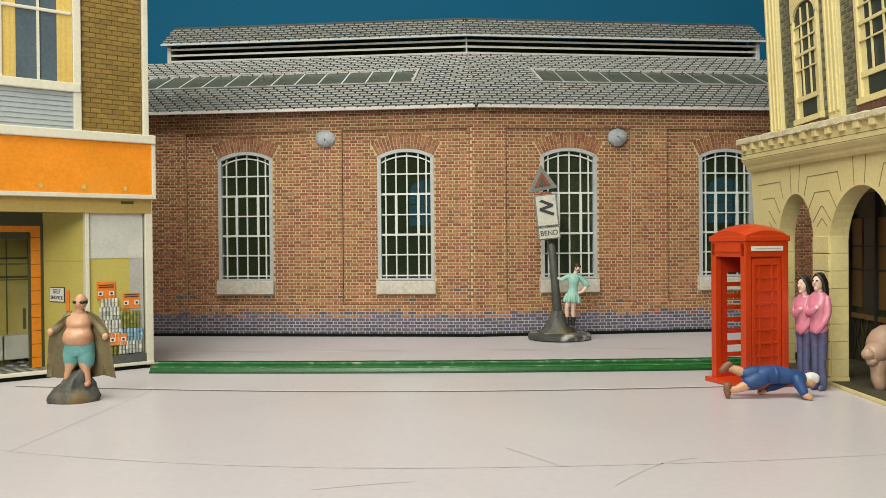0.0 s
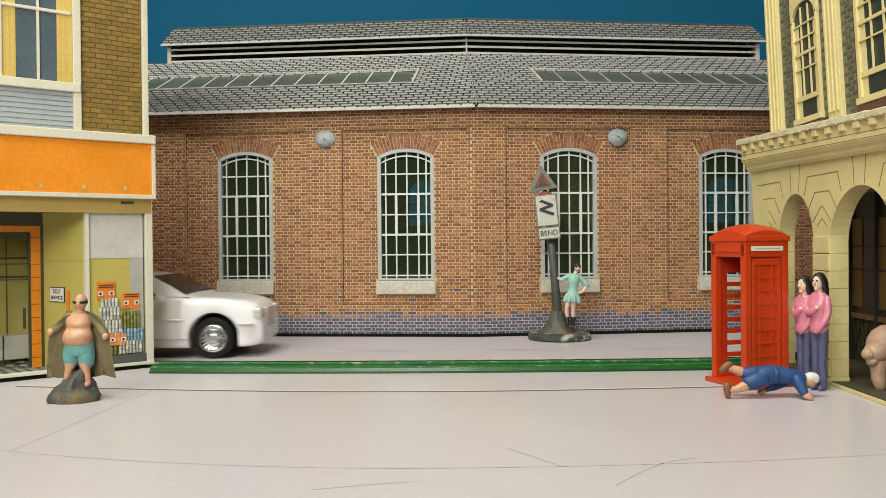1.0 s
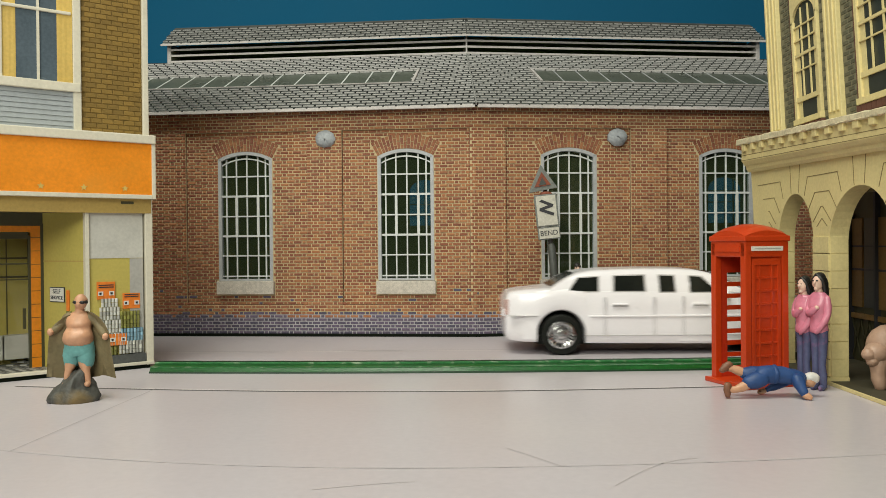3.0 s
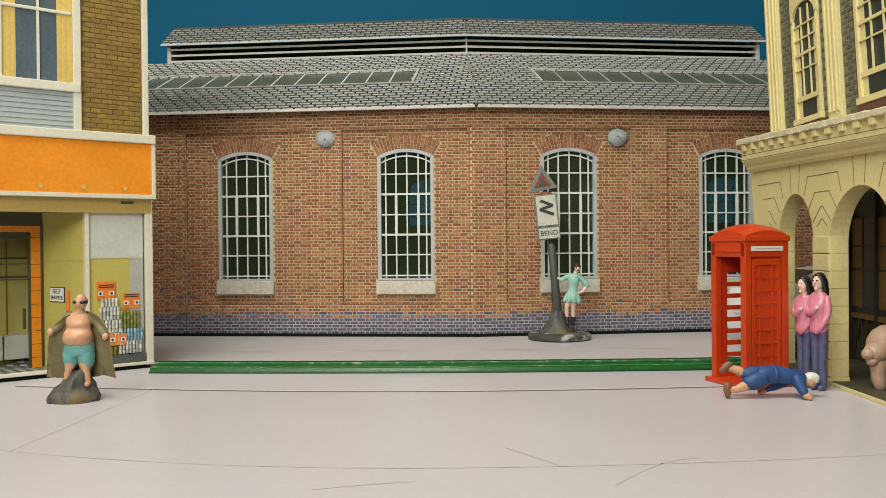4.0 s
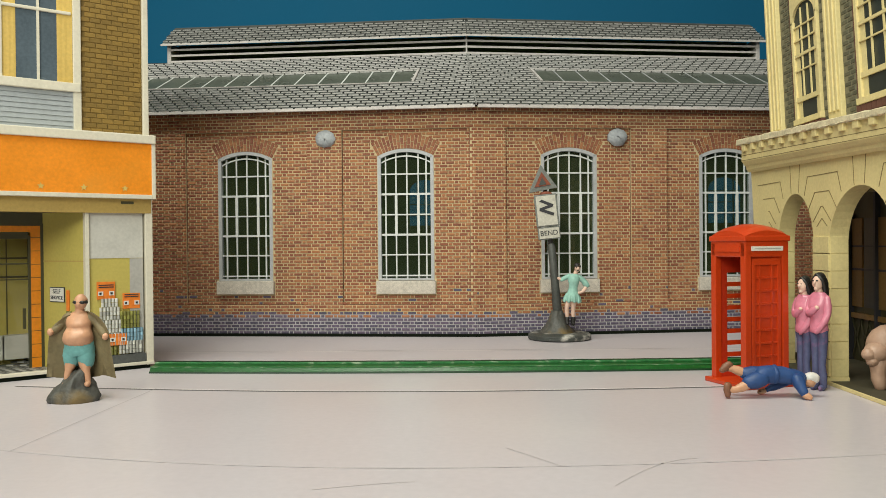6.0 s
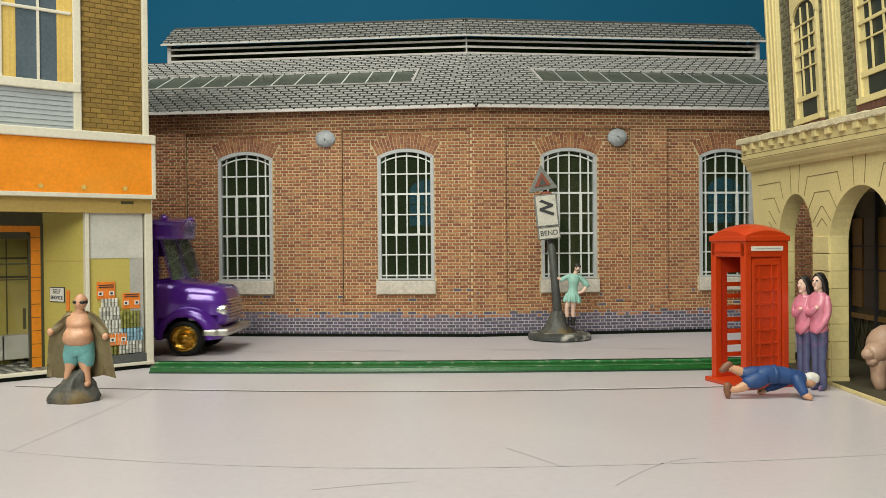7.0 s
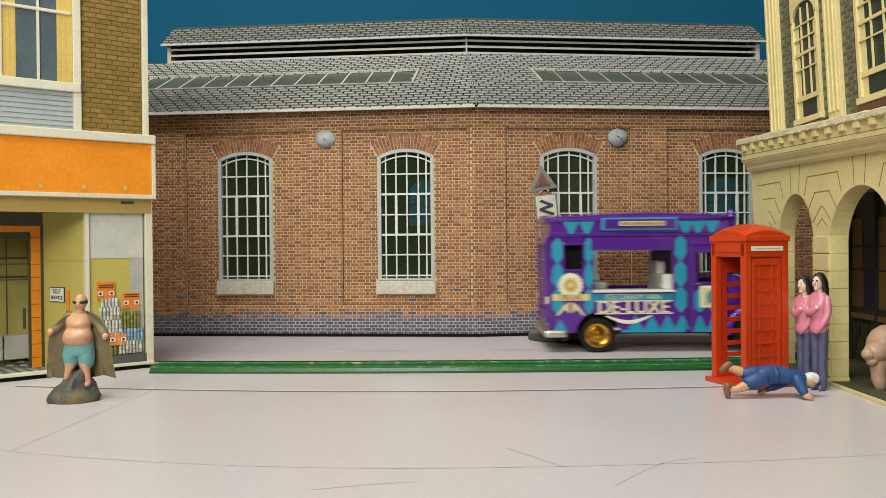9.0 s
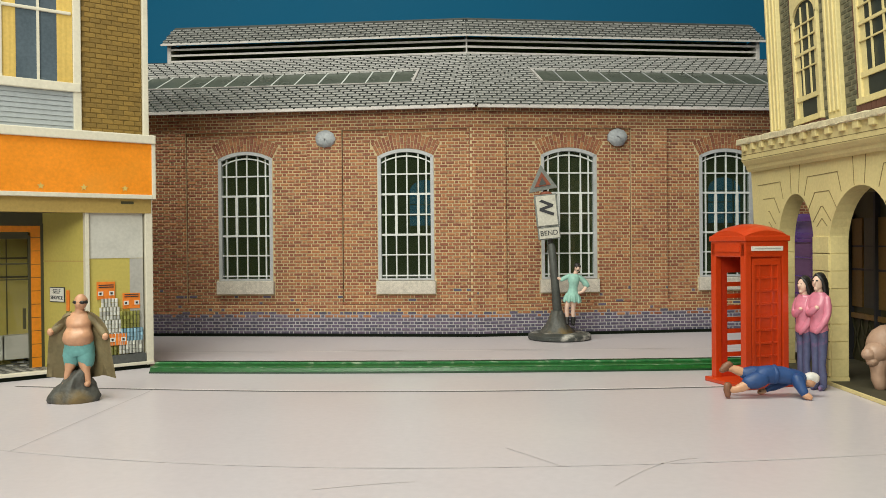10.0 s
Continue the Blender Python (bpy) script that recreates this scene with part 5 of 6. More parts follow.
def build_limo():
    car = thing("limousine", P(-30, 33.6, 0), "white stretch limousine model with dark windows and chrome wheels", "car")
    W = 4.3
    deck = [(-2.33, 2.35), (-2.2, 2.62), (-1.9, 2.72), (-0.7, 2.82), (0.5, 2.86), (7.6, 2.74), (8.2, 2.60), (9.3, 2.54), (10.1, 2.44), (10.6, 2.3), (10.86, 2.1), (10.98, 1.7)]
    low = [(-2.33, 0.74), (-2.2, 0.62), (-1.6, 0.56), (0.9, 0.5), (7.8, 0.44), (10.4, 0.48), (10.8, 0.55), (10.98, 0.75)]
    mid = W / 2

    def bottom(x):
        z = lerp(low, x)
        for c, r in ((0.0, 1.03), (9.0, 1.05)):
            if abs(x - c) < r:
                z = max(z, 0.86 + math.sqrt(r * r - (x - c) ** 2))
        return z
    xs = sorted({round(v, 3) for v in [-2.33, -2.28, -2.2, -2.0, -1.7, 10.3, 10.6, 10.8, 10.92, 10.98] + [-1.5 + 0.25 * i for i in range(48)]
                 + [c + r * math.cos(math.pi * k / 18) for c, r in ((0.0, 1.03), (9.0, 1.05)) for k in range(19)]
                 + [c + sg * (r + 0.004) for c, r in ((0.0, 1.03), (9.0, 1.05)) for sg in (-1, 1)]})
    secs = []
    for x in xs:
        zt, zb = lerp(deck, x), bottom(x)
        t = (x + 2.33) / 13.31 * 2 - 1
        pin = 0.05 + 0.42 * abs(t) ** 14 + 0.12 * abs(t) ** 3
        h = zt - zb
        half = [(pin + 0.14, 0.0), (pin + 0.05, 0.05), (pin + 0.01, 0.22), (pin, 0.45), (pin + 0.02, 0.66), (pin + 0.05, 0.84), (pin + 0.12, 0.93), (pin + 0.3, 0.985), (pin + 0.75, 1.0), (mid - 0.3, 1.012)]
        secs.append([(x, y, zb + h * k) for y, k in half] + [(x, W - y, zb + h * k) for y, k in half[::-1]])
    bm = bmesh.new()
    sweep(bm, secs)
    body = part("body", bm, M_WHITECAR, car, "glossy white car body", None, True, 32)
    # cabin
    roof = [(-0.55, 2.72), (-0.25, 2.94), (0.3, 3.27), (0.75, 3.46), (1.3, 3.56), (2.2, 3.61), (3.6, 3.64), (5.0, 3.62), (5.8, 3.57), (6.4, 3.44), (7.0, 3.14), (7.6, 2.8), (8.0, 2.58)]

    def flank(z):
        return 0.17 + max(0, z - 2.7) * 0.36
    secs = []
    for i in range(49):
        x = -0.55 + 8.55 * i / 48
        zt = lerp(roof, x)
        z0 = 2.6
        pts = []
        for k in (0.0, 0.35, 0.65, 0.86):
            z = z0 + (zt - z0) * k
            pts.append((flank(z), z))
        f = flank(zt)
        pts += [(f + 0.05, z0 + (zt - z0) * 0.95), (f + 0.2, z0 + (zt - z0) * 0.985), (f + 0.6, zt), (mid - 0.3, zt + 0.02)]
        secs.append([(x, y, z) for y, z in pts] + [(x, W - y, z) for y, z in pts[::-1]])
    bm = bmesh.new()
    sweep(bm, secs)
    part("cabin", bm, M_WHITECAR, car, "white car roof and pillars", None, True, 35)

    def side_glass(pts, s):
        bm = bmesh.new()
        prism(bm, pts, 0, 0.05, "xz", 0.012)
        for v in bm.verts:
            v.co.y += flank(v.co.z) - 0.025
            if s < 0:
                v.co.y = W - v.co.y
        bmesh.ops.recalc_face_normals(bm, faces=bm.faces[:])
        g = part("side_window", bm, M_CARGLASS, car, "dark tinted side window")
        bm = bmesh.new()
        c = (sum(p[0] for p in pts) / 4, sum(p[1] for p in pts) / 4)
        out = [(c[0] + (p[0] - c[0]) * 1.05 + math.copysign(0.04, p[0] - c[0]), c[1] + (p[1] - c[1]) * 1.06 + math.copysign(0.03, p[1] - c[1])) for p in pts]
        prism(bm, out, 0.005, 0.05, "xz", 0.01)
        for v in bm.verts:
            v.co.y += flank(v.co.z) - 0.02
            if s < 0:
                v.co.y = W - v.co.y
        bmesh.ops.recalc_face_normals(bm, faces=bm.faces[:])
        part("window_surround", bm, M_SEAMLINE, g)
    for s in (1, -1):
        side_glass([(0.32, 2.7), (0.74, 3.25), (1.6, 3.29), (1.56, 2.7)], s)
        side_glass([(2.24, 2.7), (2.28, 3.32), (3.54, 3.34), (3.54, 2.7)], s)
        side_glass([(4.18, 2.66), (4.18, 3.33), (4.8, 3.31), (4.82, 2.66)], s)
        side_glass([(5.46, 2.64), (5.46, 3.3), (5.95, 3.26), (6.62, 2.64)], s)
    # wind screen and rear screen on the slopes
    for x0, z0, x1, z1, nm in ((6.34, 3.46, 7.78, 2.7, "windscreen"), (-0.38, 2.88, 0.62, 3.46, "rear_screen")):
        bm = bmesh.new()
        nx, nz = (z0 - z1), (x1 - x0)
        ln = math.hypot(nx, nz)
        thick = 0.05 if nm == "windscreen" else 0.012
        nx, nz = nx / ln * thick, nz / ln * thick
        inset = 0.16 if nm == "windscreen" else 0.6
        ya, yb = flank(z0) + inset, flank(z1) + inset
        pts = [(x0, ya, z0), (x1, yb, z1), (x1, W - yb, z1), (x0, W - ya, z0)]
        vs = [bm.verts.new((x + nx, y, z + nz)) for x, y, z in pts] + [bm.verts.new((x - nx, y, z - nz)) for x, y, z in pts]
        for q in ((0, 1, 2, 3), (7, 6, 5, 4), (0, 4, 5, 1), (1, 5, 6, 2), (2, 6, 7, 3), (3, 7, 4, 0)):
            bm.faces.new([vs[i] for i in q])
        part(nm, bm, M_CARGLASS, car, "dark tinted glass")
    for s in (1, -1):
        def y(a, b):
            return (a, b) if s > 0 else (W - b, W - a)
        for x in (1.78, 1.87, 3.86, 3.95, 5.08, 5.16, 7.5, 7.6):
            plain("door_gap", (x, x + 0.014, *y(0.025, 0.14), 0.86, 2.45), M_SEAMLINE, body)
        plain("side_moulding", (1.2, 7.75, *y(0.0, 0.14), 1.6, 1.68), M_WHITECAR, body, "", 0.025)
        plain("sill_line", (1.0, 7.95, *y(0.03, 0.14), 0.82, 0.845), M_SEAMLINE, body)
        for x in (2.15, 5.55):
            plain("door_handle", (x, x + 0.65, *y(-0.03, 0.12), 2.1, 2.17), M_WHITECAR, body, "", 0.025)
            plain("handle_shade", (x, x + 0.65, *y(0.03, 0.14), 2.05, 2.09), M_SEAMLINE, body)
        bm = bmesh.new()
        ball(bm, (6.85, -0.16 if s > 0 else W + 0.16, 2.58), 0.24, 0.2, 0.18)
        part("wing_mirror", bm, M_WHITECAR, car, "white wing mirror", None, True)
        plain("headlight", (10.5, 10.97, *y(0.4, 1.1), 1.62, 2.1), M_LENS, car, "pale clear headlight", 0.08)
        plain("tail_light", (-2.36, -2.2, *y(0.5, 0.85), 1.7, 2.35), M_TAIL, car, "pale pink tail light", 0.02)
        plain("bumper_gap", (9.98, 10.75, *y(0.05, 0.3), 1.43, 1.455), M_SEAMLINE, body)
        plain("bumper_gap", (-2.2, -1.0, *y(0.07, 0.3), 1.66, 1.685), M_SEAMLINE, body)
    plate = plain("number_plate", (-2.4, -2.3, 1.55, 2.75, 1.55, 1.85), M_WHITECAR, car, "white plate with plain grey bars", 0.02)
    for i in range(5):
        plain("print_bar", (-2.41, -2.39, 1.66 + i * 0.2, 1.78 + i * 0.2, 1.62, 1.78), M_SEAMLINE, plate)
    plain("grille", (10.6, 11.0, 1.4, 2.9, 1.2, 2.05), M_LENS, car, "chrome grille", 0.04)
    plain("underbody", (-1.0, 10.0, 0.6, W - 0.4, 0.42, 0.9), M_UNDER, car)
    for x in (0.0, 9.0):
        plain("wheel_housing", (x - 1.06, x + 1.06, 0.72, W - 0.72, 0.6, 2.0), M_UNDER, car, "black wheel housing")
    wheels = [add_wheel(car, x, yy, 0.86, 0.585, M_CHROME, yy < 2) for x in (0.0, 9.0) for yy in (0.36, W - 0.36)]
    return car, wheels


# ---- purple ice-cream van ----
def build_van():
    van = thing("ice_cream_van", P(-40, 34.25, 0), "purple ice-cream van model with teal diamonds and gold wheels", "van")
    W = 4.0

    def panel(name, y0, y1, openings, label=""):
        """A flank cut by its openings and wheel arches."""
        xs = sorted({-2.0, 5.55} | {v for o in openings for v in o[:2]})
        bm = bmesh.new()
        for a, b in zip(xs, xs[1:]):
            zs = [0.86]
            for o in openings:
                if o[0] <= a and b <= o[1]:
                    zs += [o[2], o[3]]
            zs.append(5.1)
            for z0, z1 in zip(zs[::2], zs[1::2]):
                if z0 < 1 and abs(a + b) < 12 and a < 1.0 and b > -1.0:
                    # wheel arch
                    k = 16
                    c0, c1 = max(a, -0.98), min(b, 0.98)
                    arc = [(c0 + (c1 - c0) * i / k, max(0.86, 0.76 + math.sqrt(max(0.96 - (c0 + (c1 - c0) * i / k) ** 2, 0)))) for i in range(k + 1)]
                    prism(bm, ([(a, 0.86)] if a < c0 - 0.01 else []) + arc + ([(b, 0.86)] if b > c1 + 0.01 else []) + [(b, z1), (a, z1)], y0, y1, "xz")
                else:
                    box(bm, a, b, y0, y1, z0, z1)
        bmesh.ops.remove_doubles(bm, verts=bm.verts[:], dist=0.0005)
        return part(name, bm, M_PURPLE, van, label)
    near = panel("side_panel", 0.0, 0.14, [(-1.44, -0.66, 3.62, 4.64), (-0.2, 3.24, 2.68, 4.42), (4.24, 5.28, 3.02, 4.28)], "glossy purple van flank with serving hatch")
    far = panel("side_panel", W - 0.14, W, [(0.0, 3.24, 2.68, 4.42), (4.24, 5.28, 3.02, 4.28)])
    plain("rear_panel", (-2.13, -2.0, 0.0, W, 0.86, 5.1), M_PURPLE, van, "", 0.06)
    back = van.children[-1]
    plain("rear_door", (-2.15, -2.11, 0.75, W - 0.75, 1.35, 4.75), M_LILAC, back, "dull lilac rear door")
    for y0, y1, z0, z1 in ((0.6, 0.78, 1.25, 4.85), (W - 0.78, W - 0.6, 1.25, 4.85), (0.78, W - 0.78, 4.68, 4.85), (0.78, W - 0.78, 1.25, 1.4)):
        plain("door_frame", (-2.22, -2.11, y0, y1, z0, z1), M_PURPLE, back, "", 0.03)
    for z in (2.3, 3.1, 3.95):
        plain("door_rib", (-2.19, -2.13, 0.8, W - 0.8, z, z + 0.09), M_PURPLE, back, "", 0.02)
    plain("rear_slot", (-2.17, -2.12, 1.1, W - 1.1, 1.78, 1.88), M_UNDER, back, "dark slot")
    for y0 in (0.2, W - 0.45):
        plain("tail_light", (-2.21, -2.11, y0, y0 + 0.25, 2.1, 2.42), M_CREAMP, back, "small cream tail light", 0.04)
        plain("roof_vent", (-2.2, -2.11, y0, y0 + 0.25, 4.72, 5.0), M_PURPLE, back, "", 0.03)
    plain("floor_pan", (-2.0, 7.9, 0.2, W - 0.2, 0.8, 0.95), M_UNDER, van)
    # roof with its upturned ends and the fascia below
    bm = bmesh.new()
    secs = []
    for x, top, pin in ((-2.26, 5.7, 0.12), (-2.2, 5.88, 0.0), (-1.8, 5.91, -0.1), (0, 5.98, -0.1), (2, 6.04, -0.1), (4, 6.0, -0.1), (5.4, 5.93, -0.1), (5.84, 5.92, 0.02), (6.1, 5.9, 0.4), (6.3, 5.86, 0.9), (6.38, 5.76, 1.3)):
        half = [(pin + 0.12, 5.62), (pin + 0.02, 5.7), (pin, 5.82), (pin + 0.1, top - 0.06), (pin + 0.5, top), (W / 2 - 0.2, top + 0.1)]
        secs.append([(x, y, z) for y, z in half] + [(x, W - y, z) for y, z in half[::-1]])
    sweep(bm, secs)
    roof = part("roof", bm, M_PURPLE, van, "glossy purple curved roof", None, True, 50)
    bm = bmesh.new()
    sweep(bm, [[(x, p, 5.06), (x, p - 0.03, 5.2), (x, p, 5.72), (x, W - p, 5.72), (x, W - p + 0.03, 5.2), (x, W - p, 5.06)] for x, p in ((-2.06, 0.12), (-1.97, 0.0), (5.6, 0.0), (5.85, 0.1), (6.08, 0.45), (6.25, 0.95), (6.32, 1.3))])
    fas = part("roof_fascia", bm, M_PURPLE, van)
    plain("gutter", (-2.12, 5.7, -0.06, W + 0.06, 5.02, 5.1), M_PURPLE, fas, "", 0.02)
    plain("awning_box", (-0.3, 3.3, -0.08, 0.05, 4.42, 4.95), M_PURPLE, near, "folded purple awning box", 0.04)
    plain("hatch_trim", (-0.28, 3.3, -0.05, 0.05, 4.4, 4.46), M_TEAL, near)
    for yy in (0.25, W - 0.25):
        bm = bmesh.new()
        lathe(bm, [(5.66, 0.16), (5.74, 0.22), (5.9, 0.2), (6.08, 0.14), (6.16, 0.02)], (5.8, yy, 0), "z", 16)
        part("roof_lamp", bm, M_PURPLE, van, "purple roof corner lamp", None, True)
    # roof sign
    sign = plain("roof_sign", (0.15, 3.4, -0.12, 0.02, 5.26, 5.82), M_TEAL, van, "teal framed roof sign with gold print", 0.05)
    plain("sign_face", (0.26, 3.29, -0.14, -0.1, 5.35, 5.74), M_PURPLE, sign)
    plain("print_plate", (0.9, 2.85, -0.16, -0.13, 5.46, 5.66), M_GOLDP, sign)
    for i in range(12):
        plain("print_bar", (0.98 + i * 0.155, 1.08 + i * 0.155, -0.17, -0.155, 5.5, 5.62), M_BROWN, sign)
    # teal diamonds
    def shape(pts, parent=near, m=M_TEAL, y0=-0.012, nm="diamond"):
        bm = bmesh.new()
        prism(bm, pts, y0, 0.01, "xz")
        return part(nm, bm, m, parent)
    def dia(x, z, rx, rz):
        shape([(x - rx, z - rz * 0.5), (x - rx, z + rz * 0.5), (x - rx * 0.16, z + rz), (x + rx * 0.16, z + rz), (x + rx, z + rz * 0.5), (x + rx, z - rz * 0.5), (x + rx * 0.16, z - rz), (x - rx * 0.16, z - rz)])
    for x in (-1.74, -0.4):
        for z in (4.42, 3.34, 2.22):
            dia(x, z, 0.24 if x < -1 else 0.19, 0.55)
    for z in (4.5, 3.38, 2.28):
        dia(3.54, z, 0.25, 0.555)
    for x in (4.36, 4.96):
        dia(x, 2.22, 0.28, 0.5)
        shape([(x - 0.29, 0.98), (x + 0.29, 0.98), (x, 1.62)], nm="triangle")
    for x in (1.6, 2.3, 2.98, 3.6):
        shape([(x - 0.34, 0.98), (x + 0.34, 0.98), (x, 1.62)], nm="triangle")
    shape([(-1.98, 0.9), (-1.3, 0.9), (-1.64, 1.45)], nm="triangle")
    for x in (-1.15, -0.48, 3.75, 4.3, 4.88):
        shape([(x - 0.33, 5.66), (x + 0.33, 5.66), (x + 0.08, 5.14), (x - 0.08, 5.14)], fas, y0=-0.05, nm="triangle")
    for a, b in ((1.0, 3.72), (4.05, 5.2)):
        plain("teal_line", (a, b, -0.02, 0.01, 0.87, 0.99), M_TEAL, near)
    for x, z0, z1 in ((3.8, 0.95, 5.0), (5.42, 1.9, 5.0)):
        plain("door_gap", (x, x + 0.045, -0.012, 0.01, z0, z1), M_UNDER, near)
    # window surrounds
    def surround(a, b, z0, z1, m, t=0.09):
        for x0, x1, c0, c1 in ((a - t, a, z0 - t, z1 + t), (b, b + t, z0 - t, z1 + t), (a, b, z1, z1 + t), (a, b, z0 - t, z0)):
            plain("window_trim", (x0, x1, -0.045, 0.14, c0, c1), m, near, "", 0.02)
    surround(-1.44, -0.66, 3.62, 4.64, M_PURPLE)
    surround(4.24, 5.28, 3.02, 4.28, M_PURPLE)
    # cab door: a raised purple edge with its handle
    for x0, x1, z0, z1 in ((4.02, 4.12, 0.95, 4.7), (5.36, 5.42, 0.95, 4.7), (4.02, 5.42, 4.62, 4.72)):
        plain("door_edge", (x0, x1, -0.05, 0.02, z0, z1), M_PURPLE, near, "", 0.02)
    plain("door_handle", (4.16, 4.4, -0.09, -0.02, 2.9, 2.97), M_CHROME, near, "small chrome door handle", 0.015)
    # black box added inside, behind the small side window
    plain("rear_cabinet", (-1.98, -0.5, 0.5, W - 0.3, 0.95, 5.0), M_UNDER, van)
    # counter and inside fittings
    plain("serving_counter", (-0.25, 3.28, -0.16, 1.3, 2.6, 2.69), M_VANIN, van, "white serving counter", 0.03)
    plain("freezer", (2.95, 3.3, 1.6, 3.3, 0.95, 3.9), M_VANIN, van, "white soft-ice cabinet", 0.08)
    plain("freezer", (2.9, 3.3, 0.4, 1.6, 2.69, 3.35), M_VANIN, van, "white soft-ice cabinet", 0.06)
    plain("cab_seat", (4.0, 4.4, 0.5, 3.5, 1.0, 3.0), M_VANIN, van, "pale cab seat", 0.1)
    plain("partition", (-0.4, -0.25, 0.2, W - 0.2, 0.95, 5.0), M_UNDER, van)
    plain("inner_shelf", (-0.2, 0.7, 1.6, 3.4, 0.95, 3.0), M_VANIN, van, "pale grey inner cabinet", 0.1)
    plain("inner_floor", (-0.3, 3.3, 0.2, W - 0.2, 0.95, 1.05), M_VANIN, van)
    # cab front, split screen, cowl, bonnet
    for yy in (0.0, W - 0.2):
        bm = bmesh.new()
        prism(bm, [(5.66, 5.08), (5.74, 5.08), (6.2, 3.3), (6.12, 3.3)], yy + 0.06, yy + 0.16, "xz", 0.02)
        part("screen_pillar", bm, M_PURPLE, van)
    bm = bmesh.new()
    prism(bm, [(5.7, 5.02), (5.78, 5.02), (6.24, 3.3), (6.16, 3.3)], 0.1, W - 0.1, "xz")
    pn = part("windscreen", bm, M_SCREEN, van, "clear split windscreen")
    pn.visible_shadow = False
    bm = bmesh.new()
    prism(bm, [(5.69, 5.02), (5.8, 5.02), (6.27, 3.3), (6.15, 3.3)], W / 2 - 0.06, W / 2 + 0.06, "xz")
    part("screen_bar", bm, M_PURPLE, van)
    bm = bmesh.new()
    secs = []
    for x, top, bot, pin in ((5.4, 3.34, 0.95, 0.02), (5.9, 3.36, 0.95, 0.02), (6.25, 3.3, 1.0, 0.08), (6.5, 3.16, 1.0, 0.32), (6.9, 3.13, 1.1, 0.4), (7.5, 3.06, 1.15, 0.46), (8.0, 2.98, 1.2, 0.5), (8.22, 2.82, 1.25, 0.6), (8.34, 2.4, 1.4, 0.8)):
        h = top - bot
        half = [(pin + 0.5, bot), (pin + 0.1, bot + 0.1), (pin + 0.02, bot + h * 0.3), (pin, bot + h * 0.55), (pin + 0.03, bot + h * 0.75), (pin + 0.18, bot + h * 0.9), (pin + 0.45, bot + h * 0.975), (W / 2 - 0.2, top)]
        if x < 8.19 and 5.7 < x < 7.8:
            half[0], half[1] = (pin + 0.9, max(bot, 1.7)), (pin + 0.3, max(bot + 0.1, 1.75))
        secs.append([(x, y, z) for y, z in half] + [(x, W - y, z) for y, z in half[::-1]])
    sweep(bm, secs)
    part("bonnet", bm, M_PURPLE, van, "rounded glossy purple bonnet", None, True, 45)
    for s in (1, -1):
        bm = bmesh.new()
        secs = []
        for k in range(17):
            a = math.pi * (-0.08 + 1.1 * k / 16)
            c, sn = math.cos(a), math.sin(a)
            ring = []
            for r, y in ((0.92, 0.02), (1.06, -0.02), (1.22, 0.06), (1.36, 0.3), (1.4, 0.8), (0.95, 0.85)):
                ring.append((6.66 + r * c * (1.08 if c > 0 else 1.0), y if s > 0 else W - y, max(0.78 + r * sn, 0.7)))
            secs.append(ring)
        sweep(bm, secs)
        part("front_wing", bm, M_PURPLE, van, "", None, True, 60)
        y0 = 0.62 if s > 0 else W - 0.62
        bm = bmesh.new()
        lathe(bm, [(8.0, 0.24), (8.28, 0.26), (8.35, 0.22), (8.38, 0.001)], (0, y0 + 0.12 * s, 1.95), "x", 20)
        part("headlight", bm, M_CHROME, van, "round chrome headlight", None, True)
    for i in range(7):
        plain("grille_bar", (8.2, 8.4, 1.05, W - 1.05, 1.5 + i * 0.14, 1.56 + i * 0.14), M_CHROME, van)
    plain("front_bumper", (8.1, 8.55, 0.05, W - 0.05, 0.86, 1.16), M_BUMPER, van, "chrome front bumper", 0.08)
    plain("bumper_end", (7.55, 8.1, -0.02, 0.25, 0.86, 1.16), M_BUMPER, van, "", 0.08)
    plain("rear_bumper", (-2.3, -1.35, -0.08, W + 0.08, 0.66, 1.0), M_BUMPER, van, "dull chrome rear bumper", 0.13)
    plain("wheel_box", (-0.9, 0.9, 0.7, W - 0.7, 0.5, 1.8), M_UNDER, van)
    # badge and lettering
    bm = bmesh.new()
    k = 40
    prism(bm, [(-1.19 + (0.55 if i % 2 else 0.49) * math.cos(i * 2 * math.pi / k), 2.93 + (0.55 if i % 2 else 0.49) * math.sin(i * 2 * math.pi / k)) for i in range(k)], -0.02, 0.01, "xz")
    badge = part("badge", bm, M_CREAMP, van, "round scalloped cream badge")
    for r, m, y in ((0.33, M_GOLDP, -0.028), (0.24, M_TAN, -0.036), (0.12, M_GOLDP, -0.044)):
        bm = bmesh.new()
        disc(bm, (-1.19, 0, 2.93), r, y, 0, "y", 28)
        part("badge_ring", bm, m, badge)
    plain("ribbon", (-1.98, -0.38, -0.03, 0.01, 2.26, 2.54), M_GOLDP, badge, "gold ribbon")
    text_mesh("lettering", "DELUXE", 0.26, M_BROWN, badge, P(-1.19, -0.04, 2.4))
    for sg in (-1, 1):
        bm = bmesh.new()
        prism(bm, [(-1.19 + sg * 0.05, 2.2), (-1.19 + sg * 0.3, 2.05), (-1.19 + sg * 0.62, 1.62), (-1.19 + sg * 0.52, 1.62), (-1.19 + sg * 0.25, 1.88), (-1.19 + sg * 0.05, 1.7)], -0.018, 0.01, "xz")
        part("flourish", bm, M_GOLDP, badge)
    name = plain("lettering_board", (-0.18, 3.22, -0.014, 0.01, 2.26, 2.54), M_TEAL, van, "cream and gold painted lettering")
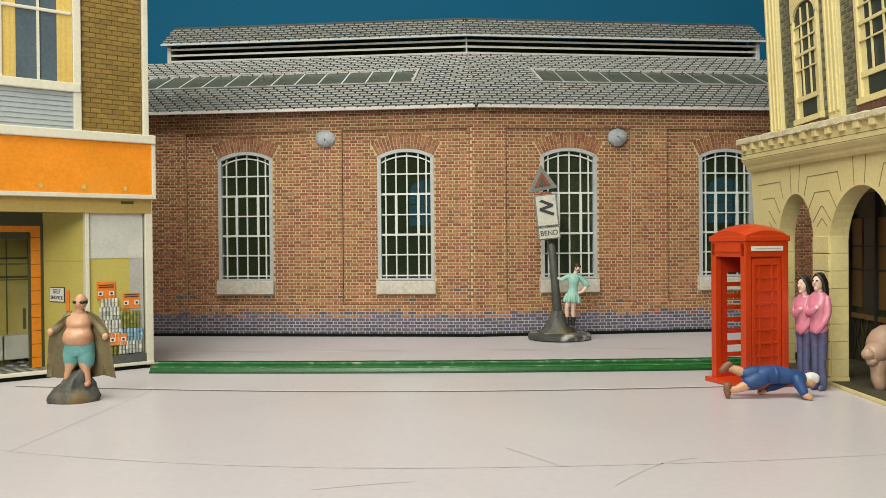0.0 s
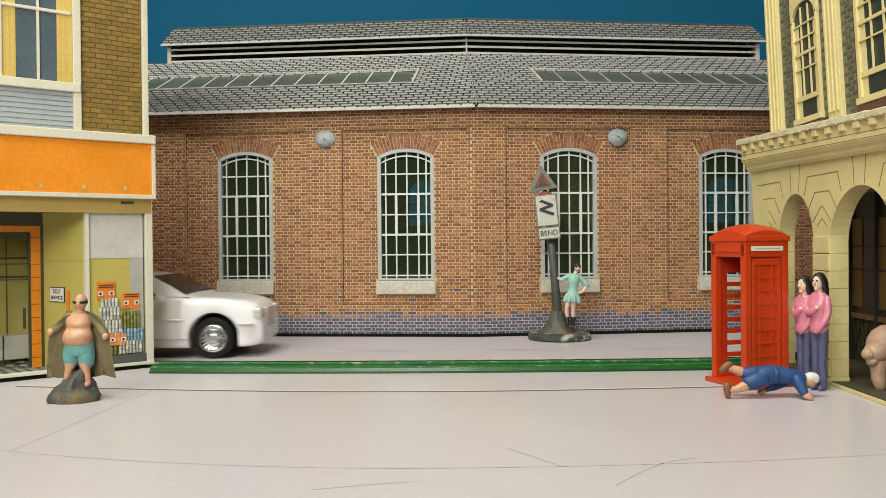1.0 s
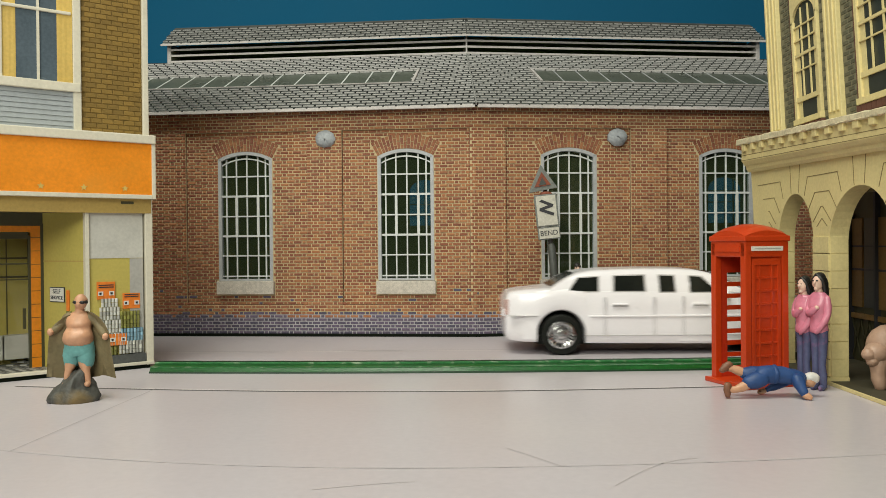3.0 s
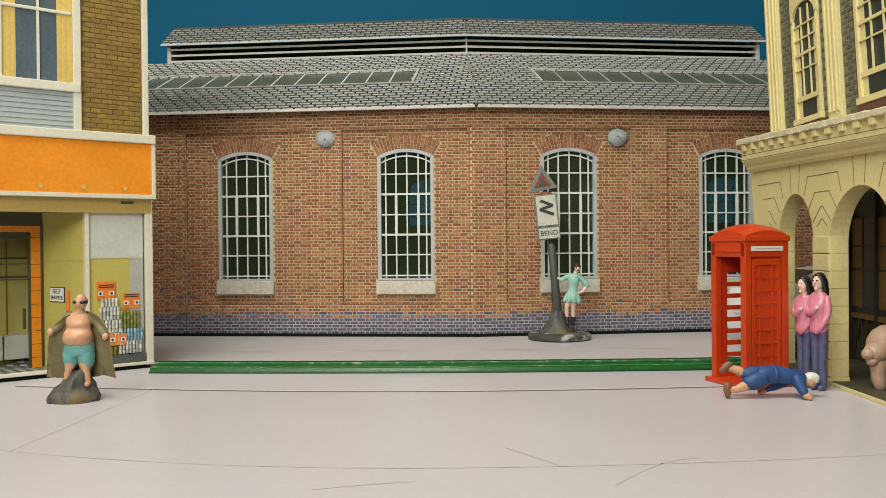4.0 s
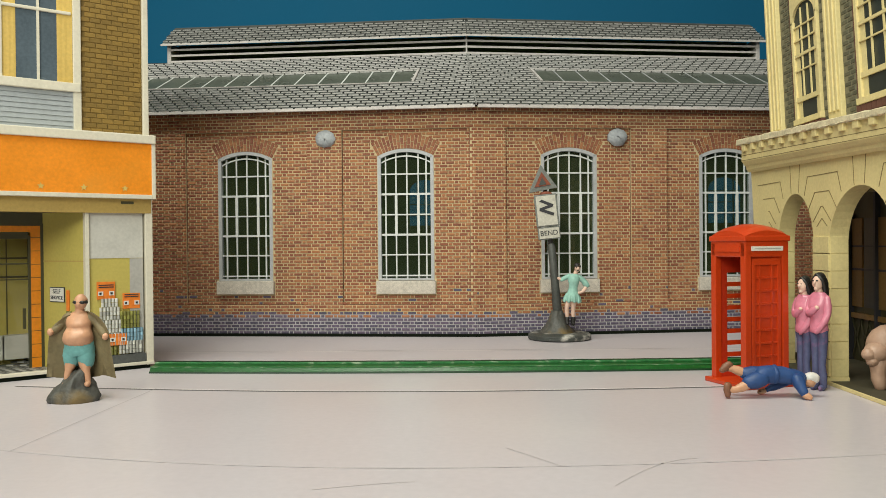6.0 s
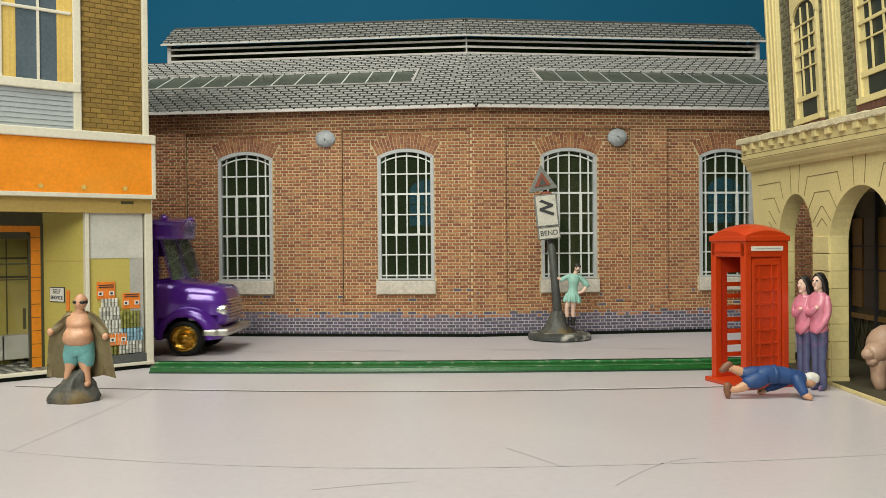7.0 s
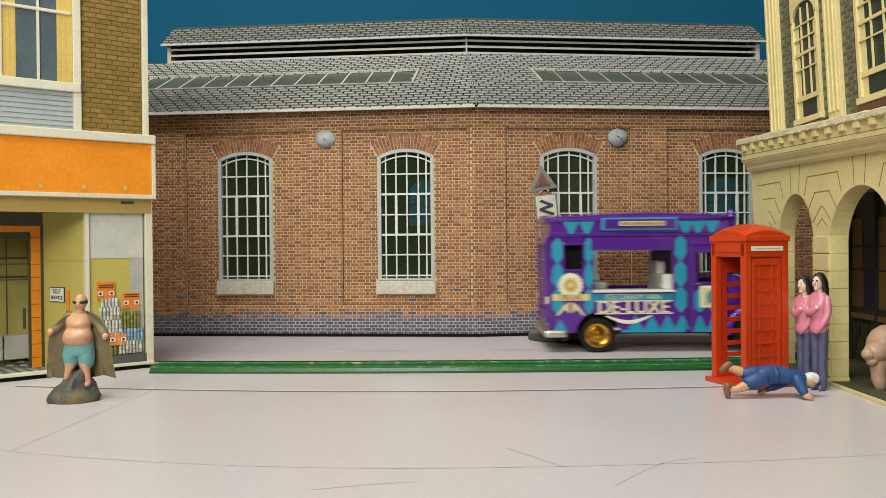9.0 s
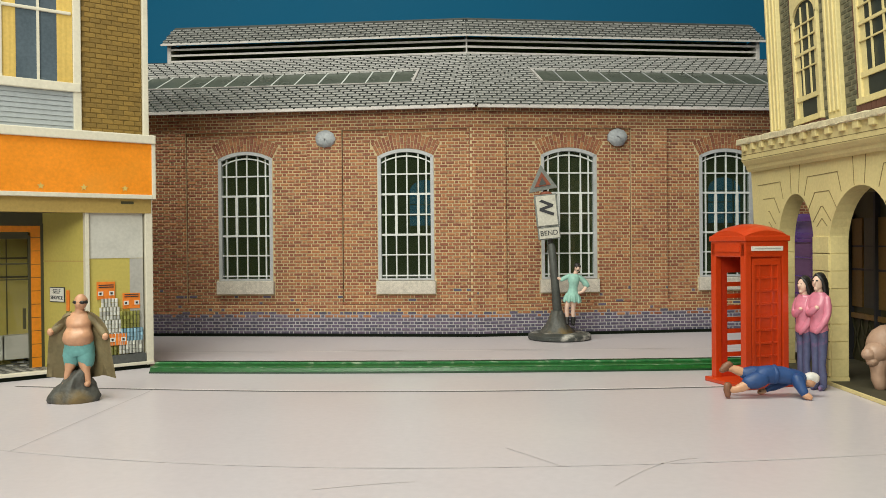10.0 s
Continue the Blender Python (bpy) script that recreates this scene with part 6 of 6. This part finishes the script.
    text_mesh("lettering", "ICE CREAM VAN", 0.33, M_CREAMP, name, P(1.5, -0.03, 2.4))
    t = text_mesh("lettering", "DE-LUXE", 0.78, M_GOLDP, name, P(1.53, -0.016, 1.92))
    t = text_mesh("lettering", "DE-LUXE", 0.78, M_CREAMP, name, P(1.49, -0.03, 1.95))
    for z in (1.66, 2.2):
        plain("letter_line", (-0.12, 3.2, -0.015, 0.01, z, z + 0.05), M_CREAMP, name)
    k = 14
    out = [(0.3 + 2.0 * i / k, 1.58 - 0.34 * math.sin(math.pi * i / k)) for i in range(k + 1)]
    inn = [(0.4 + 1.8 * i / k, 1.6 - 0.2 * math.sin(math.pi * i / k)) for i in range(k + 1)]
    bm = bmesh.new()
    prism(bm, out + inn[::-1], -0.02, 0.01, "xz")
    part("swash", bm, M_CREAMP, name)
    st = plain("sticker", (4.36, 5.2, -0.03, 0.01, 1.92, 2.86), M_CREAMP, van, "white framed sticker with plain gold panel", 0.01)
    plain("sticker_face", (4.46, 5.1, -0.04, 0.0, 2.02, 2.76), M_GOLDP, st)
    bm = bmesh.new()
    prism(bm, [(4.68, 2.1), (4.86, 2.1), (4.96, 2.45), (4.84, 2.68), (4.7, 2.62), (4.64, 2.4)], -0.05, 0.0, "xz")
    part("sticker_mark", bm, M_TEAL, st)
    wheels = [add_wheel(van, x, yy, 0.76, 0.55, M_BRASS, yy < 2, 0) for x in (0.0, 6.66) for yy in (0.36, W - 0.36)]
    return van, wheels


LIMO, LIMO_WHEELS = build_limo()
VAN, VAN_WHEELS = build_van()


# ---- painted figures ----
def hand_made(bm, amount=0.022, scale=7.0):
    """Softens a figure and gives it the uneven skin of a small hand-painted casting."""
    bmesh.ops.subdivide_edges(bm, edges=bm.edges[:], cuts=1, use_grid_fill=True, smooth=0.6)
    bm.normal_update()
    for v in bm.verts:
        v.co += v.normal * (noise.noise(v.co * scale) * amount + noise.noise(v.co * scale * 2.6) * amount * 0.5)


def build_man():
    bm = bmesh.new()
    rng = random.Random(2)
    SK, CO, SH, RO, BL = range(5)
    loft(bm, [((-0.2, 0, 0.0), 0.76, 0.6, (0, 0, 1)), ((-0.2, 0, 0.22), 0.74, 0.6, (0, 0, 1)), ((-0.12, 0, 0.5), 0.52, 0.45, (0, 0, 1)), ((-0.04, 0.02, 0.8), 0.3, 0.3, (0, 0, 1)), ((0.02, 0.05, 1.0), 0.12, 0.15, (0, 0, 1))], 16, RO)
    for v in bm.verts:
        if v.co.z > 0.05:
            v.co += Vector((rng.uniform(-0.1, 0.1), rng.uniform(-0.09, 0.09), rng.uniform(-0.07, 0.07)))
    limb(bm, [(-0.36, -0.1, 0.6), (-0.3, -0.08, 0.95), (-0.2, 0, 1.35)], [0.085, 0.12, 0.2], SK)
    limb(bm, [(0.3, -0.1, 0.6), (0.22, -0.08, 0.95), (0.16, 0, 1.35)], [0.085, 0.12, 0.2], SK)
    limb(bm, [(-0.36, -0.22, 0.55), (-0.36, -0.08, 0.56)], [0.08, 0.09], SK)
    limb(bm, [(0.32, -0.22, 0.55), (0.3, -0.08, 0.56)], [0.08, 0.09], SK)
    limb(bm, [(-0.25, 0, 1.2), (-0.2, 0, 1.6)], [0.22, 0.25], SH)
    limb(bm, [(0.22, 0, 1.2), (0.18, 0, 1.6)], [0.22, 0.25], SH)
    loft(bm, [((0, 0, 1.42), 0.42, 0.3, (0, 0, 1)), ((0, 0, 1.75), 0.44, 0.34, (0, 0, 1)), ((0, 0, 1.85), 0.42, 0.34, (0, 0, 1))], 18, SH)
    loft(bm, [((0, -0.02, 1.72), 0.36, 0.3, (0, 0, 1)), ((0, -0.08, 1.9), 0.44, 0.4, (0, 0, 1)), ((0, -0.08, 2.1), 0.43, 0.4, (0, 0, 1)), ((0, -0.02, 2.28), 0.36, 0.27, (0, 0, 1)), ((0, -0.02, 2.36), 0.38, 0.3, (0, 0, 1)), ((0, 0, 2.52), 0.38, 0.27, (0, 0, 1)), ((0, 0.02, 2.68), 0.32, 0.2, (0, 0, 1)), ((0.02, 0.02, 2.78), 0.14, 0.13, (0, 0, 1)), ((0.02, 0, 2.9), 0.12, 0.12, (0, 0, 1))], 18, SK)
    ball(bm, (0.08, -0.04, 3.07), 0.19, 0.21, 0.25, SK)
    ball(bm, (0.1, -0.24, 3.0), 0.04, 0.05, 0.05, SK)
    for s in (-1, 1):
        ball(bm, (0.09 + s * 0.09, -0.2, 3.07), 0.085, 0.05, 0.05, BL)
    box(bm, -0.11, 0.28, -0.16, 0.0, 3.05, 3.09, 0, BL)
    # arms holding the coat open
    for s, hx, hz in ((-1, -0.78, 2.18), (1, 0.84, 2.02)):
        limb(bm, [(s * 0.32, 0.05, 2.6), (s * 0.52, 0.1, 2.42), (hx, -0.1, hz)], [0.15, 0.14, 0.1], CO)
        ball(bm, (hx * 1.04, -0.16, hz - 0.02), 0.1, 0.09, 0.11, SK)
    rows = ((2.74, 0.3, 0.12), (2.52, 0.66, 0.14), (2.1, 0.92, 0.18), (1.5, 0.98, 0.24), (0.72, 1.08, 0.3))
    grid = []
    for z, hw, back in rows:
        line = []
        for i in range(13):
            t = -1 + 2 * i / 12
            wob = 0.03 * math.sin(i * 2.1 + z * 3)
            line.append(bm.verts.new((t * hw + 0.04, back + 0.05 - 0.35 * abs(t) ** 1.6 + wob, z + (0.06 * t if z > 1 else 0.04 * math.cos(i * 1.3)))))
        grid.append(line)
    sheet = [bm.faces.new((p[i], p[i + 1], q[i + 1], q[i])) for p, q in zip(grid, grid[1:]) for i in range(12)]
    for f in sheet:
        f.material_index = CO
    bmesh.ops.solidify(bm, geom=sheet, thickness=0.05)
    for f in bm.faces:
        if f.material_index > 4:
            f.material_index = CO
    hand_made(bm)
    solid("figurine", bm, [M_SKIN, M_COAT, M_SHORTS, M_ROCK, M_BLACKP], P(-11.3, 24.5, 0), "painted bald man figurine holding his coat open, on rock", "figurine", smooth=True, angle=60)


def build_sign():
    post = thing("sign_post", P(5.72, 39.1, 0), "leaning worn road sign post on a round dark base", "road sign")
    bm = bmesh.new()
    rng = random.Random(4)
    lathe(bm, [(0, 1.45), (0.06, 1.55), (0.22, 1.55), (0.3, 1.46), (0.34, 1.3)], axis="z", n=30)
    part("base", bm, M_BASE, post, "round chipped dark base", None, True)
    bm = bmesh.new()
    lathe(bm, [(0.25, 1.0), (0.42, 0.78), (0.72, 0.5), (1.05, 0.36), (1.4, 0.27)], axis="z", n=18)
    for v in bm.verts:
        v.co += Vector((rng.uniform(-0.08, 0.08), rng.uniform(-0.08, 0.08), rng.uniform(-0.03, 0.03)))
    part("mound", bm, M_ROCK, post, "dark earth mound", P(-0.1, 0, 0), True, 70)
    bm = bmesh.new()
    limb(bm, [(-0.05, 0, 0.9), (-0.2, 0, 2.8), (-0.36, 0, 4.6)], [0.24, 0.2, 0.19], 0, 14)
    part("pole", bm, M_POLE, post, "thick dark grey pole", None, True)
    bm = bmesh.new()
    limb(bm, [(-0.38, 0.02, 4.5), (-0.46, 0.02, 5.6), (-0.72, 0.02, 8.0)], [0.13, 0.12, 0.1], 0, 12)
    part("upper_pole", bm, M_BLACKP, post, "", None, True)
    tilt = 5.5
    at = P(-0.5, -0.18, 5.2, 0, -tilt, 0)
    pl = plain("sign_plate", (-0.56, 0.56, -0.05, 0.05, 0.35, 1.95), M_PLATEGREY, post, "worn cream bend sign plate", 0.03, at)
    plain("plate_face", (-0.48, 0.48, -0.08, 0.0, 0.42, 1.88), M_PLATE, pl)
    bm = bmesh.new()
    prism(bm, [(-0.34, 1.62), (-0.2, 1.7), (0.36, 1.42), (0.3, 1.3), (-0.12, 1.2), (0.36, 1.0), (0.3, 0.86), (-0.36, 1.16), (-0.34, 1.28), (0.08, 1.4)], -0.1, -0.05, "xz")
    part("bend_mark", bm, M_INK, pl, "black zigzag bend mark")
    lp = plain("lower_plate", (-0.54, 0.56, -0.05, 0.05, -0.28, 0.33), M_PLATEGREY, post, "small worn name plate", 0.03, at)
    plain("plate_face", (-0.48, 0.5, -0.08, 0.0, -0.22, 0.28), M_PLATE, lp)
    text_mesh("lettering", "BEND", 0.34, M_INK, lp, P(0, -0.09, 0.03))
    tri = P(-0.78, -0.16, 7.28, 0, -7, 0)
    bm = bmesh.new()
    prism(bm, [(-0.72, 0), (0.74, 0.1), (0.05, 1.32)], -0.06, 0.06, "xz", 0.03)
    tp = part("triangle_plate", bm, M_PLATEGREY, post, "grey triangular warning plate with red centre", tri)
    bm = bmesh.new()
    prism(bm, [(-0.4, 0.24), (0.42, 0.28), (0.04, 0.95)], -0.1, 0, "xz")
    part("red_centre", bm, M_RUST, tp)
    bm = bmesh.new()
    prism(bm, [(-0.18, 0.3), (0.2, 0.33), (0.03, 0.7)], -0.115, -0.05, "xz")
    part("inner_centre", bm, M_POLE, tp)
    bm = bmesh.new()
    ball(bm, (-0.62, -0.1, 7.18), 0.3, 0.1, 0.12)
    part("bracket", bm, M_RUST, post, "rusty bracket", None, True)


def build_girl():
    bm = bmesh.new()
    SK, DR, BL, HA = range(4)
    for x0, x1, x2, s in ((-0.2, -0.26, -0.12, 0), (0.12, 0.06, 0.1, 1)):
        limb(bm, [(x0, 0.0, 0.62), (x1, -0.04, 1.12), (x2, 0, 1.75)], [0.075, 0.105, 0.15], SK)
        limb(bm, [(x0, -0.2, 0.32), (x0, -0.02, 0.36), (x0, 0.0, 0.62)], [0.08, 0.11, 0.11], BL)
    loft(bm, [((0, 0, 1.5), 0.42, 0.3, (0, 0, 1)), ((0, 0, 1.85), 0.33, 0.26, (0, 0, 1)), ((0.02, 0, 2.2), 0.22, 0.2, (0, 0, 1)), ((0.02, -0.02, 2.55), 0.3, 0.26, (0, 0, 1)), ((0.02, 0, 2.8), 0.3, 0.19, (0, 0, 1)), ((0.05, 0, 2.9), 0.16, 0.14, (0, 0, 1))], 16, DR)
    limb(bm, [(0.08, 0, 2.85), (0.12, 0, 3.05)], [0.1, 0.1], SK)
    ball(bm, (0.17, -0.05, 3.2), 0.15, 0.17, 0.2, SK)
    ball(bm, (0.17, 0.05, 3.3), 0.18, 0.18, 0.17, HA)
    ball(bm, (0.2, 0.14, 3.2), 0.12, 0.12, 0.2, HA)
    ball(bm, (0.17, -0.22, 3.18), 0.035, 0.04, 0.04, SK)
    limb(bm, [(0.06, -0.14, 3.31), (0.17, -0.19, 3.34), (0.29, -0.13, 3.3)], [0.05, 0.06, 0.05], HA)
    for s in (-1, 1):
        ball(bm, (0.17 + s * 0.065, -0.205, 3.23), 0.03, 0.02, 0.018, HA)
    ball(bm, (0.17, -0.2, 3.09), 0.045, 0.02, 0.015, HA)
    for i in range(9):
        a = math.pi * 2 * i / 9
        limb(bm, [(0.3 * math.cos(a), 0.22 * math.sin(a), 1.85), (0.43 * math.cos(a), 0.32 * math.sin(a), 1.48)], [0.05, 0.075], DR)
    limb(bm, [(0.26, 0, 2.78), (0.55, 0.02, 2.55), (0.72, 0.0, 2.35)], [0.12, 0.14, 0.14], DR)
    limb(bm, [(0.7, 0, 2.3), (0.5, -0.05, 2.0), (0.18, -0.1, 1.9)], [0.08, 0.075, 0.07], SK)
    limb(bm, [(-0.22, 0, 2.78), (-0.45, 0.02, 2.65), (-0.62, 0.02, 2.55)], [0.12, 0.12, 0.1], DR)
    limb(bm, [(-0.62, 0.02, 2.55), (-0.78, 0.02, 2.62)], [0.07, 0.07], SK)
    bmesh.ops.scale(bm, vec=(0.93, 0.93, 0.94), verts=bm.verts[:])
    hand_made(bm)
    solid("figurine", bm, [M_FACE, M_MINT, M_BLACKP, M_BLACKP], P(6.14, 38.35, 0.52, 0, 4, 0), "painted woman figurine in mint dress leaning on the sign", "figurine", smooth=True, angle=60)


def build_ladies():
    for x, y, k, turn in ((11.72, 25.7, 0.985, 62), (11.97, 25.2, 1.02, 56)):
        bm = bmesh.new()
        SK, PI, JE, HA = range(4)
        for s in (-1, 1):
            limb(bm, [(s * 0.13 + 0.03, 0, 0.15), (s * 0.13, -0.03, 0.8), (s * 0.14, 0, 1.6), (s * 0.12, 0, 1.95)], [0.12, 0.13, 0.17, 0.2], JE)
            limb(bm, [(s * 0.14, -0.22, 0.07), (s * 0.14, 0.02, 0.09)], [0.07, 0.1], JE)
        loft(bm, [((0, 0, 1.8), 0.3, 0.26, (0, 0, 1)), ((0, 0, 1.96), 0.32, 0.27, (0, 0, 1)), ((0, 0, 2.25), 0.3, 0.25, (0, 0, 1)), ((-0.02, -0.05, 2.6), 0.33, 0.28, (0, 0, 1)), ((0, 0, 2.9), 0.33, 0.2, (0, 0, 1)), ((0, 0, 3.06), 0.2, 0.16, (0, 0, 1))], 16, PI)
        limb(bm, [(-0.29, 0, 2.86), (-0.36, -0.08, 2.5), (-0.22, -0.27, 2.4), (0.08, -0.32, 2.56)], [0.12, 0.12, 0.11, 0.09], PI)
        limb(bm, [(0.3, 0, 2.86), (0.36, -0.06, 2.4), (0.2, -0.25, 1.98), (0.06, -0.3, 1.82)], [0.12, 0.12, 0.1, 0.07], PI)
        ball(bm, (0.12, -0.35, 2.6), 0.08, 0.06, 0.06, SK)
        limb(bm, [(0, 0, 2.95), (0, -0.03, 3.15)], [0.13, 0.12], SK)
        ball(bm, (0, -0.08, 3.36), 0.17, 0.18, 0.25, SK)
        limb(bm, [(0, -0.25, 3.42), (0, -0.29, 3.34)], [0.025, 0.04], SK)
        ball(bm, (0, -0.17, 3.17), 0.08, 0.08, 0.07, SK)
        for s in (-1, 1):
            ball(bm, (s * 0.07, -0.235, 3.42), 0.035, 0.025, 0.02, HA)
            limb(bm, [(0, -0.13, 3.6), (s * 0.15, -0.08, 3.46), (s * 0.19, 0.02, 3.25), (s * 0.19, 0.1, 2.98)], [0.06, 0.075, 0.075, 0.05], HA)
        ball(bm, (0.01, 0.05, 3.45), 0.21, 0.23, 0.24, HA)
        loft(bm, [((0.02, 0.12, 3.5), 0.2, 0.17, (0, 0, 1)), ((0.03, 0.2, 3.2), 0.2, 0.13, (0, 0.2, 1)), ((0.05, 0.26, 2.9), 0.17, 0.1, (0, 0.2, 1)), ((0.06, 0.3, 2.6), 0.05, 0.05, (0, 0.2, 1))], 12, HA)
        bmesh.ops.scale(bm, vec=(k * 0.86, k * 0.86, k), verts=bm.verts[:])
        hand_made(bm)
        solid("figurine", bm, [M_FACE, M_PINK, M_JEANS, M_BLACKP], P(x, y, 0.004, 0, 0, -turn), "painted woman figurine in pink top and jeans, arms folded", "figurine", "pair of women", smooth=True, angle=60)


def build_press_up():
    bm = bmesh.new()
    SK, NA, SH, WH = range(4)
    # x from the feet to the head
    loft(bm, [((0.75, 0, 0.62), 0.26, 0.24, (1, 0, 0.1)), ((1.1, 0, 0.72), 0.3, 0.3, (1, 0, 0.1)), ((1.45, 0, 0.72), 0.27, 0.28, (1, 0, 0)), ((1.85, 0, 0.66), 0.3, 0.27, (1, 0, -0.1)), ((2.2, 0, 0.6), 0.26, 0.22, (1, 0, -0.1)), ((2.35, 0, 0.58), 0.14, 0.12, (1, 0, -0.1))], 16, NA)
    limb(bm, [(0.95, -0.12, 0.62), (0.5, -0.16, 0.5)], [0.25, 0.21], NA)
    limb(bm, [(0.95, 0.14, 0.72), (0.5, 0.18, 0.74)], [0.25, 0.2], NA)
    limb(bm, [(0.5, -0.16, 0.46), (0.1, -0.18, 0.28), (-0.12, -0.18, 0.26)], [0.15, 0.11, 0.09], SK)
    limb(bm, [(0.5, 0.18, 0.74), (0.1, 0.2, 0.9), (-0.05, 0.2, 0.95)], [0.15, 0.11, 0.09], SK)
    limb(bm, [(-0.17, -0.18, 0.42), (-0.17, -0.18, 0.1)], [0.12, 0.09], SH, 10, 0.8)
    limb(bm, [(0.02, 0.2, 1.04), (-0.22, 0.2, 0.86)], [0.13, 0.1], SH, 10, 0.8)
    limb(bm, [(2.0, -0.28, 0.62), (2.06, -0.42, 0.36), (2.1, -0.5, 0.2)], [0.2, 0.16, 0.13], NA)
    limb(bm, [(2.1, -0.52, 0.16), (2.26, -0.62, 0.07)], [0.09, 0.08], SK)
    limb(bm, [(2.0, 0.28, 0.62), (1.7, 0.4, 0.34), (1.3, 0.4, 0.16)], [0.2, 0.14, 0.1], NA)
    limb(bm, [(1.2, 0.4, 0.12), (1.05, 0.4, 0.08)], [0.09, 0.08], SK)
    loft(bm, [((1.3, 0, 0.73), 0.285, 0.29, (1, 0, 0)), ((1.34, 0, 0.73), 0.31, 0.31, (1, 0, 0)), ((1.4, 0, 0.73), 0.31, 0.31, (1, 0, 0)), ((1.44, 0, 0.72), 0.285, 0.29, (1, 0, 0))], 16, NA)
    ball(bm, (2.5, -0.05, 0.5), 0.18, 0.17, 0.2, SK)
    ball(bm, (2.55, -0.02, 0.6), 0.24, 0.21, 0.2, WH)
    bmesh.ops.scale(bm, vec=(0.96, 0.9, 0.93), verts=bm.verts[:])
    hand_made(bm)
    solid("figurine", bm, [M_SKIN, M_NAVY, M_SHOE, M_WHITEP], P(8.75, 24.1, 0.02, 0, 0, 0), "painted man figurine in blue doing a press-up on the board", "figurine", smooth=True, angle=60)


def build_doll():
    bm = bmesh.new()
    ball(bm, (0.66, 0.1, 1.32), 0.66, 0.55, 0.66)
    ball(bm, (0.2, -0.1, 1.12), 0.42, 0.36, 0.34)
    ball(bm, (-0.12, -0.2, 1.1), 0.22, 0.2, 0.2)
    ball(bm, (0.0, -0.2, 0.88), 0.2, 0.2, 0.16)
    limb(bm, [(0.3, -0.1, 0.85), (0.2, -0.15, 0.5), (0.24, -0.2, 0.12)], [0.3, 0.22, 0.2])
    limb(bm, [(0.8, 0, 0.8), (0.78, 0, 0.4), (0.76, -0.1, 0.14)], [0.36, 0.28, 0.2])
    limb(bm, [(0.75, -0.3, 1.5), (1.0, -0.4, 1.1)], [0.24, 0.18])
    hand_made(bm)
    solid("figurine", bm, M_PINKSKIN, P(13.4, 24.9, 0.1), "plain pinkish rounded figurine on the passage floor", "figurine", smooth=True, angle=60)


build_man()
build_sign()
build_girl()
build_ladies()
build_press_up()
build_doll()


# ---- what moves: both vehicles drive along the street from west to east ----
def drive(car, wheels, stops, y, radius, base, yaw):
    """stops: (seconds, rear axle along x in cm); the wheels roll with the way gone."""
    rows = []
    n = int(10.0 / 0.1 + 0.5)

    def place(t):
        pts = stops
        for i in range(len(pts) - 1):
            if t <= pts[i + 1][0]:
                break
        (t0, x0), (t1, x1) = pts[i], pts[i + 1]

        def slope(k):
            a, b = max(k - 1, 0), min(k + 1, len(pts) - 1)
            return (pts[b][1] - pts[a][1]) / (pts[b][0] - pts[a][0])
        h = t1 - t0
        s = (t - t0) / h
        m0, m1 = slope(i) * h, slope(i + 1) * h
        return (2 * s ** 3 - 3 * s * s + 1) * x0 + (s ** 3 - 2 * s * s + s) * m0 + (3 * s * s - 2 * s ** 3) * x1 + (s ** 3 - s * s) * m1
    for i in range(n + 1):
        t = i * 0.1
        rows.append((t, place(t)))
    walk(car, [(t, P(x, y, 0, 0, 0, yaw)) for t, x in rows])
    for w, (wx, wy) in zip(wheels, base):
        walk(w, [(t, P(wx, wy, radius, 0, math.degrees((x - rows[0][1]) / radius), 0)) for t, x in rows])


def motions():
    k = 33.3 / 1400
    limo = [(t, (u - 784) * k - 9.0) for t, u in ((0.0, -75), (0.5, 143), (0.7, 241), (0.9, 331), (1.0, 375), (1.5, 620), (2.0, 885), (2.5, 1130), (2.7, 1227), (3.3, 1514), (3.8, 1736), (4.0, 1815), (4.5, 1980), (5.0, 2080), (5.5, 2120), (6.0, 2125), (10.0, 2125))]
    drive(LIMO, LIMO_WHEELS, limo, 33.3, 0.86, [(x, y) for x in (0.0, 9.0) for y in (0.36, 3.94)], -0.6)
    k = 34.05 / 1400
    van = [(t, (u - 784) * k - 6.66) for t, u in ((0.0, -240), (5.0, -240), (5.5, -225), (6.0, -110), (6.5, 110), (6.8, 236), (7.0, 323), (7.5, 564), (8.0, 816), (8.5, 1078), (9.0, 1332), (9.4, 1541), (9.7, 1692), (10.0, 1815))]
    drive(VAN, VAN_WHEELS, van, 34.05, 0.76, [(x, y) for x in (0.0, 6.66) for y in (0.36, 3.64)], -0.6)


motions()
